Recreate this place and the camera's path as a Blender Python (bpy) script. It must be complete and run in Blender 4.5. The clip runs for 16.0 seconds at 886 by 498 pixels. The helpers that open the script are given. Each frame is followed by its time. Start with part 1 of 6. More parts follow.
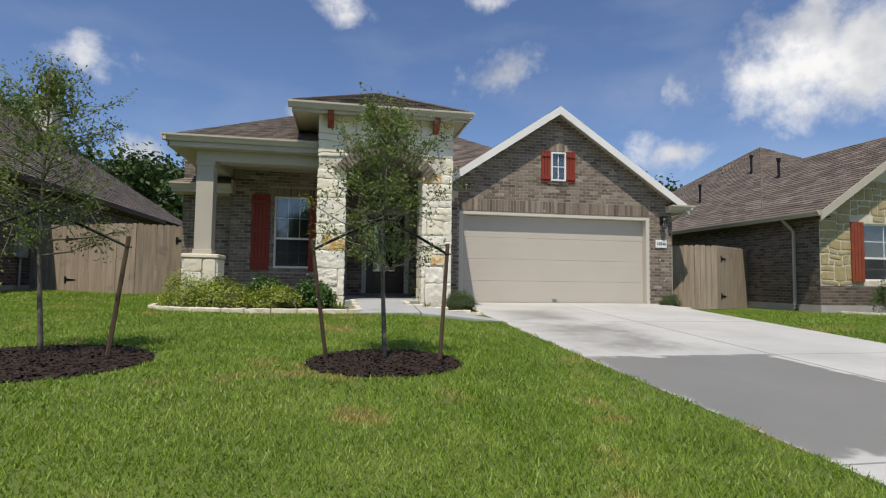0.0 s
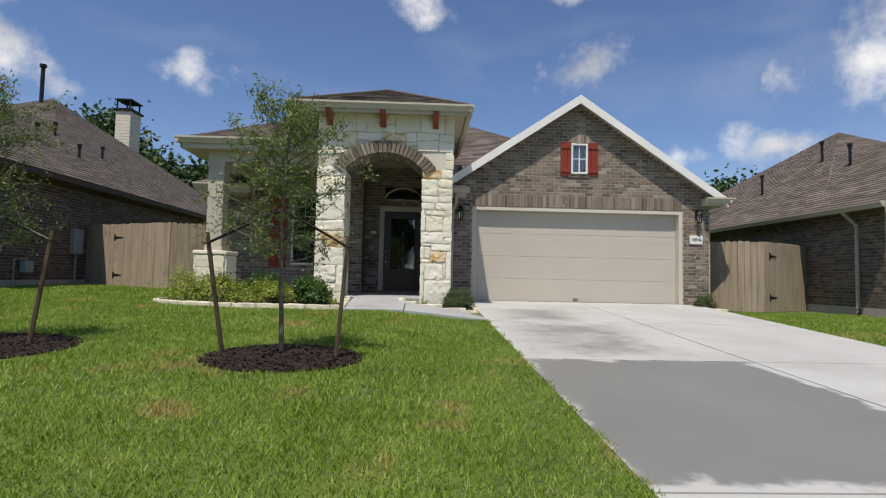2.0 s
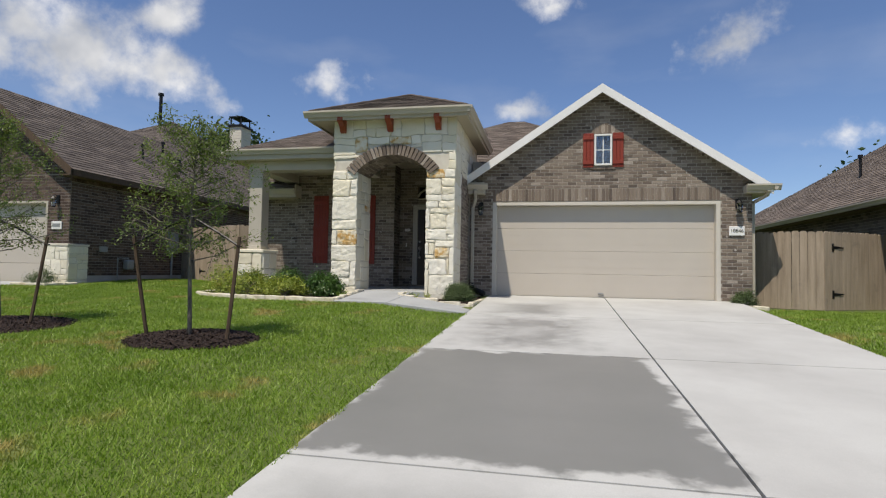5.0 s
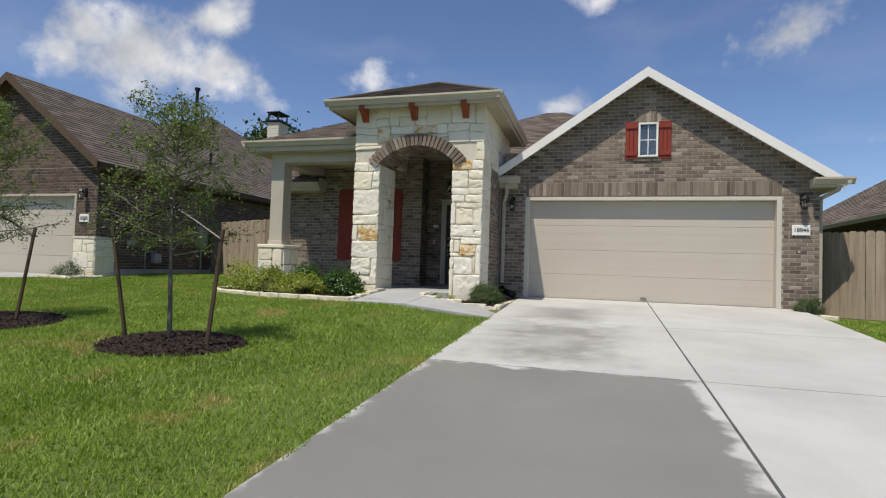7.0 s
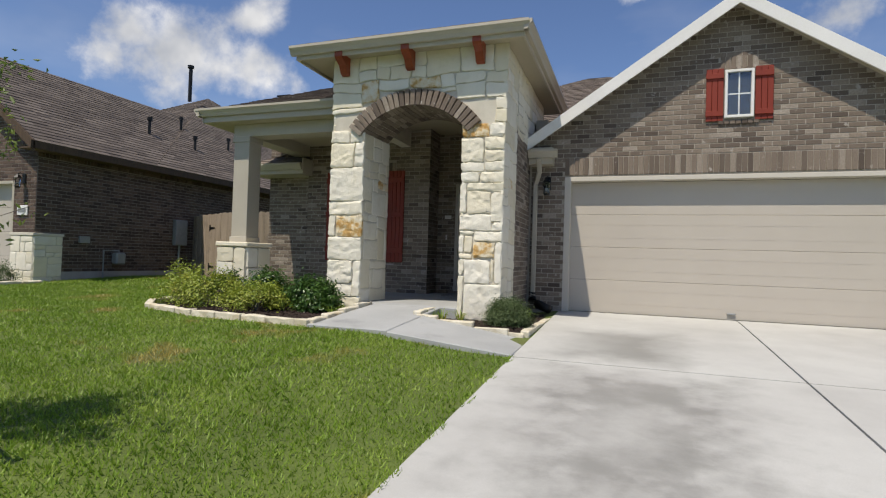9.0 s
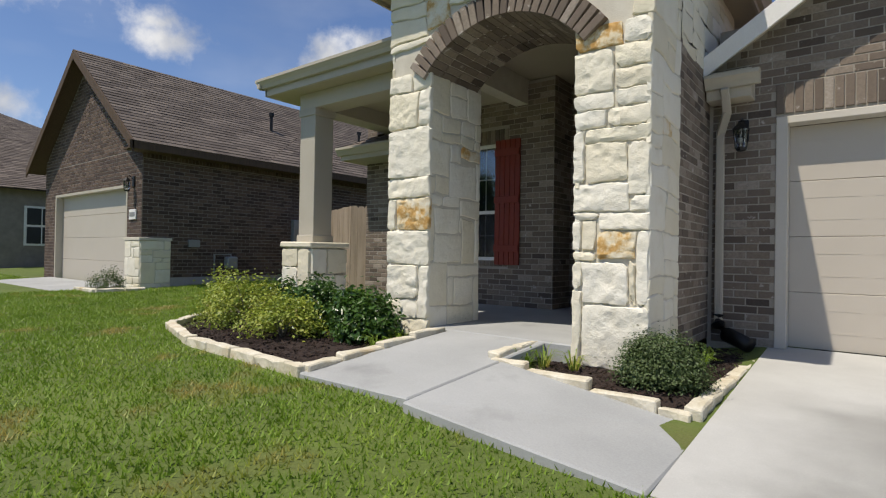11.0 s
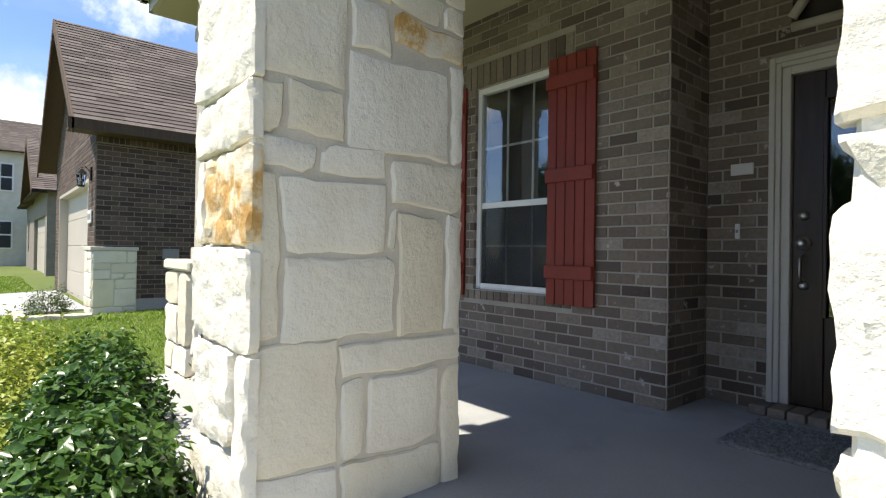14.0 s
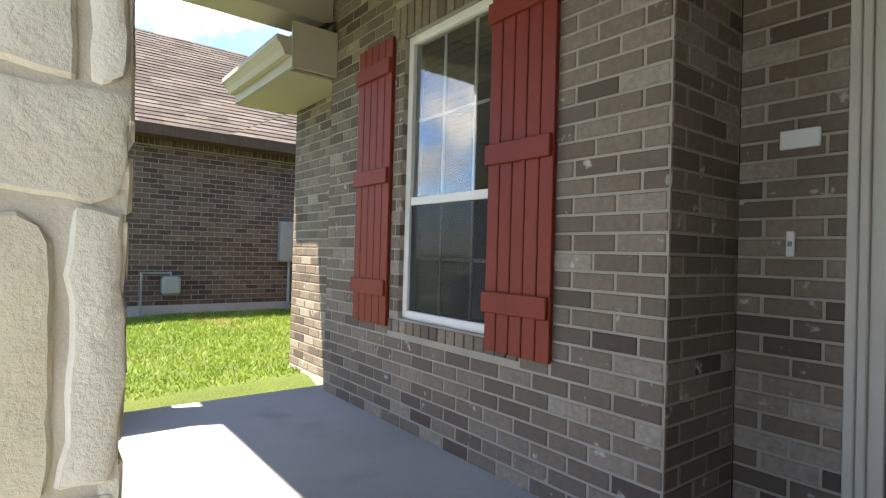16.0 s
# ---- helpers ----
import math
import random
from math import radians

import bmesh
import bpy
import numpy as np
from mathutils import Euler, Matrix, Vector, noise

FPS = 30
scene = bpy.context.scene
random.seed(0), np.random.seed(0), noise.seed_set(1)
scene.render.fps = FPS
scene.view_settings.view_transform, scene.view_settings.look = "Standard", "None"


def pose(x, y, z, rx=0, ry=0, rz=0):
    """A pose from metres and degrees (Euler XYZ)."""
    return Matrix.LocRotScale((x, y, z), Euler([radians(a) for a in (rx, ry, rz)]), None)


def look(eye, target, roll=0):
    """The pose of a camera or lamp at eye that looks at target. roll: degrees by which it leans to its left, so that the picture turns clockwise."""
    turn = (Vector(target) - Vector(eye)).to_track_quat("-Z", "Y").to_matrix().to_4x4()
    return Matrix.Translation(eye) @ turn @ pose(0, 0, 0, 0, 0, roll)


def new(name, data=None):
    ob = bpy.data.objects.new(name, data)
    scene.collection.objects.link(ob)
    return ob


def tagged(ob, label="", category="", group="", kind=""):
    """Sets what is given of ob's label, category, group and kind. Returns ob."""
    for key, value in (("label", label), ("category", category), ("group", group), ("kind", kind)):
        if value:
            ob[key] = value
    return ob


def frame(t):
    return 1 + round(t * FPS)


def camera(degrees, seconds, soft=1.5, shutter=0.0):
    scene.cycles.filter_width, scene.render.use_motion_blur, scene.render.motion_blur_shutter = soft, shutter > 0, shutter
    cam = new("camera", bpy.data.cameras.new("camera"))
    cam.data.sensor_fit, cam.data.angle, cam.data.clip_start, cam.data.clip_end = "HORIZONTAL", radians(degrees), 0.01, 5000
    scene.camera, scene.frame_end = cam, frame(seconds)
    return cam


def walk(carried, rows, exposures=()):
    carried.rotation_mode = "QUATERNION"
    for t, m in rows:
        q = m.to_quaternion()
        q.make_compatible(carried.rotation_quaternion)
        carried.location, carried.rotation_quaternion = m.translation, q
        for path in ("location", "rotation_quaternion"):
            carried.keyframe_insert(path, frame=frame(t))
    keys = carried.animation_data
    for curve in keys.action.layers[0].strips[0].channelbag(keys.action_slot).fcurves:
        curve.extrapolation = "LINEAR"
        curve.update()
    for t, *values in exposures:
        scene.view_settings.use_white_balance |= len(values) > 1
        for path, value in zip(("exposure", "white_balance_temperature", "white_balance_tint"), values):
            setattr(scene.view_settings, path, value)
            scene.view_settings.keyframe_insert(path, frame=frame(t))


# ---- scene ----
cam = camera(79.2, 16.0, soft=1.2)
PATH = [
    (0.0, (-0.220, 0.366, 1.130), (0.152, 2.327, 1.245), 0.8),
    (0.5, (0.218, 0.440, 1.088), (0.471, 2.420, 1.205), 0.9),
    (1.0, (0.640, 0.435, 1.094), (0.819, 2.424, 1.210), 1.0),
    (1.5, (1.019, 0.418, 1.109), (1.113, 2.413, 1.219), 1.0),
    (2.0, (1.437, 0.421, 1.114), (1.512, 2.417, 1.221), 1.2),
    (2.5, (1.860, 0.425, 1.112), (1.882, 2.422, 1.214), 1.2),
    (3.0, (2.297, 0.426, 1.113), (2.271, 2.423, 1.212), 1.2),
    (5.5, (4.260, 0.144, 1.155), (3.801, 2.089, 1.234), 1.2),
    (6.0, (4.383, 0.180, 1.150), (3.891, 2.116, 1.228), 1.5),
    (6.5, (4.282, 0.472, 1.145), (3.761, 2.401, 1.219), 1.7),
    (7.0, (4.125, 1.024, 1.188), (3.581, 2.947, 1.256), 1.9),
    (7.5, (3.990, 1.703, 1.242), (3.378, 3.606, 1.300), 1.9),
    (8.0, (3.893, 2.432, 1.280), (3.262, 4.330, 1.336), 1.9),
    (8.5, (3.774, 3.200, 1.331), (3.129, 5.093, 1.378), 1.9),
    (9.0, (3.670, 4.010, 1.380), (3.009, 5.897, 1.420), 1.8),
    (9.5, (3.544, 4.799, 1.411), (2.736, 6.628, 1.443), 1.4),
    (12.0, (2.869, 8.380, 1.486), (1.534, 9.869, 1.496), 1.1),
    (12.5, (2.527, 8.977, 1.535), (1.173, 10.449, 1.538), 1.1),
    (13.0, (2.144, 9.570, 1.586), (0.717, 10.971, 1.591), 1.0),
    (13.5, (1.786, 10.094, 1.644), (0.328, 11.463, 1.649), 0.9),
    (14.0, (1.539, 10.550, 1.668), (0.021, 11.852, 1.682), 0.9),
    (14.5, (1.362, 10.879, 1.668), (-0.204, 12.122, 1.691), 0.9),
    (15.0, (1.166, 11.189, 1.711), (-0.338, 12.506, 1.730), 1.6),
    (15.5, (0.964, 11.724, 1.711), (-0.508, 13.078, 1.729), 2.0),
    (16.0, (0.934, 11.979, 1.764), (-0.644, 13.208, 1.782), 1.6),
]
walk(cam, [(t, look(e, a, r)) for t, e, a, r in PATH], exposures=[(0.0, 0.05, 6900, 10), (10.0, 0.08, 7000, 10), (12.0, 0.24, 6700, 10), (12.6, 0.52, 6450, 10), (13.4, 0.74, 6500, 10), (14.0, 1.05, 6950, 10), (14.8, 1.30, 7400, 10), (15.4, 1.66, 7500, 10), (16.0, 2.0, 7500, 10)])

# ---- world, sun ----
TO_SUN = Vector((-0.37, -1.0, 2.2)).normalized()
ELEV, AZ = math.asin(TO_SUN.z), math.atan2(TO_SUN.x, TO_SUN.y)
sun = new("sun", bpy.data.lights.new("sun", "SUN"))
sun.data.energy, sun.data.angle, sun.data.color = 4.2, radians(0.5), (1.0, 0.95, 0.87)
sun.matrix_world = look(TO_SUN * 60, (0, 0, 0))

CLOUDS = [
    ((-0.671, 0.673, 0.312), 0.2, 0.1, 1.0),
    ((-0.59, 0.71, 0.384), 0.095, 0.047, 0.9),
    ((-0.713, 0.618, 0.331), 0.105, 0.063, 0.9),
    ((-0.384, 0.867, 0.318), 0.079, 0.047, 0.85),
    ((-0.064, 0.954, 0.293), 0.084, 0.037, 1.0),
    ((0.268, 0.893, 0.362), 0.09, 0.063, 0.9),
    ((0.006, 0.896, 0.444), 0.084, 0.032, 0.75),
    ((0.422, 0.882, 0.21), 0.074, 0.042, 0.9),
    ((0.659, 0.679, 0.322), 0.2, 0.116, 1.0),
    ((0.713, 0.618, 0.332), 0.127, 0.084, 1.0),
    ((0.546, 0.808, 0.221), 0.095, 0.042, 1.0),
    ((-0.004, 0.889, 0.457), 0.074, 0.042, 0.8),
    ((-0.388, 0.863, 0.323), 0.116, 0.058, 0.8),
    ((-0.312, 0.929, 0.199), 0.063, 0.042, 0.9),
    ((-0.982, 0.008, 0.19), 0.148, 0.063, 1.0),
    ((0.23, 0.853, 0.469), 0.063, 0.026, 0.6),
    ((-0.863, 0.382, 0.331), 0.105, 0.047, 0.9),
    ((-0.966, 0.154, 0.207), 0.127, 0.063, 1.0),
    ((-0.862, 0.368, 0.35), 0.084, 0.042, 0.9),
    ((-0.296, -0.814, 0.5), 0.3, 0.15, 0.9),
    ((0.453, -0.785, 0.423), 0.35, 0.14, 0.9),
    ((-0.663, -0.383, 0.643), 0.25, 0.14, 0.9),
    ((0.056, -0.64, 0.766), 0.3, 0.15, 0.9),
    ((-0.875, 0.235, 0.423), 0.25, 0.12, 0.9),
    ((0.814, -0.296, 0.5), 0.3, 0.12, 0.9),
    ((-0.70, -0.66, 0.27), 0.22, 0.11, 1.0),
    ((-0.82, -0.55, 0.16), 0.16, 0.07, 1.0),
]


def sky_world():
    w = bpy.data.worlds.new("sky")
    scene.world = w
    w.use_nodes = True
    nt = w.node_tree
    N, L = nt.nodes, nt.links
    N.clear()
    out, bg = N.new("ShaderNodeOutputWorld"), N.new("ShaderNodeBackground")
    sky = N.new("ShaderNodeTexSky")
    sky.sky_type, sky.sun_disc, sky.sun_elevation, sky.sun_rotation = "NISHITA", False, ELEV, AZ
    sky.air_density, sky.dust_density, sky.ozone_density = 1.0, 0.2, 4.0
    co = N.new("ShaderNodeTexCoord")
    nz = N.new("ShaderNodeTexNoise")
    nz.inputs["Scale"].default_value, nz.inputs["Detail"].default_value, nz.inputs["Roughness"].default_value = 9.0, 7.0, 0.6
    L.new(co.outputs["Generated"], nz.inputs["Vector"])
    total = None
    for d, rx, rz, dense in CLOUDS:
        sub = N.new("ShaderNodeVectorMath"); sub.operation = "SUBTRACT"
        sub.inputs[1].default_value = d
        L.new(co.outputs["Generated"], sub.inputs[0])
        mul = N.new("ShaderNodeVectorMath"); mul.operation = "MULTIPLY"
        mul.inputs[1].default_value = (1 / rx, 1 / rx, 1 / rz)
        L.new(sub.outputs[0], mul.inputs[0])
        ln = N.new("ShaderNodeVectorMath"); ln.operation = "LENGTH"
        L.new(mul.outputs[0], ln.inputs[0])
        mr = N.new("ShaderNodeMapRange")
        for k, v in (("From Min", 1.4), ("From Max", 0.0), ("To Min", 0.0), ("To Max", dense)):
            mr.inputs[k].default_value = v
        L.new(ln.outputs["Value"], mr.inputs["Value"])
        if total is None:
            total = mr.outputs[0]
        else:
            mx = N.new("ShaderNodeMath"); mx.operation = "MAXIMUM"
            L.new(total, mx.inputs[0]); L.new(mr.outputs[0], mx.inputs[1])
            total = mx.outputs[0]
    # thin far haze of cloud everywhere
    wisp = N.new("ShaderNodeTexNoise")
    wisp.inputs["Scale"].default_value, wisp.inputs["Detail"].default_value = 3.2, 5.0
    mp = N.new("ShaderNodeMapping"); mp.inputs["Scale"].default_value = (1, 1, 3.2)
    L.new(co.outputs["Generated"], mp.inputs["Vector"]); L.new(mp.outputs[0], wisp.inputs["Vector"])
    wr = N.new("ShaderNodeMapRange")
    for k, v in (("From Min", 0.5), ("From Max", 0.8), ("To Min", 0.0), ("To Max", 0.14)):
        wr.inputs[k].default_value = v
    L.new(wisp.outputs["Fac"], wr.inputs["Value"])
    add = N.new("ShaderNodeMath"); add.operation = "MULTIPLY_ADD"
    add.inputs[1].default_value = 1.9
    L.new(nz.outputs["Fac"], add.inputs[0])
    if total is not None:
        mm = N.new("ShaderNodeMath"); mm.operation = "SUBTRACT"; mm.inputs[1].default_value = 1.32
        L.new(total, mm.inputs[0]); L.new(mm.outputs[0], add.inputs[2])
    cr = N.new("ShaderNodeMapRange"); cr.interpolation_type = "SMOOTHSTEP"
    for k, v in (("From Min", 0.0), ("From Max", 0.62), ("To Min", 0.0), ("To Max", 1.0)):
        cr.inputs[k].default_value = v
    L.new(add.outputs[0], cr.inputs["Value"])
    mxf = N.new("ShaderNodeMath"); mxf.operation = "MAXIMUM"
    L.new(cr.outputs[0], mxf.inputs[0]); L.new(wr.outputs[0], mxf.inputs[1])
    # cloud tone: bright tops, grey hollows
    nz2 = N.new("ShaderNodeTexNoise")
    nz2.inputs["Scale"].default_value, nz2.inputs["Detail"].default_value = 7.0, 4.0
    L.new(co.outputs["Generated"], nz2.inputs["Vector"])
    ramp = N.new("ShaderNodeValToRGB")
    ramp.color_ramp.elements[0].position, ramp.color_ramp.elements[0].color = 0.35, (4.2, 4.6, 5.4, 1)
    ramp.color_ramp.elements[1].position, ramp.color_ramp.elements[1].color = 0.6, (9.0, 9.2, 9.6, 1)
    L.new(nz2.outputs["Fac"], ramp.inputs[0])
    mix = N.new("ShaderNodeMix"); mix.data_type = "RGBA"
    L.new(mxf.outputs[0], mix.inputs[0]); 
    tint = N.new("ShaderNodeMix"); tint.data_type, tint.blend_type = "RGBA", "MULTIPLY"
    tint.inputs[0].default_value, tint.inputs[7].default_value = 1.0, (0.92, 0.98, 1.16, 1)
    L.new(sky.outputs[0], tint.inputs[6]); L.new(tint.outputs[2], mix.inputs[6]); L.new(ramp.outputs[0], mix.inputs[7])
    L.new(mix.outputs[2], bg.inputs["Color"])
    bg.inputs["Strength"].default_value = 0.10
    L.new(bg.outputs[0], out.inputs["Surface"])


sky_world()


# ---- materials ----
def material(name):
    m = bpy.data.materials.new(name)
    m.use_nodes = True
    nt = m.node_tree
    return m, nt, nt.nodes["Principled BSDF"]


def link(nt, a, b):
    nt.links.new(a, b)


def noise_node(nt, scale, detail=4.0, rough=0.55, vec=None, stretch=None):
    n = nt.nodes.new("ShaderNodeTexNoise")
    n.inputs["Scale"].default_value, n.inputs["Detail"].default_value, n.inputs["Roughness"].default_value = scale, detail, rough
    if vec is None:
        vec = nt.nodes.new("ShaderNodeNewGeometry").outputs["Position"]
    if stretch:
        mp = nt.nodes.new("ShaderNodeMapping")
        mp.inputs["Scale"].default_value = stretch
        link(nt, vec, mp.inputs["Vector"])
        vec = mp.outputs[0]
    link(nt, vec, n.inputs["Vector"])
    return n.outputs["Fac"]


def ramp_node(nt, fac, stops):
    r = nt.nodes.new("ShaderNodeValToRGB")
    e = r.color_ramp.elements
    while len(e) < len(stops):
        e.new(0.5)
    for k, (p, c) in zip(e, stops):
        k.position, k.color = p, (*c, 1)
    link(nt, fac, r.inputs[0])
    return r.outputs[0]


def mix_node(nt, fac, a, b, mode="MIX"):
    m = nt.nodes.new("ShaderNodeMix")
    m.data_type, m.blend_type = "RGBA", mode
    for v, i in ((fac, 0), (a, 6), (b, 7)):
        if isinstance(v, (int, float)):
            m.inputs[i].default_value = v
        elif isinstance(v, tuple):
            m.inputs[i].default_value = (*v, 1)
        else:
            link(nt, v, m.inputs[i])
    return m.outputs[2]


def map_node(nt, v, a, b, c=0.0, d=1.0):
    r = nt.nodes.new("ShaderNodeMapRange")
    for k, x in (("From Min", a), ("From Max", b), ("To Min", c), ("To Max", d)):
        r.inputs[k].default_value = x
    link(nt, v, r.inputs["Value"])
    return r.outputs[0]


def math_node(nt, op, a, b=None):
    m = nt.nodes.new("ShaderNodeMath")
    m.operation = op
    for i, v in enumerate((a, b)):
        if v is None:
            continue
        if isinstance(v, (int, float)):
            m.inputs[i].default_value = v
        else:
            link(nt, v, m.inputs[i])
    return m.outputs[0]


def bump_node(nt, bsdf, height, strength, distance):
    b = nt.nodes.new("ShaderNodeBump")
    b.inputs["Strength"].default_value, b.inputs["Distance"].default_value = strength, distance
    link(nt, height, b.inputs["Height"])
    link(nt, b.outputs[0], bsdf.inputs["Normal"])


def surface(name, low, high, scale=3.0, grain=60.0, rough=0.8, bump=0.3, dist=0.004, metal=0.0, stretch=None, stain=None):
    """Two colours blended by coarse and fine noise, with fine relief."""
    m, nt, b = material(name)
    a, f = noise_node(nt, scale, stretch=stretch), noise_node(nt, grain, 3.0, stretch=stretch)
    fac = map_node(nt, math_node(nt, "ADD", a, math_node(nt, "MULTIPLY", f, 0.6)), 0.55, 1.05)
    col = mix_node(nt, fac, low, high)
    if stain:
        col = mix_node(nt, map_node(nt, noise_node(nt, stain[1]), 0.58, 0.72, 0, stain[2]), col, stain[0])
    link(nt, col, b.inputs["Base Color"])
    b.inputs["Roughness"].default_value, b.inputs["Metallic"].default_value = rough, metal
    bump_node(nt, b, f, bump, dist)
    return m


def brick_material(name, stops, joined, white=0.5):
    """Clay brick: a tone for each brick, sandy grain, and whitish kiln smears."""
    m, nt, b = material(name)
    if joined:
        at = nt.nodes.new("ShaderNodeAttribute")
        at.attribute_name = "tone"
        rnd = at.outputs["Fac"]
    else:
        rnd = nt.nodes.new("ShaderNodeObjectInfo").outputs["Random"]
    col = ramp_node(nt, rnd, stops)
    g = noise_node(nt, 38, 5)
    col = mix_node(nt, map_node(nt, g, 0.3, 0.7, 0, 0.5), col, tuple(c * 0.55 for c in stops[len(stops) // 2][1]))
    smear = map_node(nt, noise_node(nt, 9.5, 4, 0.6), 0.63, 0.70, 0, white)
    col = mix_node(nt, smear, col, (0.56, 0.52, 0.47))
    link(nt, col, b.inputs["Base Color"])
    b.inputs["Roughness"].default_value = 0.9
    bump_node(nt, b, noise_node(nt, 120, 4), 0.5, 0.004)
    return m


BRICK_STOPS = [(0.0, (0.070, 0.052, 0.042)), (0.10, (0.135, 0.103, 0.080)), (0.55, (0.215, 0.168, 0.130)), (0.90, (0.28, 0.228, 0.18)), (1.0, (0.40, 0.345, 0.29))]
DARK_STOPS = [(0.0, (0.05, 0.03, 0.024)), (0.5, (0.10, 0.065, 0.05)), (1.0, (0.17, 0.115, 0.085))]
M = {}
M["brick"] = brick_material("brick_loose", BRICK_STOPS, False, 0.75)
M["brick_j"] = brick_material("brick_joined", BRICK_STOPS, True, 0.6)
M["brick_far"] = brick_material("brick_dark", DARK_STOPS, True, 0.15)
M["brick_right"] = brick_material("brick_right", [(0.0, (0.07, 0.055, 0.04)), (0.5, (0.13, 0.10, 0.075)), (1.0, (0.22, 0.17, 0.13))], True, 0.2)
M["mortar"] = surface("mortar", (0.30, 0.27, 0.225), (0.40, 0.36, 0.305), 4, 150, 0.95, 0.4, 0.003)
M["mortar_far"] = surface("mortar_far", (0.20, 0.175, 0.15), (0.28, 0.25, 0.215), 4, 150, 0.95, 0.4, 0.003)
M["concrete"] = surface("concrete", (0.30, 0.308, 0.305), (0.40, 0.408, 0.405), 1.1, 90, 0.8, 0.25, 0.002, stain=((0.22, 0.225, 0.22), 1.7, 0.6))
M["footing"] = surface("footing_concrete", (0.30, 0.285, 0.26), (0.42, 0.40, 0.37), 2.0, 60, 0.9, 0.3, 0.003)
M["trim"] = surface("beige_trim", (0.44, 0.40, 0.325), (0.47, 0.43, 0.35), 2, 40, 0.55, 0.05, 0.001)
M["soffit"] = surface("soffit_paint", (0.40, 0.355, 0.26), (0.44, 0.39, 0.29), 2, 40, 0.6, 0.05, 0.001)
M["white"] = surface("white_paint", (0.72, 0.71, 0.68), (0.8, 0.79, 0.76), 2, 60, 0.45, 0.05, 0.001)
M["gdoor"] = surface("garage_paint", (0.47, 0.425, 0.365), (0.50, 0.455, 0.39), 1.5, 220, 0.5, 0.12, 0.001)
M["column"] = surface("column_paint", (0.42, 0.38, 0.31), (0.46, 0.42, 0.345), 2, 60, 0.6, 0.08, 0.001)
M["red"] = surface("red_paint", (0.185, 0.018, 0.006), (0.235, 0.026, 0.008), 4, 90, 0.58, 0.15, 0.002, stretch=(1, 1, 0.15))
M["corbel"] = surface("corbel_stain", (0.20, 0.035, 0.012), (0.30, 0.06, 0.02), 5, 80, 0.5, 0.2, 0.002)
M["doorwood"] = surface("dark_stained_wood", (0.022, 0.011, 0.007), (0.045, 0.022, 0.013), 4, 60, 0.35, 0.2, 0.001, stretch=(8, 8, 0.6))
M["fence"] = surface("weathered_cedar", (0.24, 0.185, 0.13), (0.40, 0.32, 0.24), 2, 40, 0.85, 0.4, 0.004, stretch=(7, 7, 0.5), stain=((0.14, 0.12, 0.10), 2.3, 0.6))
M["black"] = surface("black_iron", (0.012, 0.012, 0.012), (0.025, 0.025, 0.025), 10, 90, 0.45, 0.2, 0.001, metal=0.6)
M["steel"] = surface("brushed_nickel", (0.55, 0.53, 0.5), (0.62, 0.6, 0.57), 20, 200, 0.3, 0.1, 0.0005, metal=1.0)
M["grey_box"] = surface("grey_metal", (0.22, 0.23, 0.23), (0.28, 0.29, 0.29), 8, 60, 0.5, 0.1, 0.001)
M["mulch"] = surface("dark_mulch", (0.014, 0.009, 0.006), (0.05, 0.028, 0.02), 25, 90, 0.95, 0.9, 0.02)
M["bark"] = surface("grey_bark", (0.085, 0.072, 0.055), (0.19, 0.165, 0.135), 12, 80, 0.9, 0.6, 0.004)
M["stake"] = surface("stake_wood", (0.055, 0.033, 0.018), (0.10, 0.062, 0.035), 6, 60, 0.8, 0.4, 0.003, stretch=(6, 6, 0.6))
M["soil"] = surface("lawn_soil", (0.07, 0.10, 0.018), (0.12, 0.165, 0.030), 1.2, 45, 0.95, 0.8, 0.02, stain=((0.15, 0.125, 0.05), 1.3, 0.45))
M["mat"] = surface("doormat_pile", (0.10, 0.10, 0.10), (0.34, 0.34, 0.33), 40, 160, 0.95, 0.8, 0.008)
# near-black: the shade of unlit rooms is put into these two colours
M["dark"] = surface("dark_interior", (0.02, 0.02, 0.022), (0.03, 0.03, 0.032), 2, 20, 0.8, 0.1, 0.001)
M["blind"] = surface("room_shade", (0.018, 0.02, 0.022), (0.03, 0.032, 0.035), 2, 20, 0.7, 0.1, 0.001)


def shingle_material(name, low, high):
    m, nt, b = material(name)
    at = nt.nodes.new("ShaderNodeAttribute")
    at.attribute_name = "tone"
    col = mix_node(nt, at.outputs["Fac"], low, high)
    col = mix_node(nt, map_node(nt, noise_node(nt, 1.1, 5), 0.35, 0.7, 0, 0.35), col, tuple(c * 0.62 for c in low))
    link(nt, col, b.inputs["Base Color"])
    b.inputs["Roughness"].default_value = 0.95
    bump_node(nt, b, noise_node(nt, 160, 3), 0.7, 0.004)
    return m


M["shingle"] = shingle_material("shingle", (0.105, 0.082, 0.066), (0.21, 0.17, 0.14))
M["shingle_l"] = shingle_material("shingle_left", (0.085, 0.068, 0.058), (0.17, 0.14, 0.118))


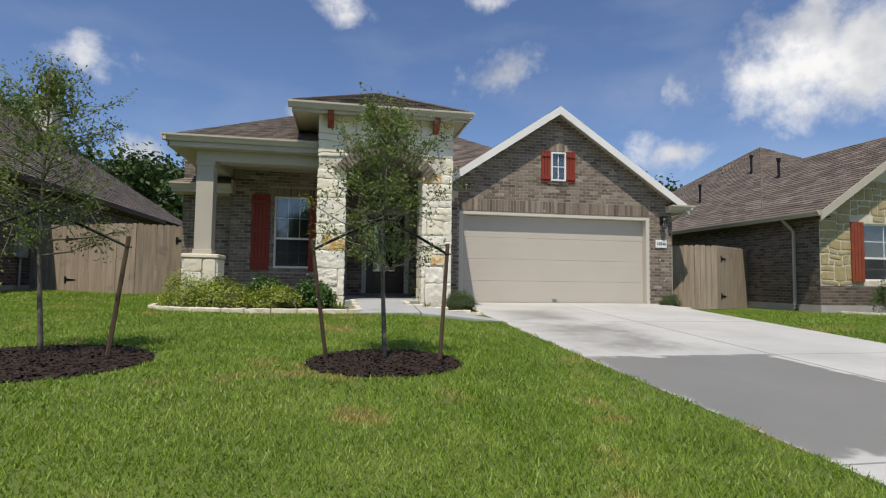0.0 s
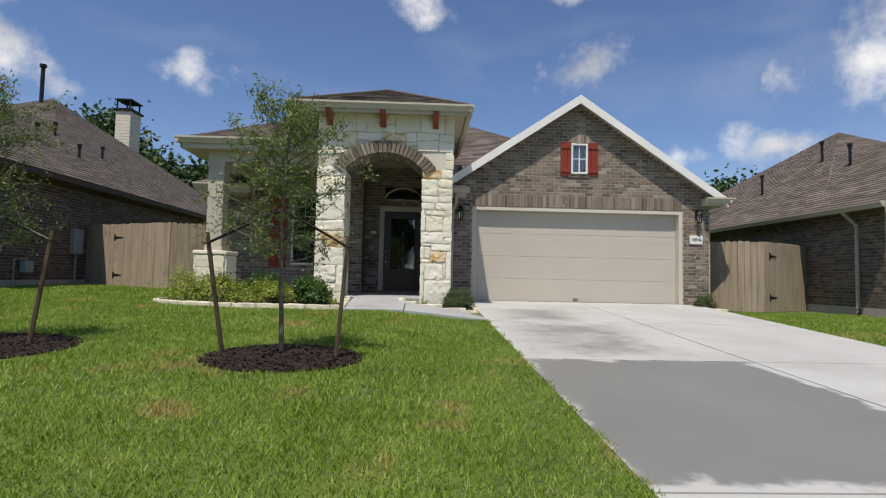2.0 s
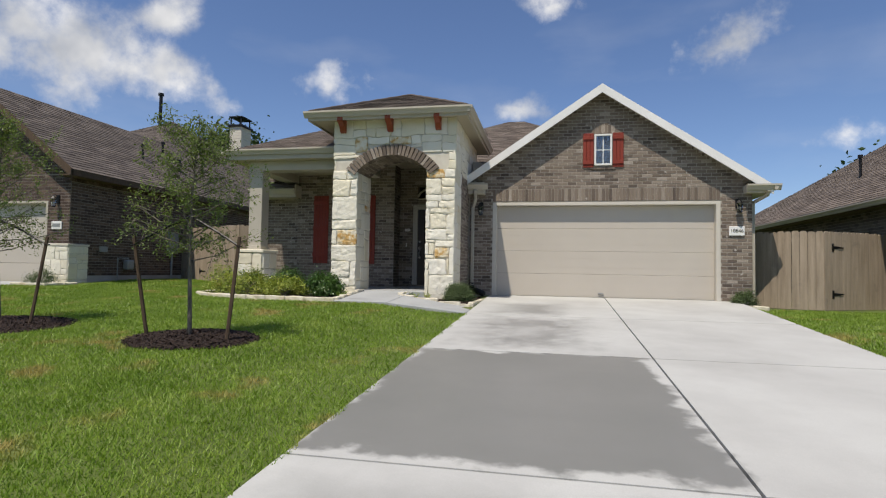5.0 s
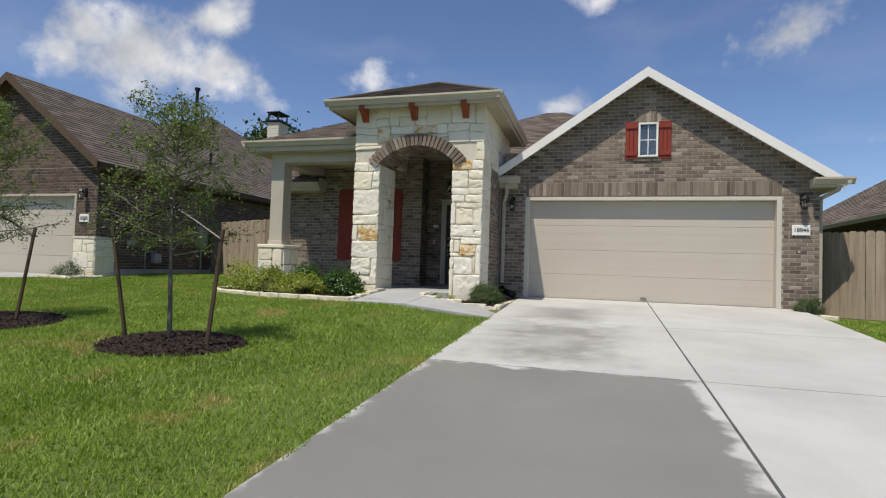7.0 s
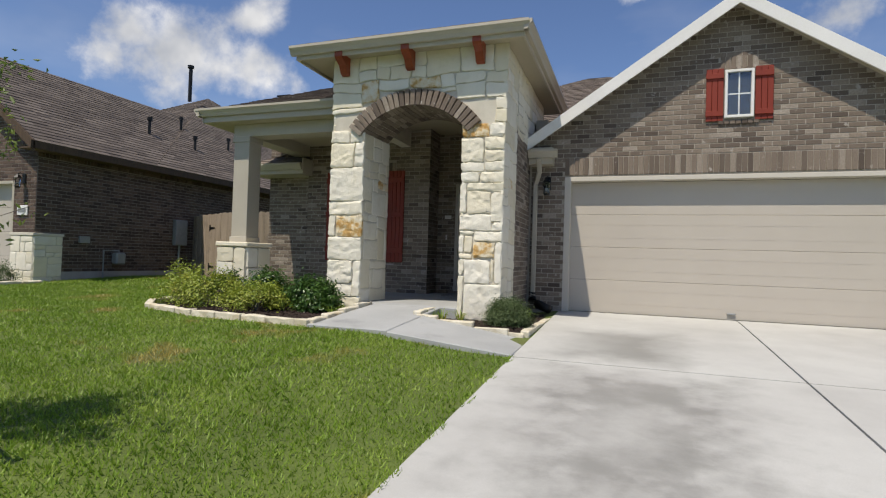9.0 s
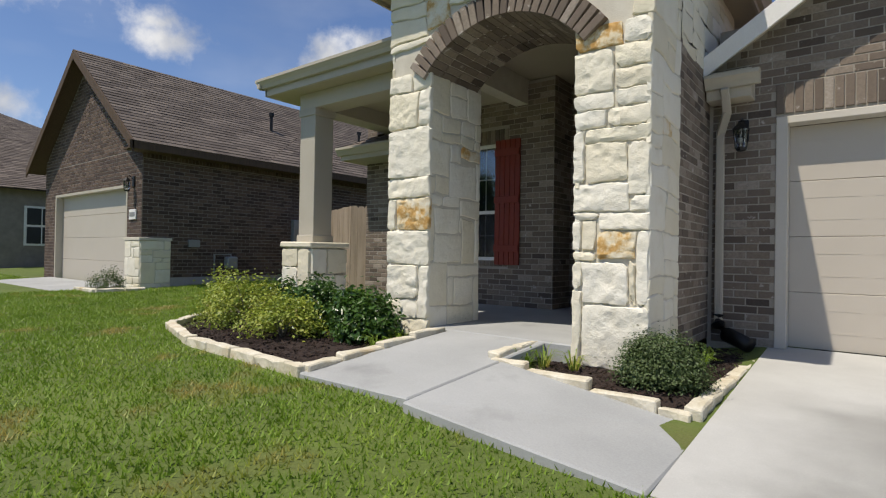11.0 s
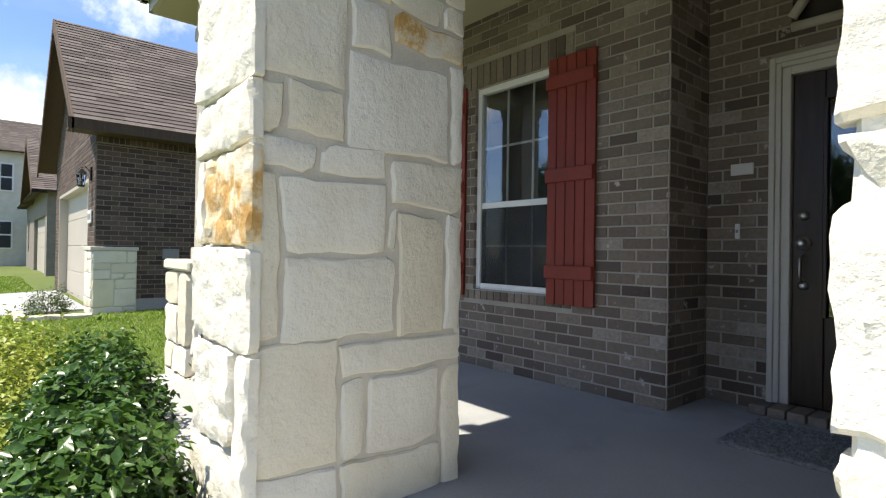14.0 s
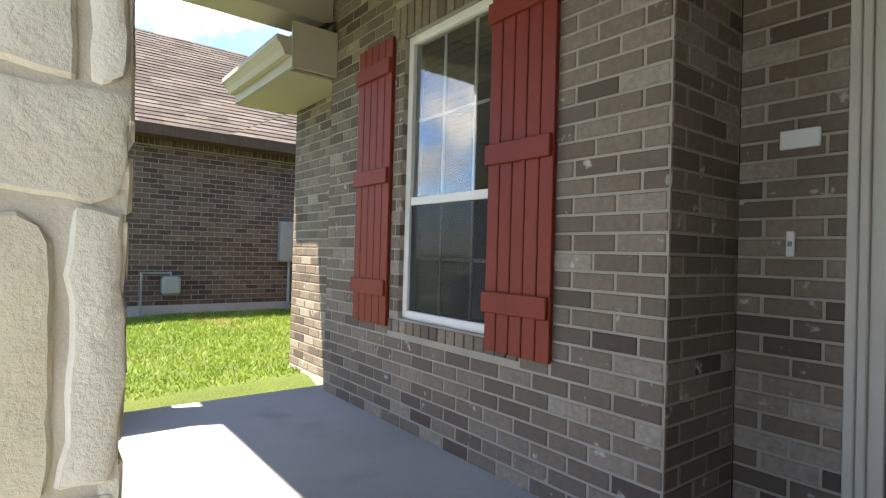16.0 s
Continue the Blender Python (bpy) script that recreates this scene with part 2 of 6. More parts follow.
def stone_material():
    """Cream limestone, each stone with its own tone, some with ochre iron stains."""
    m, nt, b = material("limestone")
    rnd = nt.nodes.new("ShaderNodeObjectInfo").outputs["Random"]
    col = ramp_node(nt, rnd, [(0.0, (0.71, 0.645, 0.49)), (0.35, (0.77, 0.725, 0.60)), (0.7, (0.79, 0.755, 0.655)), (1.0, (0.76, 0.70, 0.54))])
    n1 = noise_node(nt, 5, 5)
    col = mix_node(nt, map_node(nt, n1, 0.48, 0.75, 0, 0.4), col, (0.62, 0.55, 0.40))
    pits = map_node(nt, noise_node(nt, 42, 4, 0.75), 0.66, 0.70, 0, 0.35)
    col = mix_node(nt, pits, col, (0.34, 0.30, 0.23))
    link(nt, col, b.inputs["Base Color"])
    b.inputs["Roughness"].default_value = 0.92
    h = math_node(nt, "ADD", noise_node(nt, 17, 6, 0.62), math_node(nt, "MULTIPLY", noise_node(nt, 80, 3), 0.15))
    bump_node(nt, b, h, 0.55, 0.022)
    return m

def ochre_material():
    """Limestone with a rust-ochre iron stain over part of the stone."""
    m, nt, b = material("ochre_limestone")
    n = noise_node(nt, 7, 6, 0.65)
    col = ramp_node(nt, n, [(0.30, (0.40, 0.20, 0.045)), (0.43, (0.53, 0.33, 0.12)), (0.50, (0.68, 0.56, 0.36)), (0.62, (0.75, 0.70, 0.58))])
    link(nt, col, b.inputs["Base Color"])
    b.inputs["Roughness"].default_value = 0.92
    bump_node(nt, b, noise_node(nt, 17, 6, 0.62), 0.5, 0.02)
    return m


M["stone"] = stone_material()
M["stone_gold"] = ochre_material()
M["stone_edge"] = surface("edging_limestone", (0.50, 0.44, 0.31), (0.70, 0.66, 0.55), 6, 45, 0.92, 0.6, 0.01, stain=((0.42, 0.26, 0.09), 3.1, 0.5))
M["stone_mortar"] = surface("stone_mortar", (0.54, 0.50, 0.415), (0.64, 0.60, 0.51), 6, 120, 0.95, 0.5, 0.004)
M["stucco"] = surface("limestone_wash", (0.60, 0.56, 0.46), (0.70, 0.66, 0.56), 4, 60, 0.92, 0.5, 0.006)
M["flag"] = surface("flagstone", (0.30, 0.24, 0.12), (0.44, 0.36, 0.20), 5, 40, 0.9, 0.4, 0.006)


def drive_material():
    """Pale broom-finished concrete with a wet, darker patch on the slabs nearest the lawn."""
    m, nt, b = material("driveway_concrete")
    pos = nt.nodes.new("ShaderNodeNewGeometry").outputs["Position"]
    sep = nt.nodes.new("ShaderNodeSeparateXYZ")
    link(nt, pos, sep.inputs[0])
    n1, n2 = noise_node(nt, 0.9, 6, 0.6), noise_node(nt, 130, 3)
    dry = mix_node(nt, map_node(nt, n1, 0.35, 0.7), (0.50, 0.50, 0.475), (0.40, 0.395, 0.375))
    dry = mix_node(nt, map_node(nt, n2, 0.3, 0.7, 0, 0.25), dry, (0.31, 0.31, 0.295))
    ed, ed2 = noise_node(nt, 3.2, 5, 0.6), noise_node(nt, 0.7, 3)

    def inside(x0, x1, y0, y1, soft, wob):
        e = None
        for s, lo, hi in ((sep.outputs[0], x0, x1), (sep.outputs[1], y0, y1)):
            mid, half = (lo + hi) / 2, (hi - lo) / 2
            d = math_node(nt, "SUBTRACT", half, math_node(nt, "ABSOLUTE", math_node(nt, "SUBTRACT", s, mid)))
            e = d if e is None else math_node(nt, "MINIMUM", e, d)
        e = math_node(nt, "ADD", e, math_node(nt, "MULTIPLY", math_node(nt, "SUBTRACT", ed, 0.5), wob))
        return map_node(nt, e, 0.0, soft)

    wet = inside(2.50, 4.98, 3.02, 6.20, 0.10, 0.6)
    wet2 = math_node(nt, "MULTIPLY", inside(2.66, 4.7, 6.22, 9.40, 0.7, 1.3), map_node(nt, noise_node(nt, 1.6, 6, 0.65), 0.35, 0.65, 0.25, 0.8))
    wet3 = math_node(nt, "MULTIPLY", inside(2.7, 4.4, 9.45, 11.6, 0.6, 0.8), map_node(nt, ed2, 0.3, 0.6, 0.2, 0.8))
    wet4 = math_node(nt, "MULTIPLY", inside(2.6, 4.9, -2.0, 2.85, 0.5, 0.5), 0.6)
    w = math_node(nt, "MAXIMUM", math_node(nt, "MAXIMUM", wet, wet2), math_node(nt, "MAXIMUM", wet3, wet4))
    link(nt, mix_node(nt, w, dry, mix_node(nt, map_node(nt, n1, 0.3, 0.75), (0.185, 0.185, 0.17), (0.225, 0.22, 0.205))), b.inputs["Base Color"])
    link(nt, map_node(nt, w, 0, 1, 0.85, 0.5), b.inputs["Roughness"])
    bump_node(nt, b, math_node(nt, "ADD", n2, noise_node(nt, 30, 4)), 0.2, 0.002)
    return m


M["drive"] = drive_material()


def foliage_material(name, stops, scale, rough=0.55, trans=0.25, sub=None, fine=14):
    """Leaf colours by place at two scales; light passes through the thin leaves."""
    m, nt, b = material(name)
    f = math_node(nt, "ADD", math_node(nt, "MULTIPLY", noise_node(nt, scale, 3), 0.45), math_node(nt, "MULTIPLY", noise_node(nt, scale * fine, 2), 0.55))
    col = ramp_node(nt, map_node(nt, f, 0.3, 0.7), stops)
    if sub:
        col = mix_node(nt, map_node(nt, noise_node(nt, sub[1], 4), sub[2], sub[2] + 0.1, 0, 0.8), col, sub[0])
    link(nt, col, b.inputs["Base Color"])
    b.inputs["Roughness"].default_value = rough
    tr = nt.nodes.new("ShaderNodeBsdfTranslucent")
    link(nt, col, tr.inputs["Color"])
    mx = nt.nodes.new("ShaderNodeMixShader")
    mx.inputs[0].default_value = trans
    link(nt, b.outputs[0], mx.inputs[1]); link(nt, tr.outputs[0], mx.inputs[2])
    link(nt, mx.outputs[0], nt.nodes["Material Output"].inputs["Surface"])
    return m


M["grass"] = foliage_material("grass_blade", [(0.0, (0.10, 0.19, 0.014)), (0.5, (0.21, 0.33, 0.030)), (1.0, (0.40, 0.48, 0.10))], 1.6, 0.55, 0.35, ((0.46, 0.34, 0.11), 1.3, 0.59), 48)
M["leaf_tree"] = foliage_material("oak_leaf", [(0.0, (0.08, 0.125, 0.025)), (0.6, (0.17, 0.235, 0.05)), (1.0, (0.29, 0.34, 0.085))], 2.0, 0.5, 0.4)
M["leaf_dark"] = foliage_material("glossy_leaf", [(0.0, (0.025, 0.065, 0.011)), (0.6, (0.06, 0.13, 0.022)), (1.0, (0.13, 0.22, 0.04))], 5.0, 0.3)
M["leaf_light"] = foliage_material("abelia_leaf", [(0.0, (0.12, 0.19, 0.025)), (0.55, (0.31, 0.38, 0.05)), (1.0, (0.52, 0.46, 0.11))], 5.0, 0.5, 0.3, ((0.22, 0.12, 0.05), 7.0, 0.62))
M["leaf_box"] = foliage_material("boxwood_leaf", [(0.0, (0.035, 0.06, 0.018)), (0.6, (0.085, 0.13, 0.04)), (1.0, (0.14, 0.19, 0.07))], 8.0)
M["leaf_far"] = foliage_material("far_leaf", [(0.0, (0.022, 0.05, 0.012)), (0.6, (0.05, 0.09, 0.02)), (1.0, (0.08, 0.13, 0.03))], 0.5)


def glass_material():
    m, nt, b = material("window_glass")
    b.inputs["Base Color"].default_value = (0.9, 0.95, 0.95, 1)
    b.inputs["Roughness"].default_value, b.inputs["IOR"].default_value = 0.02, 1.8
    b.inputs["Transmission Weight"].default_value = 1.0
    return m


M["glass"] = glass_material()


def screen_material():
    """Fine black insect mesh: part of the light passes."""
    m, nt, b = material("insect_mesh")
    b.inputs["Base Color"].default_value = (0.03, 0.032, 0.034, 1)
    b.inputs["Roughness"].default_value, b.inputs["Alpha"].default_value = 0.7, 0.45
    return m


M["screen"] = screen_material()


# ---- geometry helpers ----
def mesh_object(name, verts, faces, mat, parent=None, smooth=False, tone=None):
    me = bpy.data.meshes.new(name)
    me.from_pydata([tuple(v) for v in verts], [], faces)
    if tone is not None:
        at = me.attributes.new("tone", "FLOAT", "FACE")
        at.data.foreach_set("value", np.asarray(tone, np.float32))
    me.materials.append(mat)
    if smooth:
        me.polygons.foreach_set("use_smooth", [True] * len(me.polygons))
    me.update()
    ob = new(name, me)
    ob.parent = parent
    return ob


def bm_object(name, bm, mat, parent=None, smooth=False):
    bmesh.ops.recalc_face_normals(bm, faces=bm.faces[:])
    me = bpy.data.meshes.new(name)
    bm.to_mesh(me)
    bm.free()
    me.materials.append(mat)
    if smooth:
        me.polygons.foreach_set("use_smooth", [True] * len(me.polygons))
    ob = new(name, me)
    ob.parent = parent
    return ob


def add_box(bm, x0, x1, y0, y1, z0, z1, bevel=0.0, m=None):
    g = bmesh.ops.create_cube(bm, size=1.0)["verts"]
    mat = Matrix.Translation(((x0 + x1) / 2, (y0 + y1) / 2, (z0 + z1) / 2)) @ Matrix.Diagonal((x1 - x0, y1 - y0, z1 - z0, 1))
    bmesh.ops.transform(bm, matrix=mat, verts=g)
    if bevel:
        es = list({e for v in g for e in v.link_edges})
        r = bmesh.ops.bevel(bm, geom=es, offset=bevel, segments=1, affect="EDGES", profile=0.5)
        g = list({v for f in r["faces"] for v in f.verts} | {v for v in g if v.is_valid})
    if m is not None:
        bmesh.ops.transform(bm, matrix=m, verts=g)
    return g


def boxes(name, spec, mat, parent=None, bevel=0.0, m=None):
    """One mesh of several boxes (x0, x1, y0, y1, z0, z1)."""
    bm = bmesh.new()
    for s in spec:
        add_box(bm, *s, bevel=bevel, m=m)
    return bm_object(name, bm, mat, parent)


def add_tube(bm, pts, radii, sides=8):
    rings = []
    for i, (p, r) in enumerate(zip(pts, radii)):
        p, r = Vector(p), float(r)
        d = (Vector(pts[min(i + 1, len(pts) - 1)]) - Vector(pts[max(i - 1, 0)])).normalized()
        a = d.orthogonal().normalized() if abs(d.z) < 0.9 else Vector((1, 0, 0)).cross(d).normalized()
        b = d.cross(a)
        rings.append([bm.verts.new(p + r * (math.cos(k * math.tau / sides) * a + math.sin(k * math.tau / sides) * b)) for k in range(sides)])
    for u, v in zip(rings, rings[1:]):
        for k in range(sides):
            bm.faces.new((u[k], u[(k + 1) % sides], v[(k + 1) % sides], v[k]))
    bm.faces.new(rings[0][::-1]); bm.faces.new(rings[-1])


def empty(name, x, y, z, **tags):
    e = new(name)
    e.location = (x, y, z)
    e.empty_display_size = 0.1
    tagged(e, **tags)
    return e


def adopt(parent, *obs):
    """Hang parts built in world places under a thing without moving them."""
    for o in obs:
        o.parent = parent
        o.matrix_parent_inverse = Matrix.Translation(parent.location).inverted()
    return parent


def smooth01(x, a, b):
    t = min(1.0, max(0.0, (x - a) / (b - a)))
    return t * t * (3 - 2 * t)


# ---- ground ----
SLAB = 0.70
def ground(x, y):
    """Height of the ground: it climbs from the street to the house, lies lower beyond the driveway and bulges in the lawn."""
    z = 0.045 * min(max(y, -4.0), 13.8) - 0.015
    right = smooth01(x, 7.4, 8.5)
    z = z * (1 - right) + min(z, 0.42) * right
    lift = 0.13 * (1 - smooth01(x, 0.6, 2.5)) * smooth01(y, 1.0, 4.5) * (1 - smooth01(y, 9.0, 12.5) * 0.6)
    return z + lift + 0.05 * (1 - smooth01(x, -8, -5)) * smooth01(y, 4, 10)


def drive_z(y):
    return 0.045 * min(max(y, -4.0), 13.2) - 0.010


def build_ground():
    xs = [-900, -300, -120, -60, -30] + [i * 0.5 for i in range(-40, 5)] + [2.5, 2.53] + [2.55 + 0.5 * i for i in range(1, 11)] + [8, 8.5, 9, 10, 11, 12, 14, 18, 25, 40, 80, 300, 900]
    ys = [-900, -300, -100, -50, -25, -12, -8, -5, -4] + [i * 0.5 for i in range(-7, 29)] + [15, 16, 18, 20, 24, 30, 50, 120, 300, 900]
    xs, ys = sorted(set(xs)), sorted(set(ys))
    vs, fs = [], []
    for y in ys:
        for x in xs:
            z = ground(x, y)
            if 2.54 < x < 7.0 + 0.08 * y and -6 < y < 13.3:
                z = drive_z(y) - 0.09
            if -3.4 < x < 2.5 and 11.4 < y < 14.4:
                z = 0.5
            vs.append((x, y, z))
    w = len(xs)
    for j in range(len(ys) - 1):
        for i in range(w - 1):
            fs.append((j * w + i, j * w + i + 1, (j + 1) * w + i + 1, (j + 1) * w + i))
    g = mesh_object("ground", vs, fs, M["soil"], smooth=True)
    tagged(g, "gently sloping green lawn ground", "ground", kind="structure")


build_ground()


def build_driveway():
    base = boxes("driveway", [(2.57, 8.0, -5.9, 13.1, -0.5, -0.45)], M["mortar"])
    tagged(base, "pale concrete driveway with a wet patch", "driveway", kind="structure")
    def side(k, y):
        return (2.55, 4.895 + 0.025 * y, 4.915 + 0.025 * y, 7.02 + 0.08 * y)[k]
    rows = ((-6.0, -0.25), (-0.23, 2.95), (2.97, 6.16), (6.18, 9.42), (9.44, 13.30))
    for k0, k1 in ((0, 1), (2, 3)):
        for y0, y1 in rows:
            bm = bmesh.new()
            n = 6
            def edge(i):
                return y0 + (y1 - y0) * i / n
            top = [[bm.verts.new((side(k, edge(i)), edge(i), drive_z(edge(i)))) for i in range(n + 1)] for k in (k0, k1)]
            low = [[bm.verts.new((side(k, edge(i)), edge(i), drive_z(edge(i)) - 0.12)) for i in range(n + 1)] for k in (k0, k1)]
            for i in range(n):
                bm.faces.new((top[0][i], top[1][i], top[1][i + 1], top[0][i + 1]))
                bm.faces.new((low[0][i], low[0][i + 1], low[1][i + 1], low[1][i]))
                for s in (0, 1):
                    bm.faces.new((top[s][i], top[s][i + 1], low[s][i + 1], low[s][i]))
            for i in (0, n):
                bm.faces.new((top[0][i], top[1][i], low[1][i], low[0][i]))
            es = [e for e in bm.edges if e.is_manifold and e.calc_face_angle(0) > 1.2 and (e.verts[0].co.z - drive_z(e.verts[0].co.y)) > -0.01 and (e.verts[1].co.z - drive_z(e.verts[1].co.y)) > -0.01]
            bmesh.ops.bevel(bm, geom=es, offset=0.008, segments=2, affect="EDGES")
            bm_object("slab", bm, M["drive"], base)


build_driveway()


def build_paths():
    """Porch floor and the L-shaped walk from the porch to the driveway."""
    p = boxes("porch_floor", [(-3.0, 2.0, 11.25, 14.36, 0.1, SLAB)], M["concrete"], bevel=0.012)
    tagged(p, "smooth grey concrete porch floor", "porch floor", kind="structure")
    base = boxes("walkway", [(0.0, 2.5, 9.8, 10.6, 0.1, 0.30)], M["mortar"])
    tagged(base, "pale concrete walkway to the porch", "walkway", kind="structure")
    for x0, x1, y0, y1 in ((0.09, 1.13, 9.46, 11.24), (1.145, 2.55, 9.40, 10.50)):
        bm = bmesh.new()
        add_box(bm, x0, x1, y0, y1, -0.12, 0.0, 0.01)
        for v in bm.verts:
            # the walk rises to the porch floor and falls to the driveway
            f = 0.575 + 0.0685 * (v.co.y - 9.46)
            v.co.z += f if x0 < 0.5 else f + (0.435 - f) * min(1.0, max(0.0, (v.co.x - 1.15) / 1.4))
        bm_object("slab", bm, M["concrete"], base)


build_paths()


# ---- brickwork ----
COURSE, BLEN, JOINT = 0.078, 0.212, 0.012


def wall_cells(u0, u1, z0, z1, holes):
    """The rectangle less its holes, as rectangles."""
    us = sorted({u0, u1, *[min(max(v, u0), u1) for h in holes for v in h[:2]]})
    zs = sorted({z0, z1, *[min(max(v, z0), z1) for h in holes for v in h[2:]]})
    out = []
    for a, b in zip(us, us[1:]):
        for c, d in zip(zs, zs[1:]):
            if not any(h[0] <= a and b <= h[1] and h[2] <= c and d <= h[3] for h in holes):
                out.append((a, b, c, d))
    return out


def brick_rects(u0, u1, z0, z1, holes, top=None):
    """Running bond: bricks (a, b, z, height), cut at the holes and under the line top(u)."""
    out, row, z = [], 0, z0
    while z < z1 - 0.02:
        h = min(COURSE, z1 - z) - JOINT
        zc = z + h / 2
        cuts = sorted([(max(a, u0), min(b, u1)) for a, b, c, d in holes if c < zc < d])
        spans, at = [], u0
        for a, b in cuts:
            if a > at:
                spans.append((at, a))
            at = max(at, b)
        if at < u1:
            spans.append((at, u1))
        for a, b in spans:
            u = u0 - (BLEN / 2 if row % 2 else 0)
            while u < b:
                p, q = max(u, a), min(u + BLEN - JOINT, b)
                if top is not None:
                    while q - p > 0.03 and top(q) < z + h:
                        q -= 0.02
                    while q - p > 0.03 and top(p) < z + h:
                        p += 0.02
                if q - p > 0.03:
                    out.append((p, q, z, h))
                u += BLEN
        z += COURSE
        row += 1
    return out


BRICK_MESH = {}


def brick_mesh(length, height, proud, mat):
    key = (round(length, 2), round(height, 3), proud, mat.name)
    if key not in BRICK_MESH:
        bm = bmesh.new()
        add_box(bm, 0, key[0], -proud, 0.03, 0, key[1])
        es = [e for e in bm.edges if all(v.co.y < 0 for v in e.verts)]
        bmesh.ops.bevel(bm, geom=es, offset=0.004, segments=1, affect="EDGES")
        bmesh.ops.recalc_face_normals(bm, faces=bm.faces[:])
        me = bpy.data.meshes.new("brick")
        bm.to_mesh(me)
        bm.free()
        me.materials.append(mat)
        BRICK_MESH[key] = me
    return BRICK_MESH[key]


def frame_of(origin, turn):
    return Matrix.Translation(origin) @ Matrix.Rotation(radians(turn), 4, "Z")


def lay_bricks(parent, origin, turn, rects, mat, joined_mat, limit, proud=0.005, pick=None):
    """Bricks on a wall whose face is the plane y = 0 of a frame turned about z; the first ones are objects, the rest one mesh."""
    m = frame_of(origin, turn)
    rects = list(rects)
    near = [r for r in rects if pick is None or pick(*r)][:limit]
    chosen = set(near)
    for a, b, z, h in near:
        ob = new("brick", brick_mesh(b - a, h, proud, mat))
        ob.parent = parent
        ob.matrix_parent_inverse = Matrix.Translation(parent.location).inverted()
        ob.matrix_basis = m @ Matrix.Translation((a, random.uniform(-0.001, 0.001), z))
    vs, fs, tone = [], [], []
    for r in rects:
        if r in chosen:
            continue
        a, b, z, h = r
        k, e, t = len(vs), 0.004, random.random()
        for y, i in ((0.0, 0.0), (-proud + 0.002, 0.0), (-proud, e)):
            vs += [m @ Vector(p) for p in ((a + i, y, z + i), (b - i, y, z + i), (b - i, y, z + h - i), (a + i, y, z + h - i))]
        for j in (0, 4):
            for s in range(4):
                n = (s + 1) % 4
                fs.append((k + j + s, k + j + n, k + j + 4 + n, k + j + 4 + s)); tone.append(t)
        fs.append((k + 8, k + 9, k + 10, k + 11)); tone.append(t)
    if vs:
        ob = mesh_object("bricks", vs, fs, joined_mat, tone=tone)
        ob.parent = parent
        ob.matrix_parent_inverse = Matrix.Translation(parent.location).inverted()
        tagged(ob, kind="stuff")


def backing(name, origin, turn, cells, thick, mat):
    bm = bmesh.new()
    for a, b, c, d in cells:
        add_box(bm, a, b, 0, thick, c, d)
    bmesh.ops.remove_doubles(bm, verts=bm.verts[:], dist=1e-5)
    ob = bm_object(name, bm, mat)
    ob.data.transform(frame_of(origin, turn))
    return ob


def soldiers(u0, u1, z0, z1):
    """A row of bricks on end."""
    n = max(1, round((u1 - u0) / COURSE))
    w = (u1 - u0) / n
    return [(u0 + i * w, u0 + (i + 1) * w - JOINT, z0, z1 - z0 - JOINT) for i in range(n)]


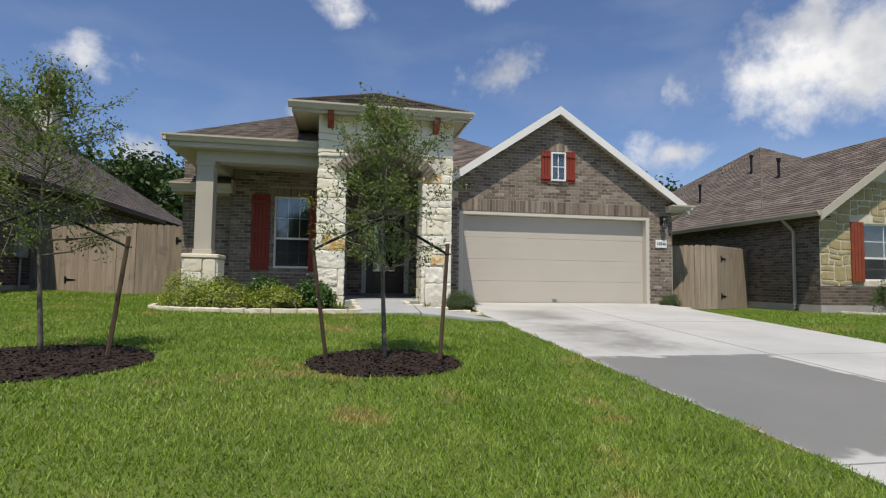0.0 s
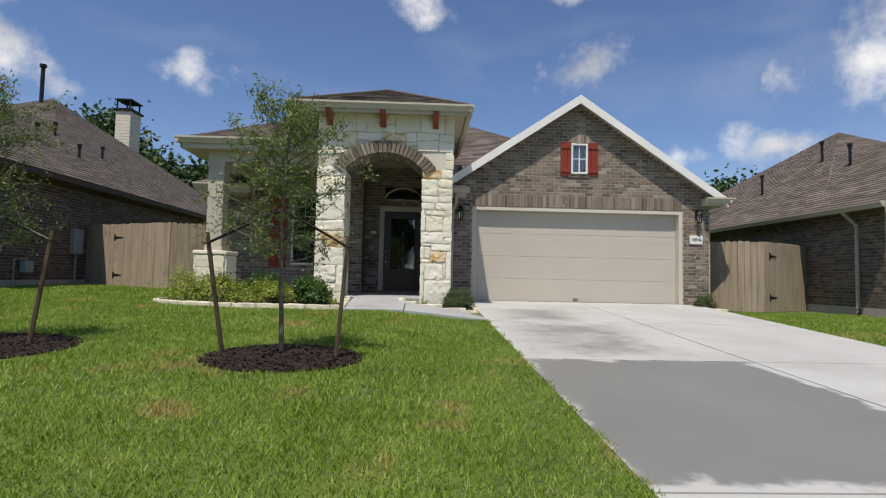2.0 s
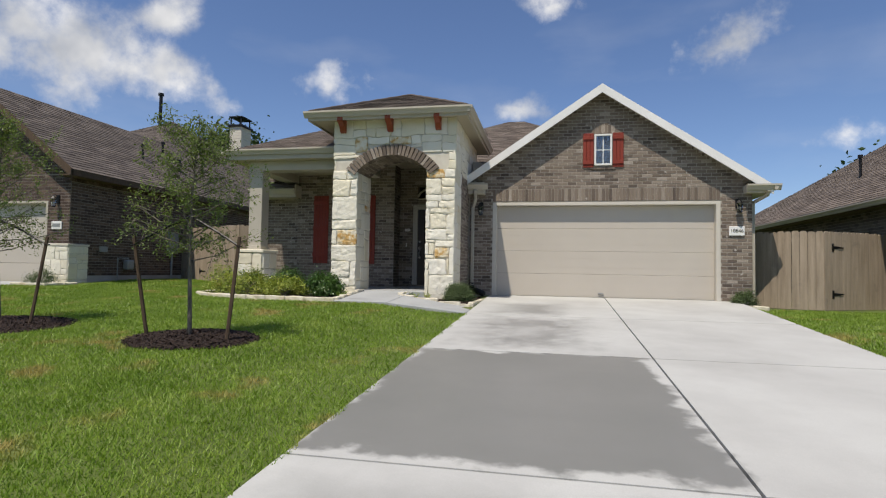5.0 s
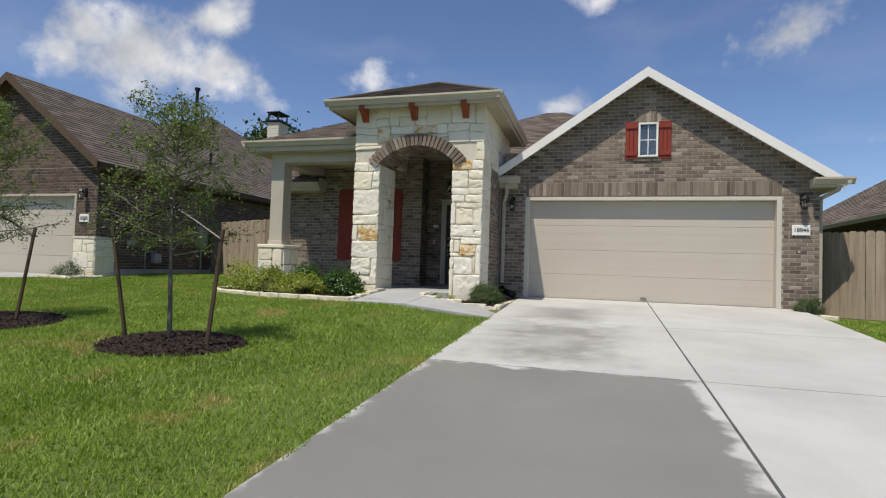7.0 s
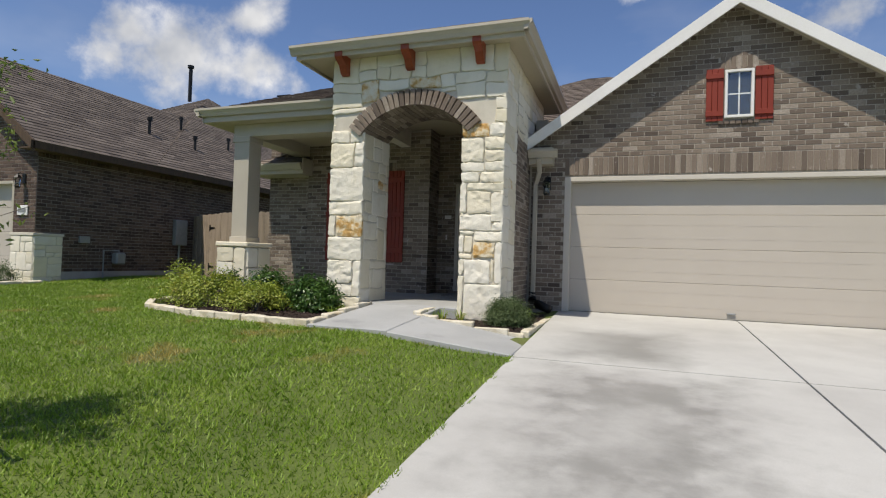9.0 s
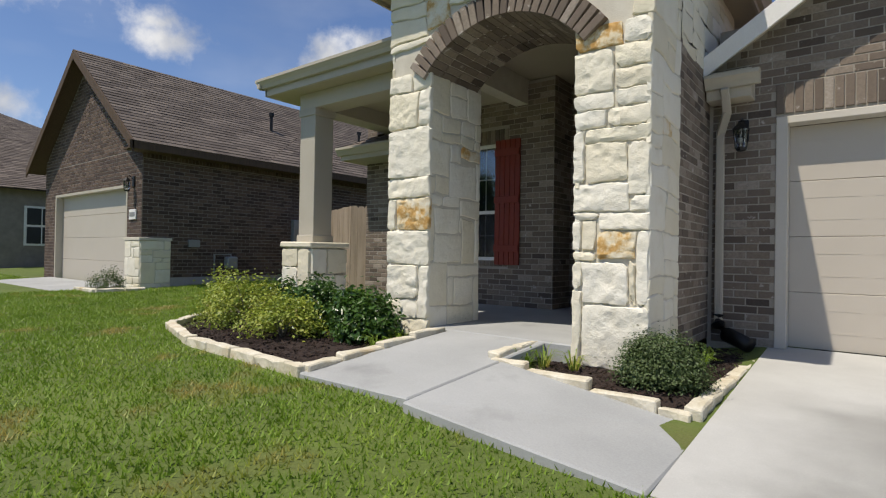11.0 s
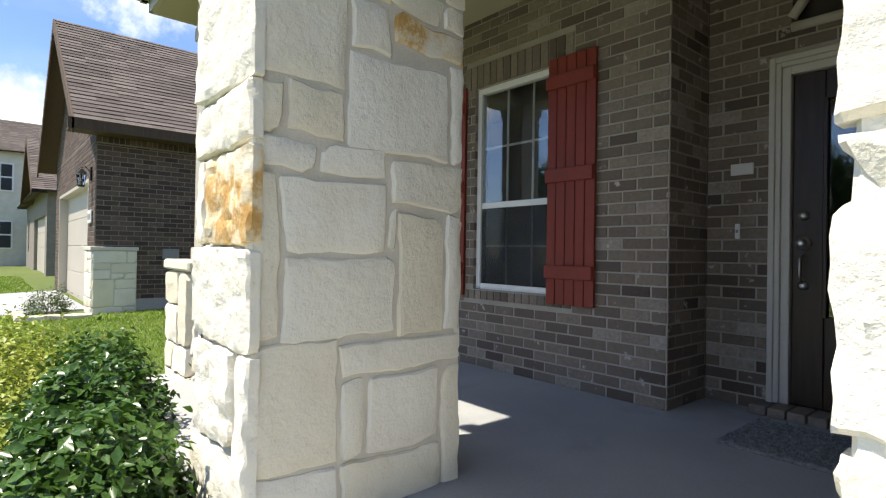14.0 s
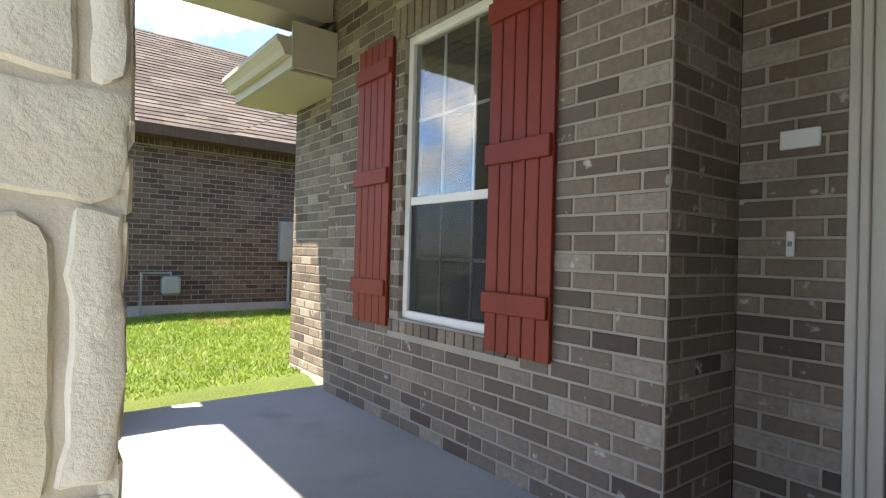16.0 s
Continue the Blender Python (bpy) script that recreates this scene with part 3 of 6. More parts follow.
# ---- stonework ----
def stone_mesh(name, w, h, mat, depth=0.045, seed=0, rough=0.012, flat=False, at=None, warp=1.0):
    """A hand-split stone: chipped outline, broken arrises and a face that looks along -y, rock-split or (flat) dressed."""
    rng = random.Random(seed)
    step = 0.026 if at is not None and not flat else 0.04
    nu, nv = max(5, min(20, int(w / step) + 2)), max(5, min(18, int(h / step) + 2))
    vs, fs = [], []
    ph = [rng.uniform(0, 40) for _ in range(3)]
    cut = [rng.uniform(0.0, 0.035 if flat else 0.05) if rng.random() < 0.6 else 0 for _ in range(4)]
    skew = [rng.uniform(-1, 1) * (0.012 if flat else 0.006) for _ in range(4)]
    slope = (rng.uniform(-1, 1) * rough * 0.9, rng.uniform(-1, 1) * rough * 0.9)
    def steps(n, size):
        e = min(0.008 / size, 0.2)
        return [0.0] + [e + (1 - 2 * e) * k / (n - 2) for k in range(n - 1)] + [1.0]
    ua, vb = steps(nu, w), steps(nv, h)
    for layer in (0, 1):
        for j in range(nv + 1):
            for i in range(nu + 1):
                a, b = ua[i], vb[j]
                x, z = a * w, b * h
                edge = min(min(a, 1 - a) * w, min(b, 1 - b) * h)
                if i in (0, 1, nu - 1, nu):
                    x += 0.012 * noise.noise((x * 7 + ph[0], z * 9 + ph[1], ph[2])) + 0.007 * noise.noise((ph[0], z * 31 + ph[1], ph[2]))
                if j in (0, 1, nv - 1, nv):
                    z += 0.012 * noise.noise((x * 8 + ph[1], z * 8, ph[0])) + 0.007 * noise.noise((x * 29 + ph[1], ph[2], ph[0]))
                x += skew[0] * (b - 0.5) + skew[1] * (b - 0.5) * (a - 0.5)
                z += skew[2] * (a - 0.5) + skew[3] * (b - 0.5) * (a - 0.5)
                cr = cut[(0 if b < 0.5 else 2) + (0 if a < 0.5 else 1)]
                da, db = min(a, 1 - a) * w, min(b, 1 - b) * h
                if da + db < cr:
                    s = (cr - da - db) / 2
                    x += s if a < 0.5 else -s
                    z += s if b < 0.5 else -s
                if layer == 0:
                    y = 0.03
                elif edge < 1e-6:
                    y = -depth * 0.25
                else:
                    n1 = noise.noise((x * 5 + ph[0], z * 5 + ph[1], 3))
                    n2 = noise.noise((x * 14 + ph[1], z * 14, ph[2]))
                    n3 = 1 - 2 * abs(noise.noise((x * 11 + ph[2], z * 17 + ph[0], ph[1])))
                    n4 = noise.noise((x * 34, z * 34, ph[1]))
                    y = -depth - rough * (0.8 * n1 + 0.6 * n2 + (0.3 if flat else 0.7) * n3 + (0.2 if flat else 0.5) * n4) - slope[0] * (a - 0.5) - slope[1] * (b - 0.5)
                    if edge < 0.02:
                        y += rough * 0.4
                if at is not None:
                    gx, gz, fx0, fx1, key = x + at[0], z + at[1], at[2], at[3], at[4]
                    fade = min(1.0, max(0.0, min(gx - fx0, fx1 - gx) / 0.12))
                    x += warp * fade * 0.045 * noise.noise((gx * 3.3 + key, gz * 3.3, key * 1.7))
                    z += warp * 0.055 * noise.noise((gx * 2.6, gz * 2.6 + key, key * 0.7 + 9))
                vs.append((x, y, z))
    o, row = (nu + 1) * (nv + 1), nu + 1
    for j in range(nv):
        for i in range(nu):
            k = o + j * row + i
            fs.append((k, k + 1, k + row + 1, k + row))
    rim = [i for i in range(nu)] + [j * row + nu for j in range(nv)] + [nv * row + i for i in range(nu, 0, -1)] + [j * row for j in range(nv, 0, -1)]
    for a, b in zip(rim, rim[1:] + rim[:1]):
        fs.append((a, b, o + b, o + a))
    me = bpy.data.meshes.new(name)
    me.from_pydata(vs, [], fs)
    me.polygons.foreach_set("use_smooth", [True] * len(me.polygons))
    me.set_sharp_from_angle(angle=radians(26))
    me.materials.append(mat)
    return me


def ashlar(u0, u1, z0, z1, seed, big=0.46):
    """Irregular coursed rubble: uneven courses of uneven stones, some split in two."""
    rng = random.Random(seed)
    out, z = [], z0
    while z < z1 - 0.06:
        h = rng.choice((0.13, 0.2, 0.27, 0.36, 0.42)) * rng.uniform(0.9, 1.1)
        if z1 - (z + h) < 0.13:
            h = z1 - z
        u = u0
        while u < u1 - 0.03:
            w = rng.uniform(0.2, big)
            if u1 - (u + w) < 0.13:
                w = u1 - u
            if h > 0.24 and rng.random() < 0.55:
                k = h * rng.uniform(0.35, 0.65)
                if w > 0.34 and rng.random() < 0.5:
                    f = rng.uniform(0.35, 0.65) * w
                    out += [(u, u + f, z, z + k), (u + f, u + w, z, z + k), (u, u + w, z + k, z + h)]
                else:
                    out += [(u, u + w, z, z + k), (u, u + w, z + k, z + h)]
            else:
                out.append((u, u + w, z, z + h))
            u += w
        z += h
    return out


def lay_stones(parent, origin, turn, rects, seed, gold=(), depth=0.013, rough=0.0125, gap=0.010, flat=False, mat=None, warp=1.0):
    m = frame_of(origin, turn)
    rects_lo, rects_hi = min(r[0] for r in rects), max(r[1] for r in rects)
    for i, (a, b, c, d) in enumerate(rects):
        g = any(a < gu < b and c < gz < d for gu, gz in gold)
        me = stone_mesh("stone", b - a - gap, d - c - gap, M["stone_gold"] if g else (mat or M["stone"]), depth, seed * 1000 + i, rough, flat, (a, c, rects_lo, rects_hi, seed), warp)
        ob = new("stone", me)
        ob.parent = parent
        ob.matrix_parent_inverse = Matrix.Translation(parent.location).inverted()
        ob.matrix_basis = m @ Matrix.Translation((a + gap / 2, 0, c + gap / 2))


# ---- roofs ----
def roof_plane(name, pts, mat, parent=None, course=0.14, thick=0.012, lower=0):
    """Shingle courses on a planar polygon whose first edge is its eave: each course is a thin lapped strip, cut into tabs by tone."""
    P = [Vector(p) for p in pts]
    u = (P[1] - P[0]).normalized()
    n = u.cross(P[2] - P[0]).normalized()
    if n.z < 0:
        n = -n
    v = n.cross(u).normalized()
    if v.z < 0:
        v = -v
    poly = [((p - P[0]).dot(u), (p - P[0]).dot(v)) for p in P]
    top = max(b for _, b in poly)

    def span(t):
        xs = []
        for (a, b), (c, d) in zip(poly, poly[1:] + poly[:1]):
            if min(b, d) <= t <= max(b, d) and abs(d - b) > 1e-9:
                xs.append(a + (c - a) * (t - b) / (d - b))
        return (min(xs), max(xs)) if len(xs) > 1 else None
    vs, fs, tone = [], [], []
    k, t = 0, 0.0
    rng = random.Random(7)
    # closed underside
    base = len(vs)
    vs += [P[0] + u * a + v * b - n * 0.05 for a, b in poly]
    fs.append(tuple(range(base, base + len(poly)))); tone.append(0.3)
    while t < top - 1e-4:
        t1 = min(t + course, top)
        s0, s1 = span(min(t + 1e-4, top - 1e-5)), span(t1 - 1e-5)
        if s0 and s1:
            m = max(1, int((s0[1] - s0[0]) / 0.33))
            for i in range(m):
                f0, f1 = i / m, (i + 1) / m
                off = thick + rng.choice((0, 0, 0.004))
                a0, a1 = s0[0] + (s0[1] - s0[0]) * f0, s0[0] + (s0[1] - s0[0]) * f1
                b0, b1 = s1[0] + (s1[1] - s1[0]) * f0, s1[0] + (s1[1] - s1[0]) * f1
                k = len(vs)
                vs += [P[0] + u * a0 + v * t - n * 0.01, P[0] + u * a1 + v * t - n * 0.01, P[0] + u * a1 + v * t + n * off, P[0] + u * a0 + v * t + n * off, P[0] + u * b1 + v * t1, P[0] + u * b0 + v * t1]
                fs += [(k, k + 1, k + 2, k + 3), (k + 3, k + 2, k + 4, k + 5)]
                w = rng.random()
                tone += [w * 0.4, w]
        t = t1
    return mesh_object(name, vs, fs, mat, parent, tone=tone)


def gutter(name, x0, x1, y0, y1, z, parent=None, mat=None, h=0.13, d=0.11, side="y-"):
    """An open ogee-like gutter run along x or y, with its lip."""
    prof = [(0.0, h), (0.0, 0.0), (d * 0.45, 0.0), (d * 0.62, h * 0.35), (d * 0.86, h * 0.62), (d, h * 0.72), (d, h), (d - 0.012, h), (d - 0.012, h * 0.76), (d * 0.8, h * 0.68), (d * 0.42, 0.02), (0.012, 0.02), (0.012, h)]
    bm = bmesh.new()
    ends = []
    for q in (0, 1):
        ring = []
        for a, b in prof:
            if side == "y-":
                p = ((x0, x1)[q], y0 - a, z + b)
            elif side == "x-":
                p = (x0 - a, (y0, y1)[q], z + b)
            else:
                p = (x0 + a, (y0, y1)[q], z + b)
            ring.append(bm.verts.new(p))
        ends.append(ring)
    for i in range(len(prof)):
        j = (i + 1) % len(prof)
        bm.faces.new((ends[0][i], ends[0][j], ends[1][j], ends[1][i]))
    for q in (0, 1):
        vs = [(v.co.copy()) for v in ends[q]]
        cap = [bm.verts.new(v) for v in (vs[0], vs[1], vs[2], vs[3], vs[4], vs[5], vs[6])]
        bm.faces.new(cap)
    return bm_object(name, bm, mat or M["trim"], parent)


# ---- the house ----
PY, GY, DY, TY = 13.80, 13.17, 14.34, 11.20   # porch wall, garage wall, door wall, tower face


def arch_z(x, rise=0.33, spring=3.30, cx=0.625, half=0.775):
    """Underside of the entry's segmental arch."""
    r = (half * half + rise * rise) / (2 * rise)
    d = min(abs(x - cx), half)
    return spring + math.sqrt(r * r - d * d) - (r - rise)


# stones (u0, u1, z0, z1) of the three pier faces beside the entry, as they are laid
LEFT_FRONT = [(0, .58, .55, .78), (0, .44, .78, .97), (.44, .58, .78, 1.32), (0, .44, .97, 1.32), (0, .58, 1.32, 1.68), (0, .13, 1.68, 2.02), (.13, .58, 1.68, 2.02), (0, .58, 2.02, 2.23), (0, .58, 2.23, 2.73)]
RIGHT_FRONT = [(0, .09, .55, 1.16), (.09, .63, .55, 1.06), (.09, .47, 1.06, 1.40), (0, .09, 1.16, 1.40), (.47, .525, 1.06, 1.42), (.525, .63, 1.06, 1.65), (0, .21, 1.40, 1.485), (0, .085, 1.485, 1.73), (.085, .21, 1.485, 1.73),
               (.21, .525, 1.42, 1.65), (0, .225, 1.73, 1.80), (.225, .63, 1.65, 1.795), (0, .47, 1.80, 2.03), (.47, .63, 1.795, 1.92), (0, .10, 2.03, 2.47), (.10, .45, 2.03, 2.35), (.45, .63, 1.92, 2.35), (.10, .63, 2.35, 2.47), (0, .28, 2.47, 2.62), (.28, .63, 2.47, 2.62)]
LEFT_INNER = [(0, .35, .60, .91), (.35, .82, .60, .90), (0, .35, .91, 1.37), (.35, .465, .90, 1.20), (.465, .815, .90, 1.20), (.82, .94, .60, 1.19), (.35, .94, 1.20, 1.33), (0, .115, 1.37, 1.94), (.115, .60, 1.35, 1.64), (.60, .84, 1.33, 1.81), (.84, .94, 1.33, 1.83),
              (.115, .54, 1.64, 1.93), (.545, .60, 1.64, 1.83), (0, .26, 1.94, 2.055), (.26, .54, 1.94, 2.07), (.55, .94, 1.83, 2.045), (0, .12, 2.055, 2.23), (.12, .355, 2.07, 2.25), (.36, .86, 2.05, 2.42), (.86, .94, 2.05, 2.48), (0, .355, 2.25, 2.61), (.36, .55, 2.42, 2.61), (.555, .94, 2.48, 2.61)]


def build_tower():
    bm = bmesh.new()
    for a, b, c, d, e, f in ((-0.70, -0.18, TY + 0.012, 12.12, 0.2, 3.3), (1.412, 2.00, TY + 0.012, 12.0, 0.2, 3.3), (-0.70, -0.18, TY + 0.012, 12.12, 3.3, 4.45), (1.43, 2.0, TY + 0.012, 12.0, 3.3, 4.45)):
        add_box(bm, a, b, c, d, e, f)
    # head over the opening, cut to the arch
    n = 16
    xs = [-0.18 + 1.61 * i / n for i in range(n + 1)]
    for a, b in zip(xs, xs[1:]):
        q = [bm.verts.new((x, y, z)) for y in (TY + 0.012, 12.03) for x, z in ((a, arch_z(a)), (b, arch_z(b)), (b, 4.45), (a, 4.45))]
        for f in ((0, 1, 2, 3), (7, 6, 5, 4), (0, 4, 5, 1), (3, 2, 6, 7)):
            bm.faces.new([q[i] for i in f])
    # upper side walls back to the roof
    add_box(bm, 1.80, 2.0, 12.0, 14.5, 3.3, 4.45)
    add_box(bm, -0.70, -0.5, 12.12, 14.5, 3.6, 4.45)
    t = tagged(bm_object("wall_tower", bm, M["stone_mortar"]), "cream limestone entry tower with an arched opening", "entry tower", kind="structure")
    lay_stones(t, (-0.73, TY, 0), 0, LEFT_FRONT + ashlar(0, 0.58, 2.73, 3.3, 11), 11, gold=((0.36, 1.85),), gap=0.012, warp=0.35)
    lay_stones(t, (1.382, TY, 0), 0, RIGHT_FRONT + ashlar(0, 0.63, 2.62, 3.3, 19), 19, gold=((0.35, 1.55), (0.3, 3.25)), gap=0.012, warp=0.2)
    # sides of the piers: dressed faces with wide flush joints
    lay_stones(t, (-0.178, TY - 0.012, 0), 90, LEFT_INNER + ashlar(0, 0.94, 2.61, 3.28, 23, 0.5), 23, depth=0.012, rough=0.007, flat=True, gold=((0.7, 2.55),), gap=0.017, warp=0.5)
    lay_stones(t, (1.410, 12.02, 0), -90, ashlar(0, 0.83, 0.6, 3.28, 29, 0.5), 29, depth=0.010, rough=0.004, flat=True)
    lay_stones(t, (2.002, TY - 0.012, 0), 90, ashlar(0, 0.82, 0.55, 4.42, 31, 0.5), 31, depth=0.010, rough=0.005, flat=True, gold=((0.4, 2.5),))
    lay_stones(t, (-0.70, 12.12, 0), -90, ashlar(0, 0.92, 0.6, 4.42, 37, 0.5), 37, depth=0.010, rough=0.005, flat=True)
    lay_stones(t, (-0.18, 12.12, 0), 180, ashlar(0, 0.52, 0.7, 4.0, 39, 0.4), 39, depth=0.010, rough=0.005, flat=True)
    # spandrel above the arch
    top = [r for r in ashlar(0, 2.76, 3.3, 4.45, 41, 0.6)]
    keep = []
    for a, b, c, d in top:
        xa, xb = a - 0.73, b - 0.73
        lim = max(arch_z(x) + 0.245 if -0.33 < x < 1.58 else 0 for x in (xa, (xa + xb) / 2, xb))
        if c >= lim:
            keep.append((a, b, c, d))
        elif d > lim + 0.06:
            keep.append((a, b, lim, d))
        elif lim - c > 0.05 and (xb < -0.12 or xa > 1.38):
            keep.append((a, b, c, d))
    lay_stones(t, (-0.73, TY, 0), 0, keep, 41, depth=0.014, rough=0.006, gold=((0.60, 3.95), (1.55, 4.02)), flat=True)
    # brick arch: bricks on end, fanned
    r = (0.775 ** 2 + 0.33 ** 2) / (2 * 0.33)
    cz = 3.30 - (r - 0.33)
    half = math.asin(0.86 / r)
    n = 25
    for i in range(n):
        a = -half + 2 * half * (i + 0.5) / n
        w = 2 * half * r / n - 0.014
        for y0, y1 in ((TY - 0.055, TY + 0.17), (TY + 0.185, TY + 0.40), (TY + 0.415, TY + 0.63), (TY + 0.645, TY + 0.83)):
            h = 0.235 if y0 < TY else 0.05
            ob = new("brick", brick_mesh(w, h, round(y1 - y0 - 0.03, 3), M["brick"]))
            ob.parent = t
            ob.matrix_basis = Matrix.Translation((0.625, y1 - 0.03, cz)) @ Matrix.Rotation(a, 4, "Y") @ Matrix.Translation((-w / 2, 0, r - 0.012))
    # side stones high up, right flank
    lay_stones(t, (2.0, 12.05, 0), 90, ashlar(0, 2.4, 3.32, 4.42, 43, 0.6), 43, depth=0.008, rough=0.004, flat=True)
    return t


def build_corbels():
    for x in (-0.49, 0.58, 1.64):
        bm = bmesh.new()
        prof = [(0, 0.0), (-0.07, 0.02), (-0.10, 0.07), (-0.13, 0.13), (-0.24, 0.19), (-0.27, 0.22), (-0.27, 0.30), (0, 0.30)]
        rings = [[bm.verts.new((s, y, z)) for y, z in prof] for s in (-0.06, 0.06)]
        for i in range(len(prof)):
            j = (i + 1) % len(prof)
            bm.faces.new((rings[0][i], rings[0][j], rings[1][j], rings[1][i]))
        bm.faces.new(rings[0]); bm.faces.new(rings[1][::-1])
        ob = bm_object("corbel", bm, M["corbel"])
        ob.location = (x, TY - 0.025, 4.13)
        tagged(ob, "red-stained timber corbel under the tower eave", "corbel", group="tower corbels")


def hip_roof(name, label, x0, x1, y0, y1, z, apex, mat=None, closed=True):
    """Hip roof on an eave rectangle; apex is one point or a ridge of two, at (x, y, z)."""
    mat = mat or M["shingle"]
    a, b = (apex[0], apex[-1])
    planes = [((x0, y0, z), (x1, y0, z), b, a) if a != b else ((x0, y0, z), (x1, y0, z), a),
              ((x1, y1, z), (x0, y1, z), a, b) if a != b else ((x1, y1, z), (x0, y1, z), a),
              ((x0, y1, z), (x0, y0, z), a), ((x1, y0, z), (x1, y1, z), b)]
    e = empty(name, (x0 + x1) / 2, (y0 + y1) / 2, z, label=label, category="roof", kind="structure")
    obs = [roof_plane("shingles", p, mat) for p in planes]
    # ridge caps
    bm = bmesh.new()
    for p, q in (((x0, y0, z), a), ((x1, y0, z), b), ((x0, y1, z), a), ((x1, y1, z), b)) + (((a, b),) if a != b else ()):
        d = (Vector(q) - Vector(p))
        k = max(2, int(d.length / 0.2))
        pts = [Vector(p) + d * (i / k) + Vector((0, 0, 0.012 + 0.006 * (i % 2))) for i in range(k + 1)]
        add_tube(bm, pts, [0.035] * len(pts), 6)
    cap = bm_object("ridge_cap", bm, mat)
    adopt(e, *obs, cap)
    return e


def build_roofs():
    hip_roof("roof_tower", "brown shingled hip roof of the entry tower", -1.22, 2.28, 10.94, 14.97, 4.56, ((0.53, 12.95, 5.50),))
    # boxed eave of the tower
    e = empty("eave_tower", 0.5, 12.9, 4.45, label="beige boxed eave with gutter round the tower", category="eave", kind="structure")
    sof = boxes("soffit", [(-1.20, 2.26, 10.96, 14.95, 4.40, 4.44)], M["soffit"])
    fas = boxes("fascia", [(-1.20, 2.26, 10.93, 10.958, 4.36, 4.55), (-1.23, -1.202, 10.93, 14.97, 4.36, 4.55), (2.262, 2.29, 10.93, 14.97, 4.36, 4.55)], M["trim"])
    g1 = gutter("gutter", -1.30, 2.36, 10.928, 0, 4.42, side="y-")
    g2 = gutter("gutter", 2.29, 0, 10.85, 15.0, 4.42, side="x+")
    adopt(e, sof, fas, g1, g2)
    # porch roof
    e = empty("roof_porch", -2.2, 12.6, 3.9, label="brown shingled porch roof with beige boxed eave", category="roof", kind="structure")
    obs = [roof_plane("shingles", ((-3.62, 11.62, 3.93), (-0.70, 11.62, 3.93), (-0.70, 15.2, 5.6), (-1.2, 15.2, 5.6)), M["shingle"]),
           roof_plane("shingles", ((-3.62, 15.2, 3.93), (-3.62, 11.62, 3.93), (-1.2, 15.2, 5.6)), M["shingle"])]
    obs.append(boxes("soffit", [(-3.60, -0.71, 11.64, 13.799, 3.70, 3.73)], M["soffit"]))
    obs.append(boxes("beam", [(-3.16, -0.74, 11.86, 12.20, 3.48, 3.70), (-3.16, -2.82, 12.2, 13.78, 3.48, 3.70)], M["trim"], bevel=0.006))
    obs.append(boxes("fascia", [(-3.62, -0.74, 11.60, 11.638, 3.70, 3.92), (-3.64, -3.602, 11.60, 14.4, 3.70, 3.92), (-3.60, -3.55, 13.79, 14.4, 3.70, 3.92)], M["trim"]))
    obs.append(gutter("gutter", -3.72, -0.76, 11.598, 0, 3.80, side="y-"))
    obs.append(gutter("gutter", -3.64, 0, 11.5, 14.4, 3.80, side="x-"))
    adopt(e, *obs)
    # main roof behind
    e = empty("roof_main", 2.5, 19, 3.3, label="brown shingled main hip roof", category="roof", kind="structure")
    a, b = (2.5, 19.0, 6.45), (3.0, 19.0, 6.45)
    obs = [roof_plane("shingles", p, M["shingle"]) for p in (
        ((-4.10, 13.45, 3.30), (-2.76, 13.45, 3.30), (-2.76, 13.79, 3.493), (-3.696, 13.79, 3.493)),
        ((-2.911, 14.45, 3.868), (7.714, 14.45, 3.868), b, a),
        ((8.75, 27.0, 3.30), (-4.10, 27.0, 3.30), a, b), ((-4.10, 27.0, 3.30), (-4.10, 13.45, 3.30), a), ((8.75, 14.0, 3.30), (8.75, 27.0, 3.30), b))]
    adopt(e, *obs)
    # lower left eave
    e = empty("eave_low", -3.6, 13.6, 3.1, label="beige low eave and gutter at the house corner", category="eave", kind="structure")
    obs = [boxes("soffit", [(-4.02, -2.85, 13.47, 13.97, 3.07, 3.09), (-4.02, -3.96, 13.98, 20.0, 3.07, 3.09)], M["trim"]),
           boxes("fascia", [(-4.04, -2.78, 13.44, 13.468, 3.07, 3.29), (-4.07, -4.022, 13.44, 20.0, 3.07, 3.29), (-2.78, -2.75, 13.44, 13.79, 3.07, 3.40)], M["trim"]),
           gutter("gutter", -4.10, -2.76, 13.438, 0, 3.15, side="y-")]
    adopt(e, *obs)
    # garage gable roof
    s = (5.55 - 3.12) / 3.62
    e = empty("roof_garage", 5.13, 16, 3.3, label="brown shingled gable roof over the garage with white rakes", category="roof", kind="structure")
    zl = 5.55 - (5.13 - 2.04) * s
    obs = [roof_plane("shingles", ((8.75, 12.90, 3.12), (8.75, 20, 3.12), (5.13, 20, 5.55), (5.13, 12.90, 5.55)), M["shingle"]),
           roof_plane("shingles", ((2.04, 20, zl), (2.04, 12.90, zl), (5.13, 12.90, 5.55), (5.13, 20, 5.55)), M["shingle"]),
           roof_plane("shingles", ((1.55, 13.0, 5.55 - 3.58 * s), (1.55, 12.90, 5.55 - 3.58 * s), (2.04, 12.90, zl), (2.04, 13.0, zl)), M["shingle"])]
    bm, bs = bmesh.new(), bmesh.new()
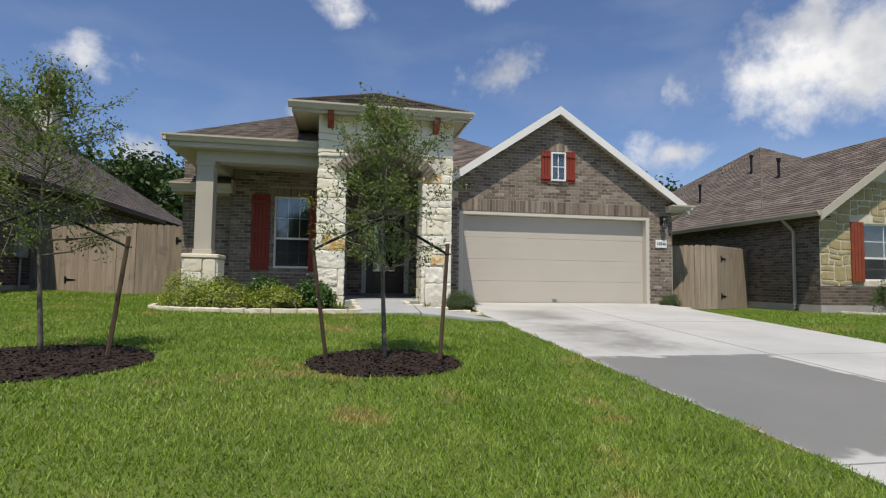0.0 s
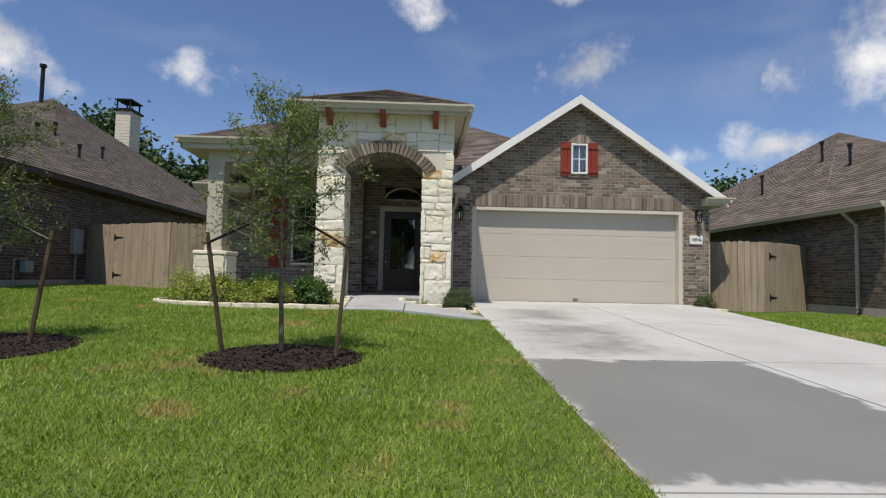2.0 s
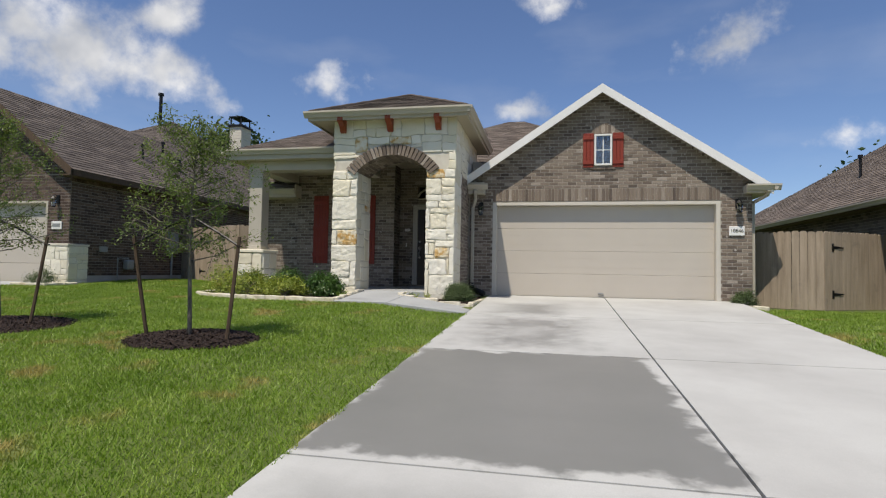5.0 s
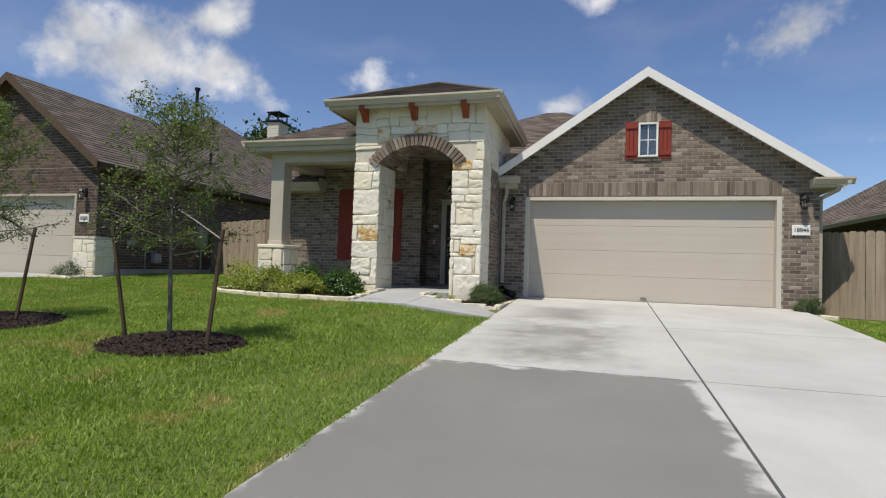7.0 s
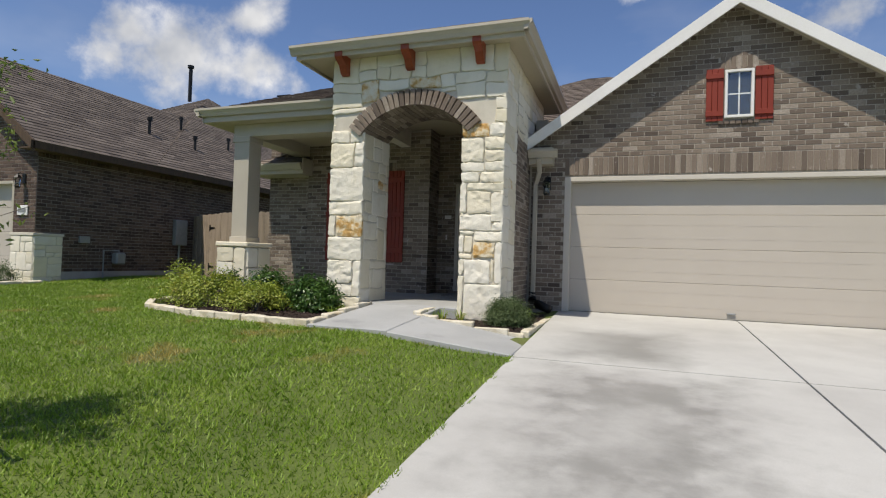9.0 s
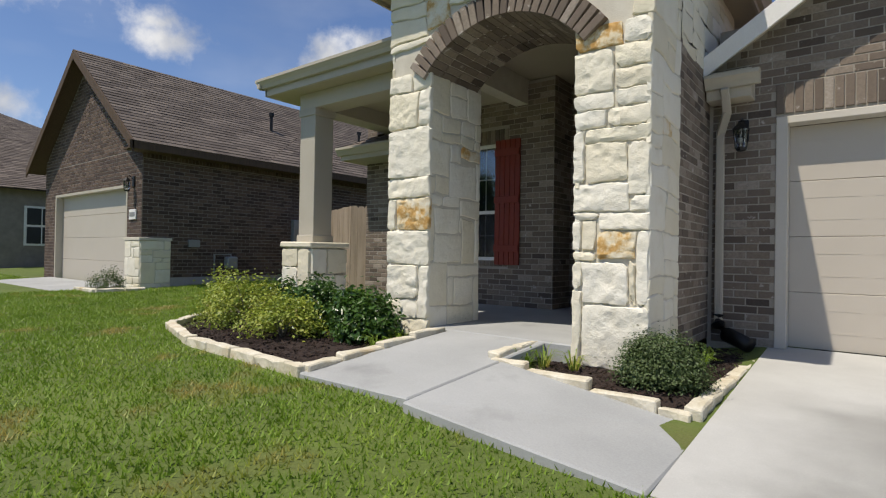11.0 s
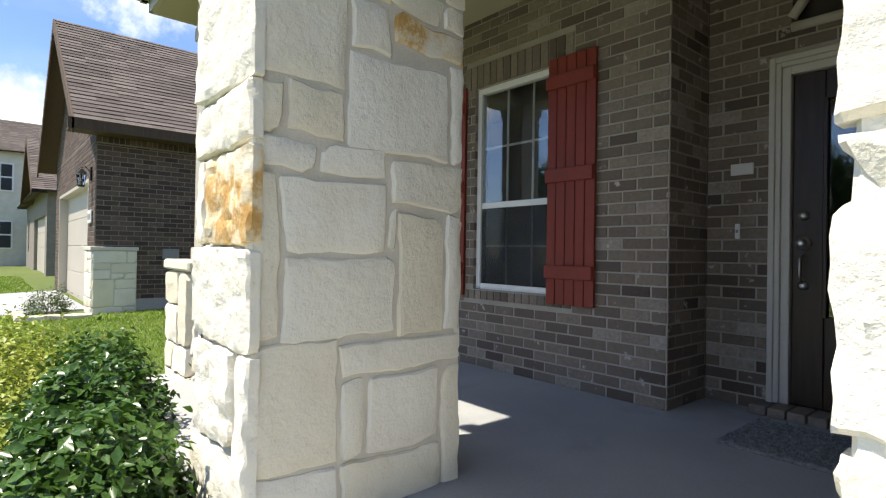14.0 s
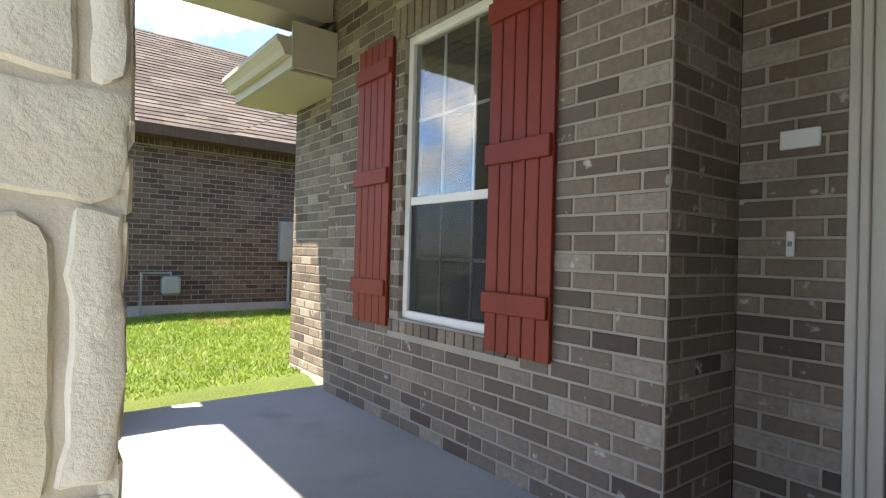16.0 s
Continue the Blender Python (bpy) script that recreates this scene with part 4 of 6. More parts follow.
    for sgn, end in ((-1, 1.98), (1, 8.72)):
        for mesh, y0, y1, d0, d1 in ((bm, 12.875, 12.905, 0.20, -0.005), (bs, 12.905, GY + 0.01, 0.10, 0.075)):
            q = [mesh.verts.new((x, y, 5.55 - abs(x - 5.13) * s - d)) for y in (y0, y1) for x, d in ((5.13, d0), (end, d0), (end, d1), (5.13, d1))]
            for f in ((0, 1, 2, 3), (7, 6, 5, 4), (0, 4, 5, 1), (3, 2, 6, 7), (1, 5, 6, 2), (0, 3, 7, 4)):
                mesh.faces.new([q[i] for i in f])
    obs += [bm_object("rake_board", bm, M["white"]), bm_object("soffit", bs, M["soffit"])]
    # boxed returns and side eaves
    obs.append(boxes("return_box", [(8.20, 8.72, 12.92, GY - 0.01, 2.98, 3.16), (8.40, 8.72, GY - 0.008, 20, 2.98, 3.10), (2.02, 2.42, 12.92, GY - 0.01, 3.02, 3.30)], M["trim"], bevel=0.006))
    obs.append(gutter("gutter", 8.18, 8.86, 12.918, 0, 3.03, side="y-"))
    obs.append(gutter("gutter", 8.722, 0, 12.82, 20, 3.03, side="x+"))
    obs.append(gutter("gutter", 2.02, 2.50, 12.918, 0, 3.12, side="y-"))
    adopt(e, *obs)


def build_walls():
    # porch wall with window opening
    win = (-1.84, -0.92, 1.36, 3.10)
    w = backing("wall_porch", (0, PY, 0), 0, wall_cells(-2.84, -0.085, SLAB - 0.25, 3.93, [win]), 0.25, M["mortar"])
    tagged(w, "grey-brown brick porch wall with pale mortar", "wall", kind="structure")
    head, sill = (-1.96, -0.80, 3.10, 3.31), (-1.96, -0.80, 1.275, 1.36)
    rects = brick_rects(-2.84, -0.085, SLAB, 3.90, [win, head, sill])
    near = [r for r in rects if r[0] > -2.9 and r[2] < 2.9]
    random.Random(3).shuffle(near)
    keep = set(sorted(near, key=lambda r: -r[0] + 0.3 * abs(r[2] - 1.7))[:300])
    lay_bricks(w, (0, PY, 0), 0, rects, M["brick"], M["brick_j"], 300, pick=lambda *r: r in keep)
    lay_bricks(w, (0, PY, 0), 0, soldiers(*head[:2], *head[2:]) + soldiers(*sill), M["brick_j"], M["brick_j"], 0, proud=0.012)
    cy = PY + 0.18
    w = backing("wall_corner", (0, cy, 0), 0, [(-3.95, -2.845, SLAB - 0.25, 3.93)], 0.25, M["mortar"])
    tagged(w, "grey-brown brick wall set back at the house corner", "wall", kind="structure")
    lay_bricks(w, (0, cy, 0), 0, brick_rects(-3.95, -2.845, SLAB, 3.90, []), M["brick_j"], M["brick_j"], 0)
    f = boxes("foundation", [(-3.94, -3.02, cy - 0.006, cy + 0.2, 0.3, SLAB - 0.01), (-3.956, -3.94, cy, 20, 0.3, SLAB - 0.01)], M["footing"])
    tagged(f, "pale concrete foundation edge", "foundation", kind="structure")
    # return and door wall
    w = backing("wall_return", (-0.085, PY, 0), 90, [(0.25, DY - PY, SLAB, 3.98)], 0.25, M["mortar"])
    tagged(w, "grey-brown brick return beside the front door", "wall", kind="structure")
    lay_bricks(w, (-0.085, PY + 0.002, 0), 90, brick_rects(0.0, DY - PY, SLAB, 3.96, []), M["brick"], M["brick_j"], 120)
    door = (0.30, 1.52, SLAB - 0.1, 2.93)
    tr = (0.42, 1.40, 3.08, 3.45)
    w = backing("wall_door", (0, DY, 0), 0, wall_cells(-0.08, 1.75, SLAB, 3.98, [door, tr]), 0.2, M["mortar"])
    tagged(w, "grey-brown brick wall round the front door", "wall", kind="structure")
    lay_bricks(w, (0, DY, 0), 0, brick_rects(-0.08, 1.75, SLAB, 3.96, [door, tr]), M["brick"], M["brick_j"], 150)
    # right side of the entry: brick facing both ways
    w = backing("wall_entry", (2.0, 12.0, 0), 90, [(0.0, GY + 0.1 - 12.0, 0.45, 3.9)], 0.25, M["mortar"])
    tagged(w, "grey-brown brick side wall of the entry", "wall", kind="structure")
    lay_bricks(w, (2.0, 12.0, 0), 90, brick_rects(0.03, GY - 12.0, 0.62, 3.4, []), M["brick"], M["brick_j"], 150)
    lay_bricks(w, (1.75, DY, 0), -90, brick_rects(0.0, DY - 12.05, SLAB, 3.9, []), M["brick_j"], M["brick_j"], 0)
    boxes_ = boxes("wall_core", [(1.76, 1.99, GY + 0.1, DY + 0.3, 0.45, 3.9)], M["mortar"])
    tagged(boxes_, "plain wall core between entry and garage", "wall", kind="structure")
    # garage front with gable
    s = (5.55 - 3.12) / 3.62
    opening = (2.60, 7.73, 0.3, 2.83)
    w = backing("wall_garage", (0, GY, 0), 0, wall_cells(1.985, 8.38, 0.35, 3.20, [opening]), 0.3, M["mortar"])
    bm = bmesh.new()
    bm.from_mesh(w.data)
    def under(x):
        return 5.55 - abs(x - 5.13) * s - 0.09
    q = [bm.verts.new((x, y, z)) for y in (GY, GY + 0.3) for x, z in ((2.04, 3.20), (8.38, 3.20), (8.38, under(8.38)), (5.13, under(5.13)), (2.04, under(2.04)))]
    gw = (4.98, 5.38, 3.69, 4.43)
    bm.faces.new(q[:5]); bm.faces.new(q[5:][::-1])
    for i in range(5):
        j = (i + 1) % 5
        bm.faces.new((q[i], q[j], q[5 + j], q[5 + i]))
    bmesh.ops.recalc_face_normals(bm, faces=bm.faces[:])
    bm.to_mesh(w.data)
    bm.free()
    tagged(w, "grey-brown brick garage gable wall", "wall", kind="structure")
    band = (2.60, 7.73, 2.86, 3.16)
    head = (4.92, 5.44, 4.45, 4.66)
    sill = (4.90, 5.46, 3.60, 3.67)
    rects = brick_rects(2.04, 8.38, 0.59, 5.40, [(2.60, 7.73, 0.3, 3.16), gw, head, sill], under)
    lay_bricks(w, (0, GY, 0), 0, rects, M["brick"], M["brick_j"], 300, pick=lambda a, b, z, h: b < 2.62 or a > 7.7)
    lay_bricks(w, (0, GY, 0), 0, soldiers(*band) + soldiers(*head), M["brick_j"], M["brick_j"], 0, proud=0.014)
    lay_bricks(w, (0, GY, 0), 0, soldiers(*sill), M["brick_j"], M["brick_j"], 0, proud=0.03)
    # garage flank, house flanks and back
    f = boxes("wall_shell", [(8.12, 8.38, GY + 0.3, 26.5, 0.35, 3.1), (-3.95, -3.70, PY + 0.43, 26.5, 0.35, 3.2), (-3.70, 8.12, 26.3, 26.5, 0.35, 3.2), (2.04, 2.25, GY + 0.3, 16, 0.35, 3.9)], M["mortar"])
    tagged(f, "plain brick flanks and back of the house", "wall", kind="structure")
    lay_bricks(f, (8.38, GY, 0), 90, brick_rects(0, 2.5, 0.45, 3.0, []), M["brick_j"], M["brick_j"], 0)
    lay_bricks(f, (-3.95, 19, 0), -90, brick_rects(0, 19 - cy, 0.7, 3.1, []), M["brick_j"], M["brick_j"], 0)
    c = boxes("ceiling_entry", [(-0.5, 1.8, 12.0, DY + 0.2, 3.95, 4.0), (-0.69, -0.501, 12.07, PY + 0.1, 3.9, 3.94), (-0.708, -0.695, 12.07, 13.798, 3.70, 3.95)], M["soffit"])
    tagged(c, "beige entry ceiling", "ceiling", kind="structure")


def build_porch_column():
    e = empty("porch_column", -2.98, 12.03, SLAB, label="square beige column on a limestone pedestal", category="column")
    ped = boxes("pedestal", [(-3.27, -2.69, 11.74, 12.32, 0.4, 1.50)], M["stone_mortar"])
    cap = bmesh.new()
    add_box(cap, -3.33, -2.63, 11.68, 12.38, 1.50, 1.58, 0.015)
    for v in cap.verts:
        v.co += Vector((noise.noise(v.co * 6), noise.noise(v.co * 7), noise.noise(v.co * 8))) * 0.01
    capo = bm_object("cap", cap, M["stone"])
    shaft = boxes("shaft", [(-3.145, -2.815, 11.865, 12.195, 1.58, 3.70), (-3.165, -2.795, 11.845, 12.215, 1.58, 1.68), (-3.165, -2.795, 11.845, 12.215, 3.38, 3.485)], M["column"], bevel=0.006)
    adopt(e, ped, capo, shaft)
    for o, t, sd in (((-3.29, 11.72, 0), 0, 51), ((-2.67, 11.72, 0), 90, 52), ((-3.29, 12.34, 0), -90, 53), ((-2.67, 12.34, 0), 180, 54)):
        m = frame_of(o, t)
        for i, (a, b, c, d) in enumerate(ashlar(0, 0.62, 0.5, 1.49, sd, 0.42)):
            ob = new("stone", stone_mesh("stone", b - a - 0.012, d - c - 0.012, M["stone"], 0.03, sd * 100 + i, 0.008))
            ob.matrix_basis = m @ Matrix.Translation((a + 0.006, 0, c + 0.006))
            adopt(e, ob)


build_tower(); build_corbels(); build_walls(); build_roofs(); build_porch_column()


# ---- doors, windows, fittings ----
M["garage_trim"] = surface("garage_trim", (0.54, 0.50, 0.43), (0.58, 0.54, 0.47), 2, 60, 0.5, 0.05, 0.001)


def build_garage_door():
    e = empty("garage_door", 5.16, GY + 0.2, 0.58, label="closed beige sectional garage door in white trim", category="garage door", kind="structure")
    y, x0, x1 = GY + 0.17, 2.70, 7.64
    z0, z1 = 0.585, 2.76
    h = (z1 - z0) / 4
    obs = []
    for r in range(4):
        bm = bmesh.new()
        a, b = z0 + r * h, z0 + (r + 1) * h - 0.004
        add_box(bm, x0, x1, y, y + 0.045, a, b, 0.004)
        n = 8
        w = (x1 - x0) / n
        for i in range(n):
            p, q = x0 + i * w + 0.05, x0 + (i + 1) * w - 0.05
            for k in (0.30, 0.70):
                zc = a + (b - a) * k
                add_box(bm, p, q, y - 0.002, y + 0.002, zc - 0.005, zc + 0.005)
        obs.append(bm_object("section", bm, M["gdoor"]))
    obs.append(boxes("frame", [(2.60, 2.70, GY - 0.012, y + 0.01, 0.58, 2.83), (7.64, 7.73, GY - 0.012, y + 0.01, 0.58, 2.83), (2.70, 7.64, GY - 0.012, y + 0.01, 2.76, 2.83)], M["garage_trim"], bevel=0.005))
    obs.append(boxes("seal", [(2.70, 7.64, y + 0.005, y + 0.04, 0.565, 0.590)], M["black"]))
    obs.append(boxes("handle", [(5.10, 5.22, y - 0.03, y, 0.66, 0.69)], M["grey_box"], bevel=0.005))
    adopt(e, *obs)
    b = boxes("wall_garage_inside", [(2.3, 8.1, GY + 0.9, GY + 1.0, 0.3, 3.1)], M["dark"])
    tagged(b, "dark lining behind the garage door", "wall", kind="structure")


def shutter(name, x0, x1, y, z0, z1, boards, rails, label):
    """Board-and-batten shutter: vertical boards with gaps and proud rails."""
    e = empty(name, (x0 + x1) / 2, y, z0, label=label, category="shutter", group="red window shutters")
    w = (x1 - x0) / boards
    obs = []
    for i in range(boards):
        obs.append(boxes("board", [(x0 + i * w + 0.003, x0 + (i + 1) * w - 0.003, y - 0.022, y, z0, z1)], M["red"], bevel=0.003))
    obs.append(boxes("backing", [(x0 + 0.01, x1 - 0.01, y - 0.002, y + 0.012, z0 + 0.01, z1 - 0.01)], M["red"]))
    for r in rails:
        zc = z0 + (z1 - z0) * r
        obs.append(boxes("batten", [(x0 - 0.004, x1 + 0.004 - (x1 - x0) * 0.03, y - 0.044, y - 0.021, zc - 0.05 * min(1, (z1 - z0)), zc + 0.05 * min(1, (z1 - z0)))], M["red"], bevel=0.004))
    adopt(e, *obs)


def window(name, x0, x1, z0, z1, y, cols, rows, split, label, fr=0.05, back=0.11):
    """Sash window with glazing bars behind the glass and a dim room behind."""
    e = empty(name, (x0 + x1) / 2, y, z0, label=label, category="window", kind="structure")
    obs = [boxes("frame", [(x0, x0 + fr, y, y + 0.07, z0, z1), (x1 - fr, x1, y, y + 0.07, z0, z1), (x0 + fr, x1 - fr, y, y + 0.07, z1 - fr, z1), (x0 + fr, x1 - fr, y, y + 0.07, z0, z0 + fr)], M["white"], bevel=0.004)]
    if split:
        zm = (z0 + z1) / 2 - 0.15
        obs.append(boxes("meeting_rail", [(x0 + fr, x1 - fr, y + 0.008, y + 0.06, zm - 0.025, zm + 0.025)], M["white"], bevel=0.003))
        panes = [(zm + 0.025, z1 - fr), (z0 + fr, zm - 0.025)]
    else:
        panes = [(z0 + fr, z1 - fr)]
    bars = []
    for c, d in panes:
        g = boxes("pane", [(x0 + fr, x1 - fr, y + 0.030, y + 0.036, c, d)], M["glass"])
        g.visible_shadow = False
        obs.append(g)
        for i in range(1, cols):
            xc = x0 + fr + (x1 - x0 - 2 * fr) * i / cols
            bars.append((xc - 0.009, xc + 0.009, y + 0.040, y + 0.048, c, d))
        for j in range(1, rows):
            zc = c + (d - c) * j / rows
            bars.append((x0 + fr, x1 - fr, y + 0.0405, y + 0.0475, zc - 0.009, zc + 0.009))
    obs.append(boxes("glazing_bar", bars, M["white"]))
    if split:
        obs.append(boxes("insect_screen", [(x0 + fr, x1 - fr, y + 0.018, y + 0.0185, z0 + fr, zm - 0.025)], M["screen"]))
    # slats and the sheet behind them carry the room's shade as near-black colour
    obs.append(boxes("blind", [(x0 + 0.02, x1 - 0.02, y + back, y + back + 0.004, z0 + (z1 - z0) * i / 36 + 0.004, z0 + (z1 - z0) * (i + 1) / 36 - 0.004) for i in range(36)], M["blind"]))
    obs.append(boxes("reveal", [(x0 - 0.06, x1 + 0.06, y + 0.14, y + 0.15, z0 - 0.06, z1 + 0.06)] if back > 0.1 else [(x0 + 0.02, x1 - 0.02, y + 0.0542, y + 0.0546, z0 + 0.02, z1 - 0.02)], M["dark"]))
    adopt(e, *obs)


def build_front_door():
    x0, x1, zt = 0.30, 1.52, 2.93
    y = DY - 0.02
    e = empty("door_1", 0.9, y, SLAB, label="closed dark wooden front door with leaded glass", category="door", kind="structure")
    obs = []
    fr = []
    for k, (w, dy) in enumerate(((0.035, 0.0), (0.03, 0.012), (0.05, 0.03))):
        o = (0.0, 0.035, 0.065)[k]
        fr += [(x0 + o, x0 + o + w, y + dy, DY + 0.15, SLAB + 0.06, zt - o), (x1 - o - w, x1 - o, y + dy, DY + 0.15, SLAB + 0.06, zt - o), (x0 + o + w, x1 - o - w, y + dy, DY + 0.15, zt - o - w, zt - o)]
    obs.append(boxes("frame", fr, M["garage_trim"], bevel=0.004))
    obs.append(boxes("threshold", [(x0 - 0.05 + i * 0.105, x0 - 0.05 + (i + 1) * 0.105 - 0.01, y - 0.14, y + 0.06, SLAB, SLAB + 0.058) for i in range(13)], M["brick"], bevel=0.005))
    dx0, dx1 = x0 + 0.12, x1 - 0.12
    obs.append(boxes("leaf", [(dx0, dx0 + 0.17, y + 0.06, y + 0.105, SLAB + 0.06, zt - 0.12), (dx1 - 0.17, dx1, y + 0.06, y + 0.105, SLAB + 0.06, zt - 0.12), (dx0 + 0.17, dx1 - 0.17, y + 0.06, y + 0.105, zt - 0.30, zt - 0.12), (dx0 + 0.17, dx1 - 0.17, y + 0.06, y + 0.105, SLAB + 0.06, SLAB + 0.62), (dx0 + 0.23, dx1 - 0.23, y + 0.045, y + 0.06, SLAB + 0.18, SLAB + 0.52)], M["doorwood"], bevel=0.006))
    g = boxes("pane", [(dx0 + 0.17, dx1 - 0.17, y + 0.078, y + 0.086, SLAB + 0.62, zt - 0.30)], M["glass"])
    g.visible_shadow = False
    obs.append(g)
    bm = bmesh.new()
    cx = (dx0 + dx1) / 2
    for sx in (-0.10, 0.0, 0.10):
        pts = [(cx + sx * math.cos(3.2 * t * math.pi / 10), y + 0.075, SLAB + 0.66 + 1.10 * t / 10) for t in range(11)]
        add_tube(bm, pts, [0.005] * 11, 5)
    obs.append(bm_object("lead_came", bm, M["steel"]))
    obs.append(boxes("bead", [(dx0 + 0.16, dx0 + 0.185, y + 0.05, y + 0.062, SLAB + 0.61, zt - 0.29), (dx1 - 0.185, dx1 - 0.16, y + 0.05, y + 0.062, SLAB + 0.61, zt - 0.29)], M["doorwood"], bevel=0.004))
    bm = bmesh.new()
    for z, r in ((1.93, 0.030), (1.76, 0.044), (1.50, 0.030)):
        m = Matrix.Translation((dx0 + 0.065, y + 0.045, z)) @ Matrix.Rotation(radians(90), 4, "X")
        bmesh.ops.create_cone(bm, cap_ends=True, segments=20, radius1=r, radius2=r * 0.85, depth=0.03, matrix=m)
    bmesh.ops.create_uvsphere(bm, u_segments=14, v_segments=10, radius=0.03, matrix=Matrix.Translation((dx0 + 0.065, y + 0.01, 1.76)))
    add_tube(bm, [(dx0 + 0.065, y + 0.04, 1.69), (dx0 + 0.065, y - 0.01, 1.66), (dx0 + 0.065, y - 0.01, 1.56), (dx0 + 0.065, y + 0.04, 1.51)], [0.009] * 4, 8)
    obs.append(tagged(bm_object("handle_set", bm, M["steel"], smooth=True), "brushed nickel handle set"))
    adopt(e, *obs)
    # hall wall coloured near-black to stand for the unlit hall
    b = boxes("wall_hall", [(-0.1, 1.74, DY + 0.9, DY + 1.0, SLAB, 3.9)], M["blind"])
    tagged(b, "dim wall inside the front hall", "wall", kind="structure")
    # arched transom
    t = empty("window_transom", 0.91, DY, 3.1, label="arched transom window above the front door", category="window", kind="structure")
    n = 12
    bm, bg = bmesh.new(), bmesh.new()
    pts = [(0.42 + 0.98 * i / n, 3.16 + 0.26 * math.sin(math.pi * i / n) ** 0.6) for i in range(n + 1)]
    add_tube(bm, [(x, DY - 0.005, z) for x, z in pts], [0.03] * (n + 1), 8)
    add_tube(bm, [(0.42, DY - 0.005, 3.10), (1.40, DY - 0.005, 3.10)], [0.03, 0.03], 8)
    q = [bg.verts.new((x, DY + 0.02, z)) for x, z in pts] + [bg.verts.new((1.40, DY + 0.02, 3.09)), bg.verts.new((0.42, DY + 0.02, 3.09))]
    bg.faces.new(q)
    adopt(t, bm_object("frame", bm, M["trim"], smooth=True), bm_object("pane", bg, M["glass"]))
    # bell and its cover plates
    p = boxes("chime_cover", [(0.075, 0.215, DY - 0.022, DY - 0.006, 2.21, 2.285)], M["white"], bevel=0.004)
    tagged(p, "small white blank cover plate on the brick wall", "cover plate")
    b = empty("doorbell", 0.125, DY, 1.84, label="slim white doorbell button beside the door", category="doorbell")
    adopt(b, boxes("plate", [(0.105, 0.135, DY - 0.02, DY - 0.006, 1.79, 1.89)], M["white"], bevel=0.004), boxes("button", [(0.112, 0.128, DY - 0.025, DY - 0.019, 1.83, 1.85)], M["grey_box"], bevel=0.003))
    m = bmesh.new()
    add_box(m, 0.35, 1.35, 13.45, 14.05, SLAB, SLAB + 0.02, 0.006)
    rng = random.Random(5)
    for _ in range(1500):
        x, y2 = rng.uniform(0.36, 1.34), rng.uniform(13.46, 14.04)
        v = [m.verts.new((x + dx, y2 + dy, SLAB + 0.02 + dz)) for dx, dy, dz in ((-0.006, 0, 0), (0.006, 0.003, 0), (rng.uniform(-.01, .01), rng.uniform(-.01, .01), 0.014))]
        m.faces.new(v)
    tagged(bm_object("doormat", m, M["mat"]), "speckled grey pile doormat on the porch floor", "doormat")


def wall_lantern(x, y, z, sx=1):
    e = empty("wall_lantern", x, y, z, label="black iron wall lantern with clear glass", category="lantern", group="garage lanterns")
    bm = bmesh.new()
    add_box(bm, x - 0.05, x + 0.05, y - 0.025, y, z - 0.02, z + 0.20, 0.01)
    add_tube(bm, [(x, y - 0.02, z + 0.12), (x, y - 0.09, z + 0.20), (x, y - 0.14, z + 0.17)], [0.010, 0.010, 0.008], 8)
    bmesh.ops.create_cone(bm, cap_ends=True, segments=6, radius1=0.085, radius2=0.018, depth=0.075, matrix=Matrix.Translation((x, y - 0.14, z + 0.12)))
    bmesh.ops.create_cone(bm, cap_ends=True, segments=6, radius1=0.04, radius2=0.06, depth=0.03, matrix=Matrix.Translation((x, y - 0.14, z - 0.115)))
    for k in range(6):
        a = k * math.tau / 6
        add_tube(bm, [(x + 0.07 * math.cos(a), y - 0.14 + 0.07 * math.sin(a), z + 0.085), (x + 0.05 * math.cos(a), y - 0.14 + 0.05 * math.sin(a), z - 0.10)], [0.005, 0.005], 5)
    f = bm_object("cage", bm, M["black"])
    bg = bmesh.new()
    bmesh.ops.create_cone(bg, cap_ends=False, segments=6, radius1=0.045, radius2=0.064, depth=0.18, matrix=Matrix.Translation((x, y - 0.14, z - 0.01)))
    g = bm_object("glass", bg, M["glass"])
    bb = bmesh.new()
    bmesh.ops.create_uvsphere(bb, u_segments=12, v_segments=8, radius=0.028, matrix=Matrix.Translation((x, y - 0.14, z - 0.03)))
    adopt(e, f, g, bm_object("bulb", bb, M["white"], smooth=True))


def text_mesh(name, body, size, m, mat, parent):
    cu = bpy.data.curves.new(name, "FONT")
    cu.body, cu.size, cu.extrude, cu.align_x, cu.align_y = body, size, 0.003, "CENTER", "CENTER"
    tmp = bpy.data.objects.new(name, cu)
    me = bpy.data.meshes.new_from_object(tmp)
    bpy.data.objects.remove(tmp)
    me.materials.clear()
    me.materials.append(mat)
    ob = new(name, me)
    ob.matrix_world = m
    adopt(parent, ob)
    return ob


def plaque(x0, x1, z0, z1, y, body):
    e = empty("house_number", (x0 + x1) / 2, y, z0, label="white house number plaque with black digits" if body else "white house number plaque", category="sign")
    adopt(e, boxes("plate", [(x0, x1, y - 0.03, y - 0.004, z0, z1)], M["white"], bevel=0.008))
    mm = pose((x0 + x1) / 2, y - 0.032, (z0 + z1) / 2, 90, 0, 0)
    if body:
        text_mesh("digits", body, (z1 - z0) * 0.52, mm, M["black"], e)
    else:
        adopt(e, boxes("digits", [(x0 + 0.04, x1 - 0.04, y - 0.034, y - 0.03, z0 + 0.06, z1 - 0.06)], M["grey_box"]))


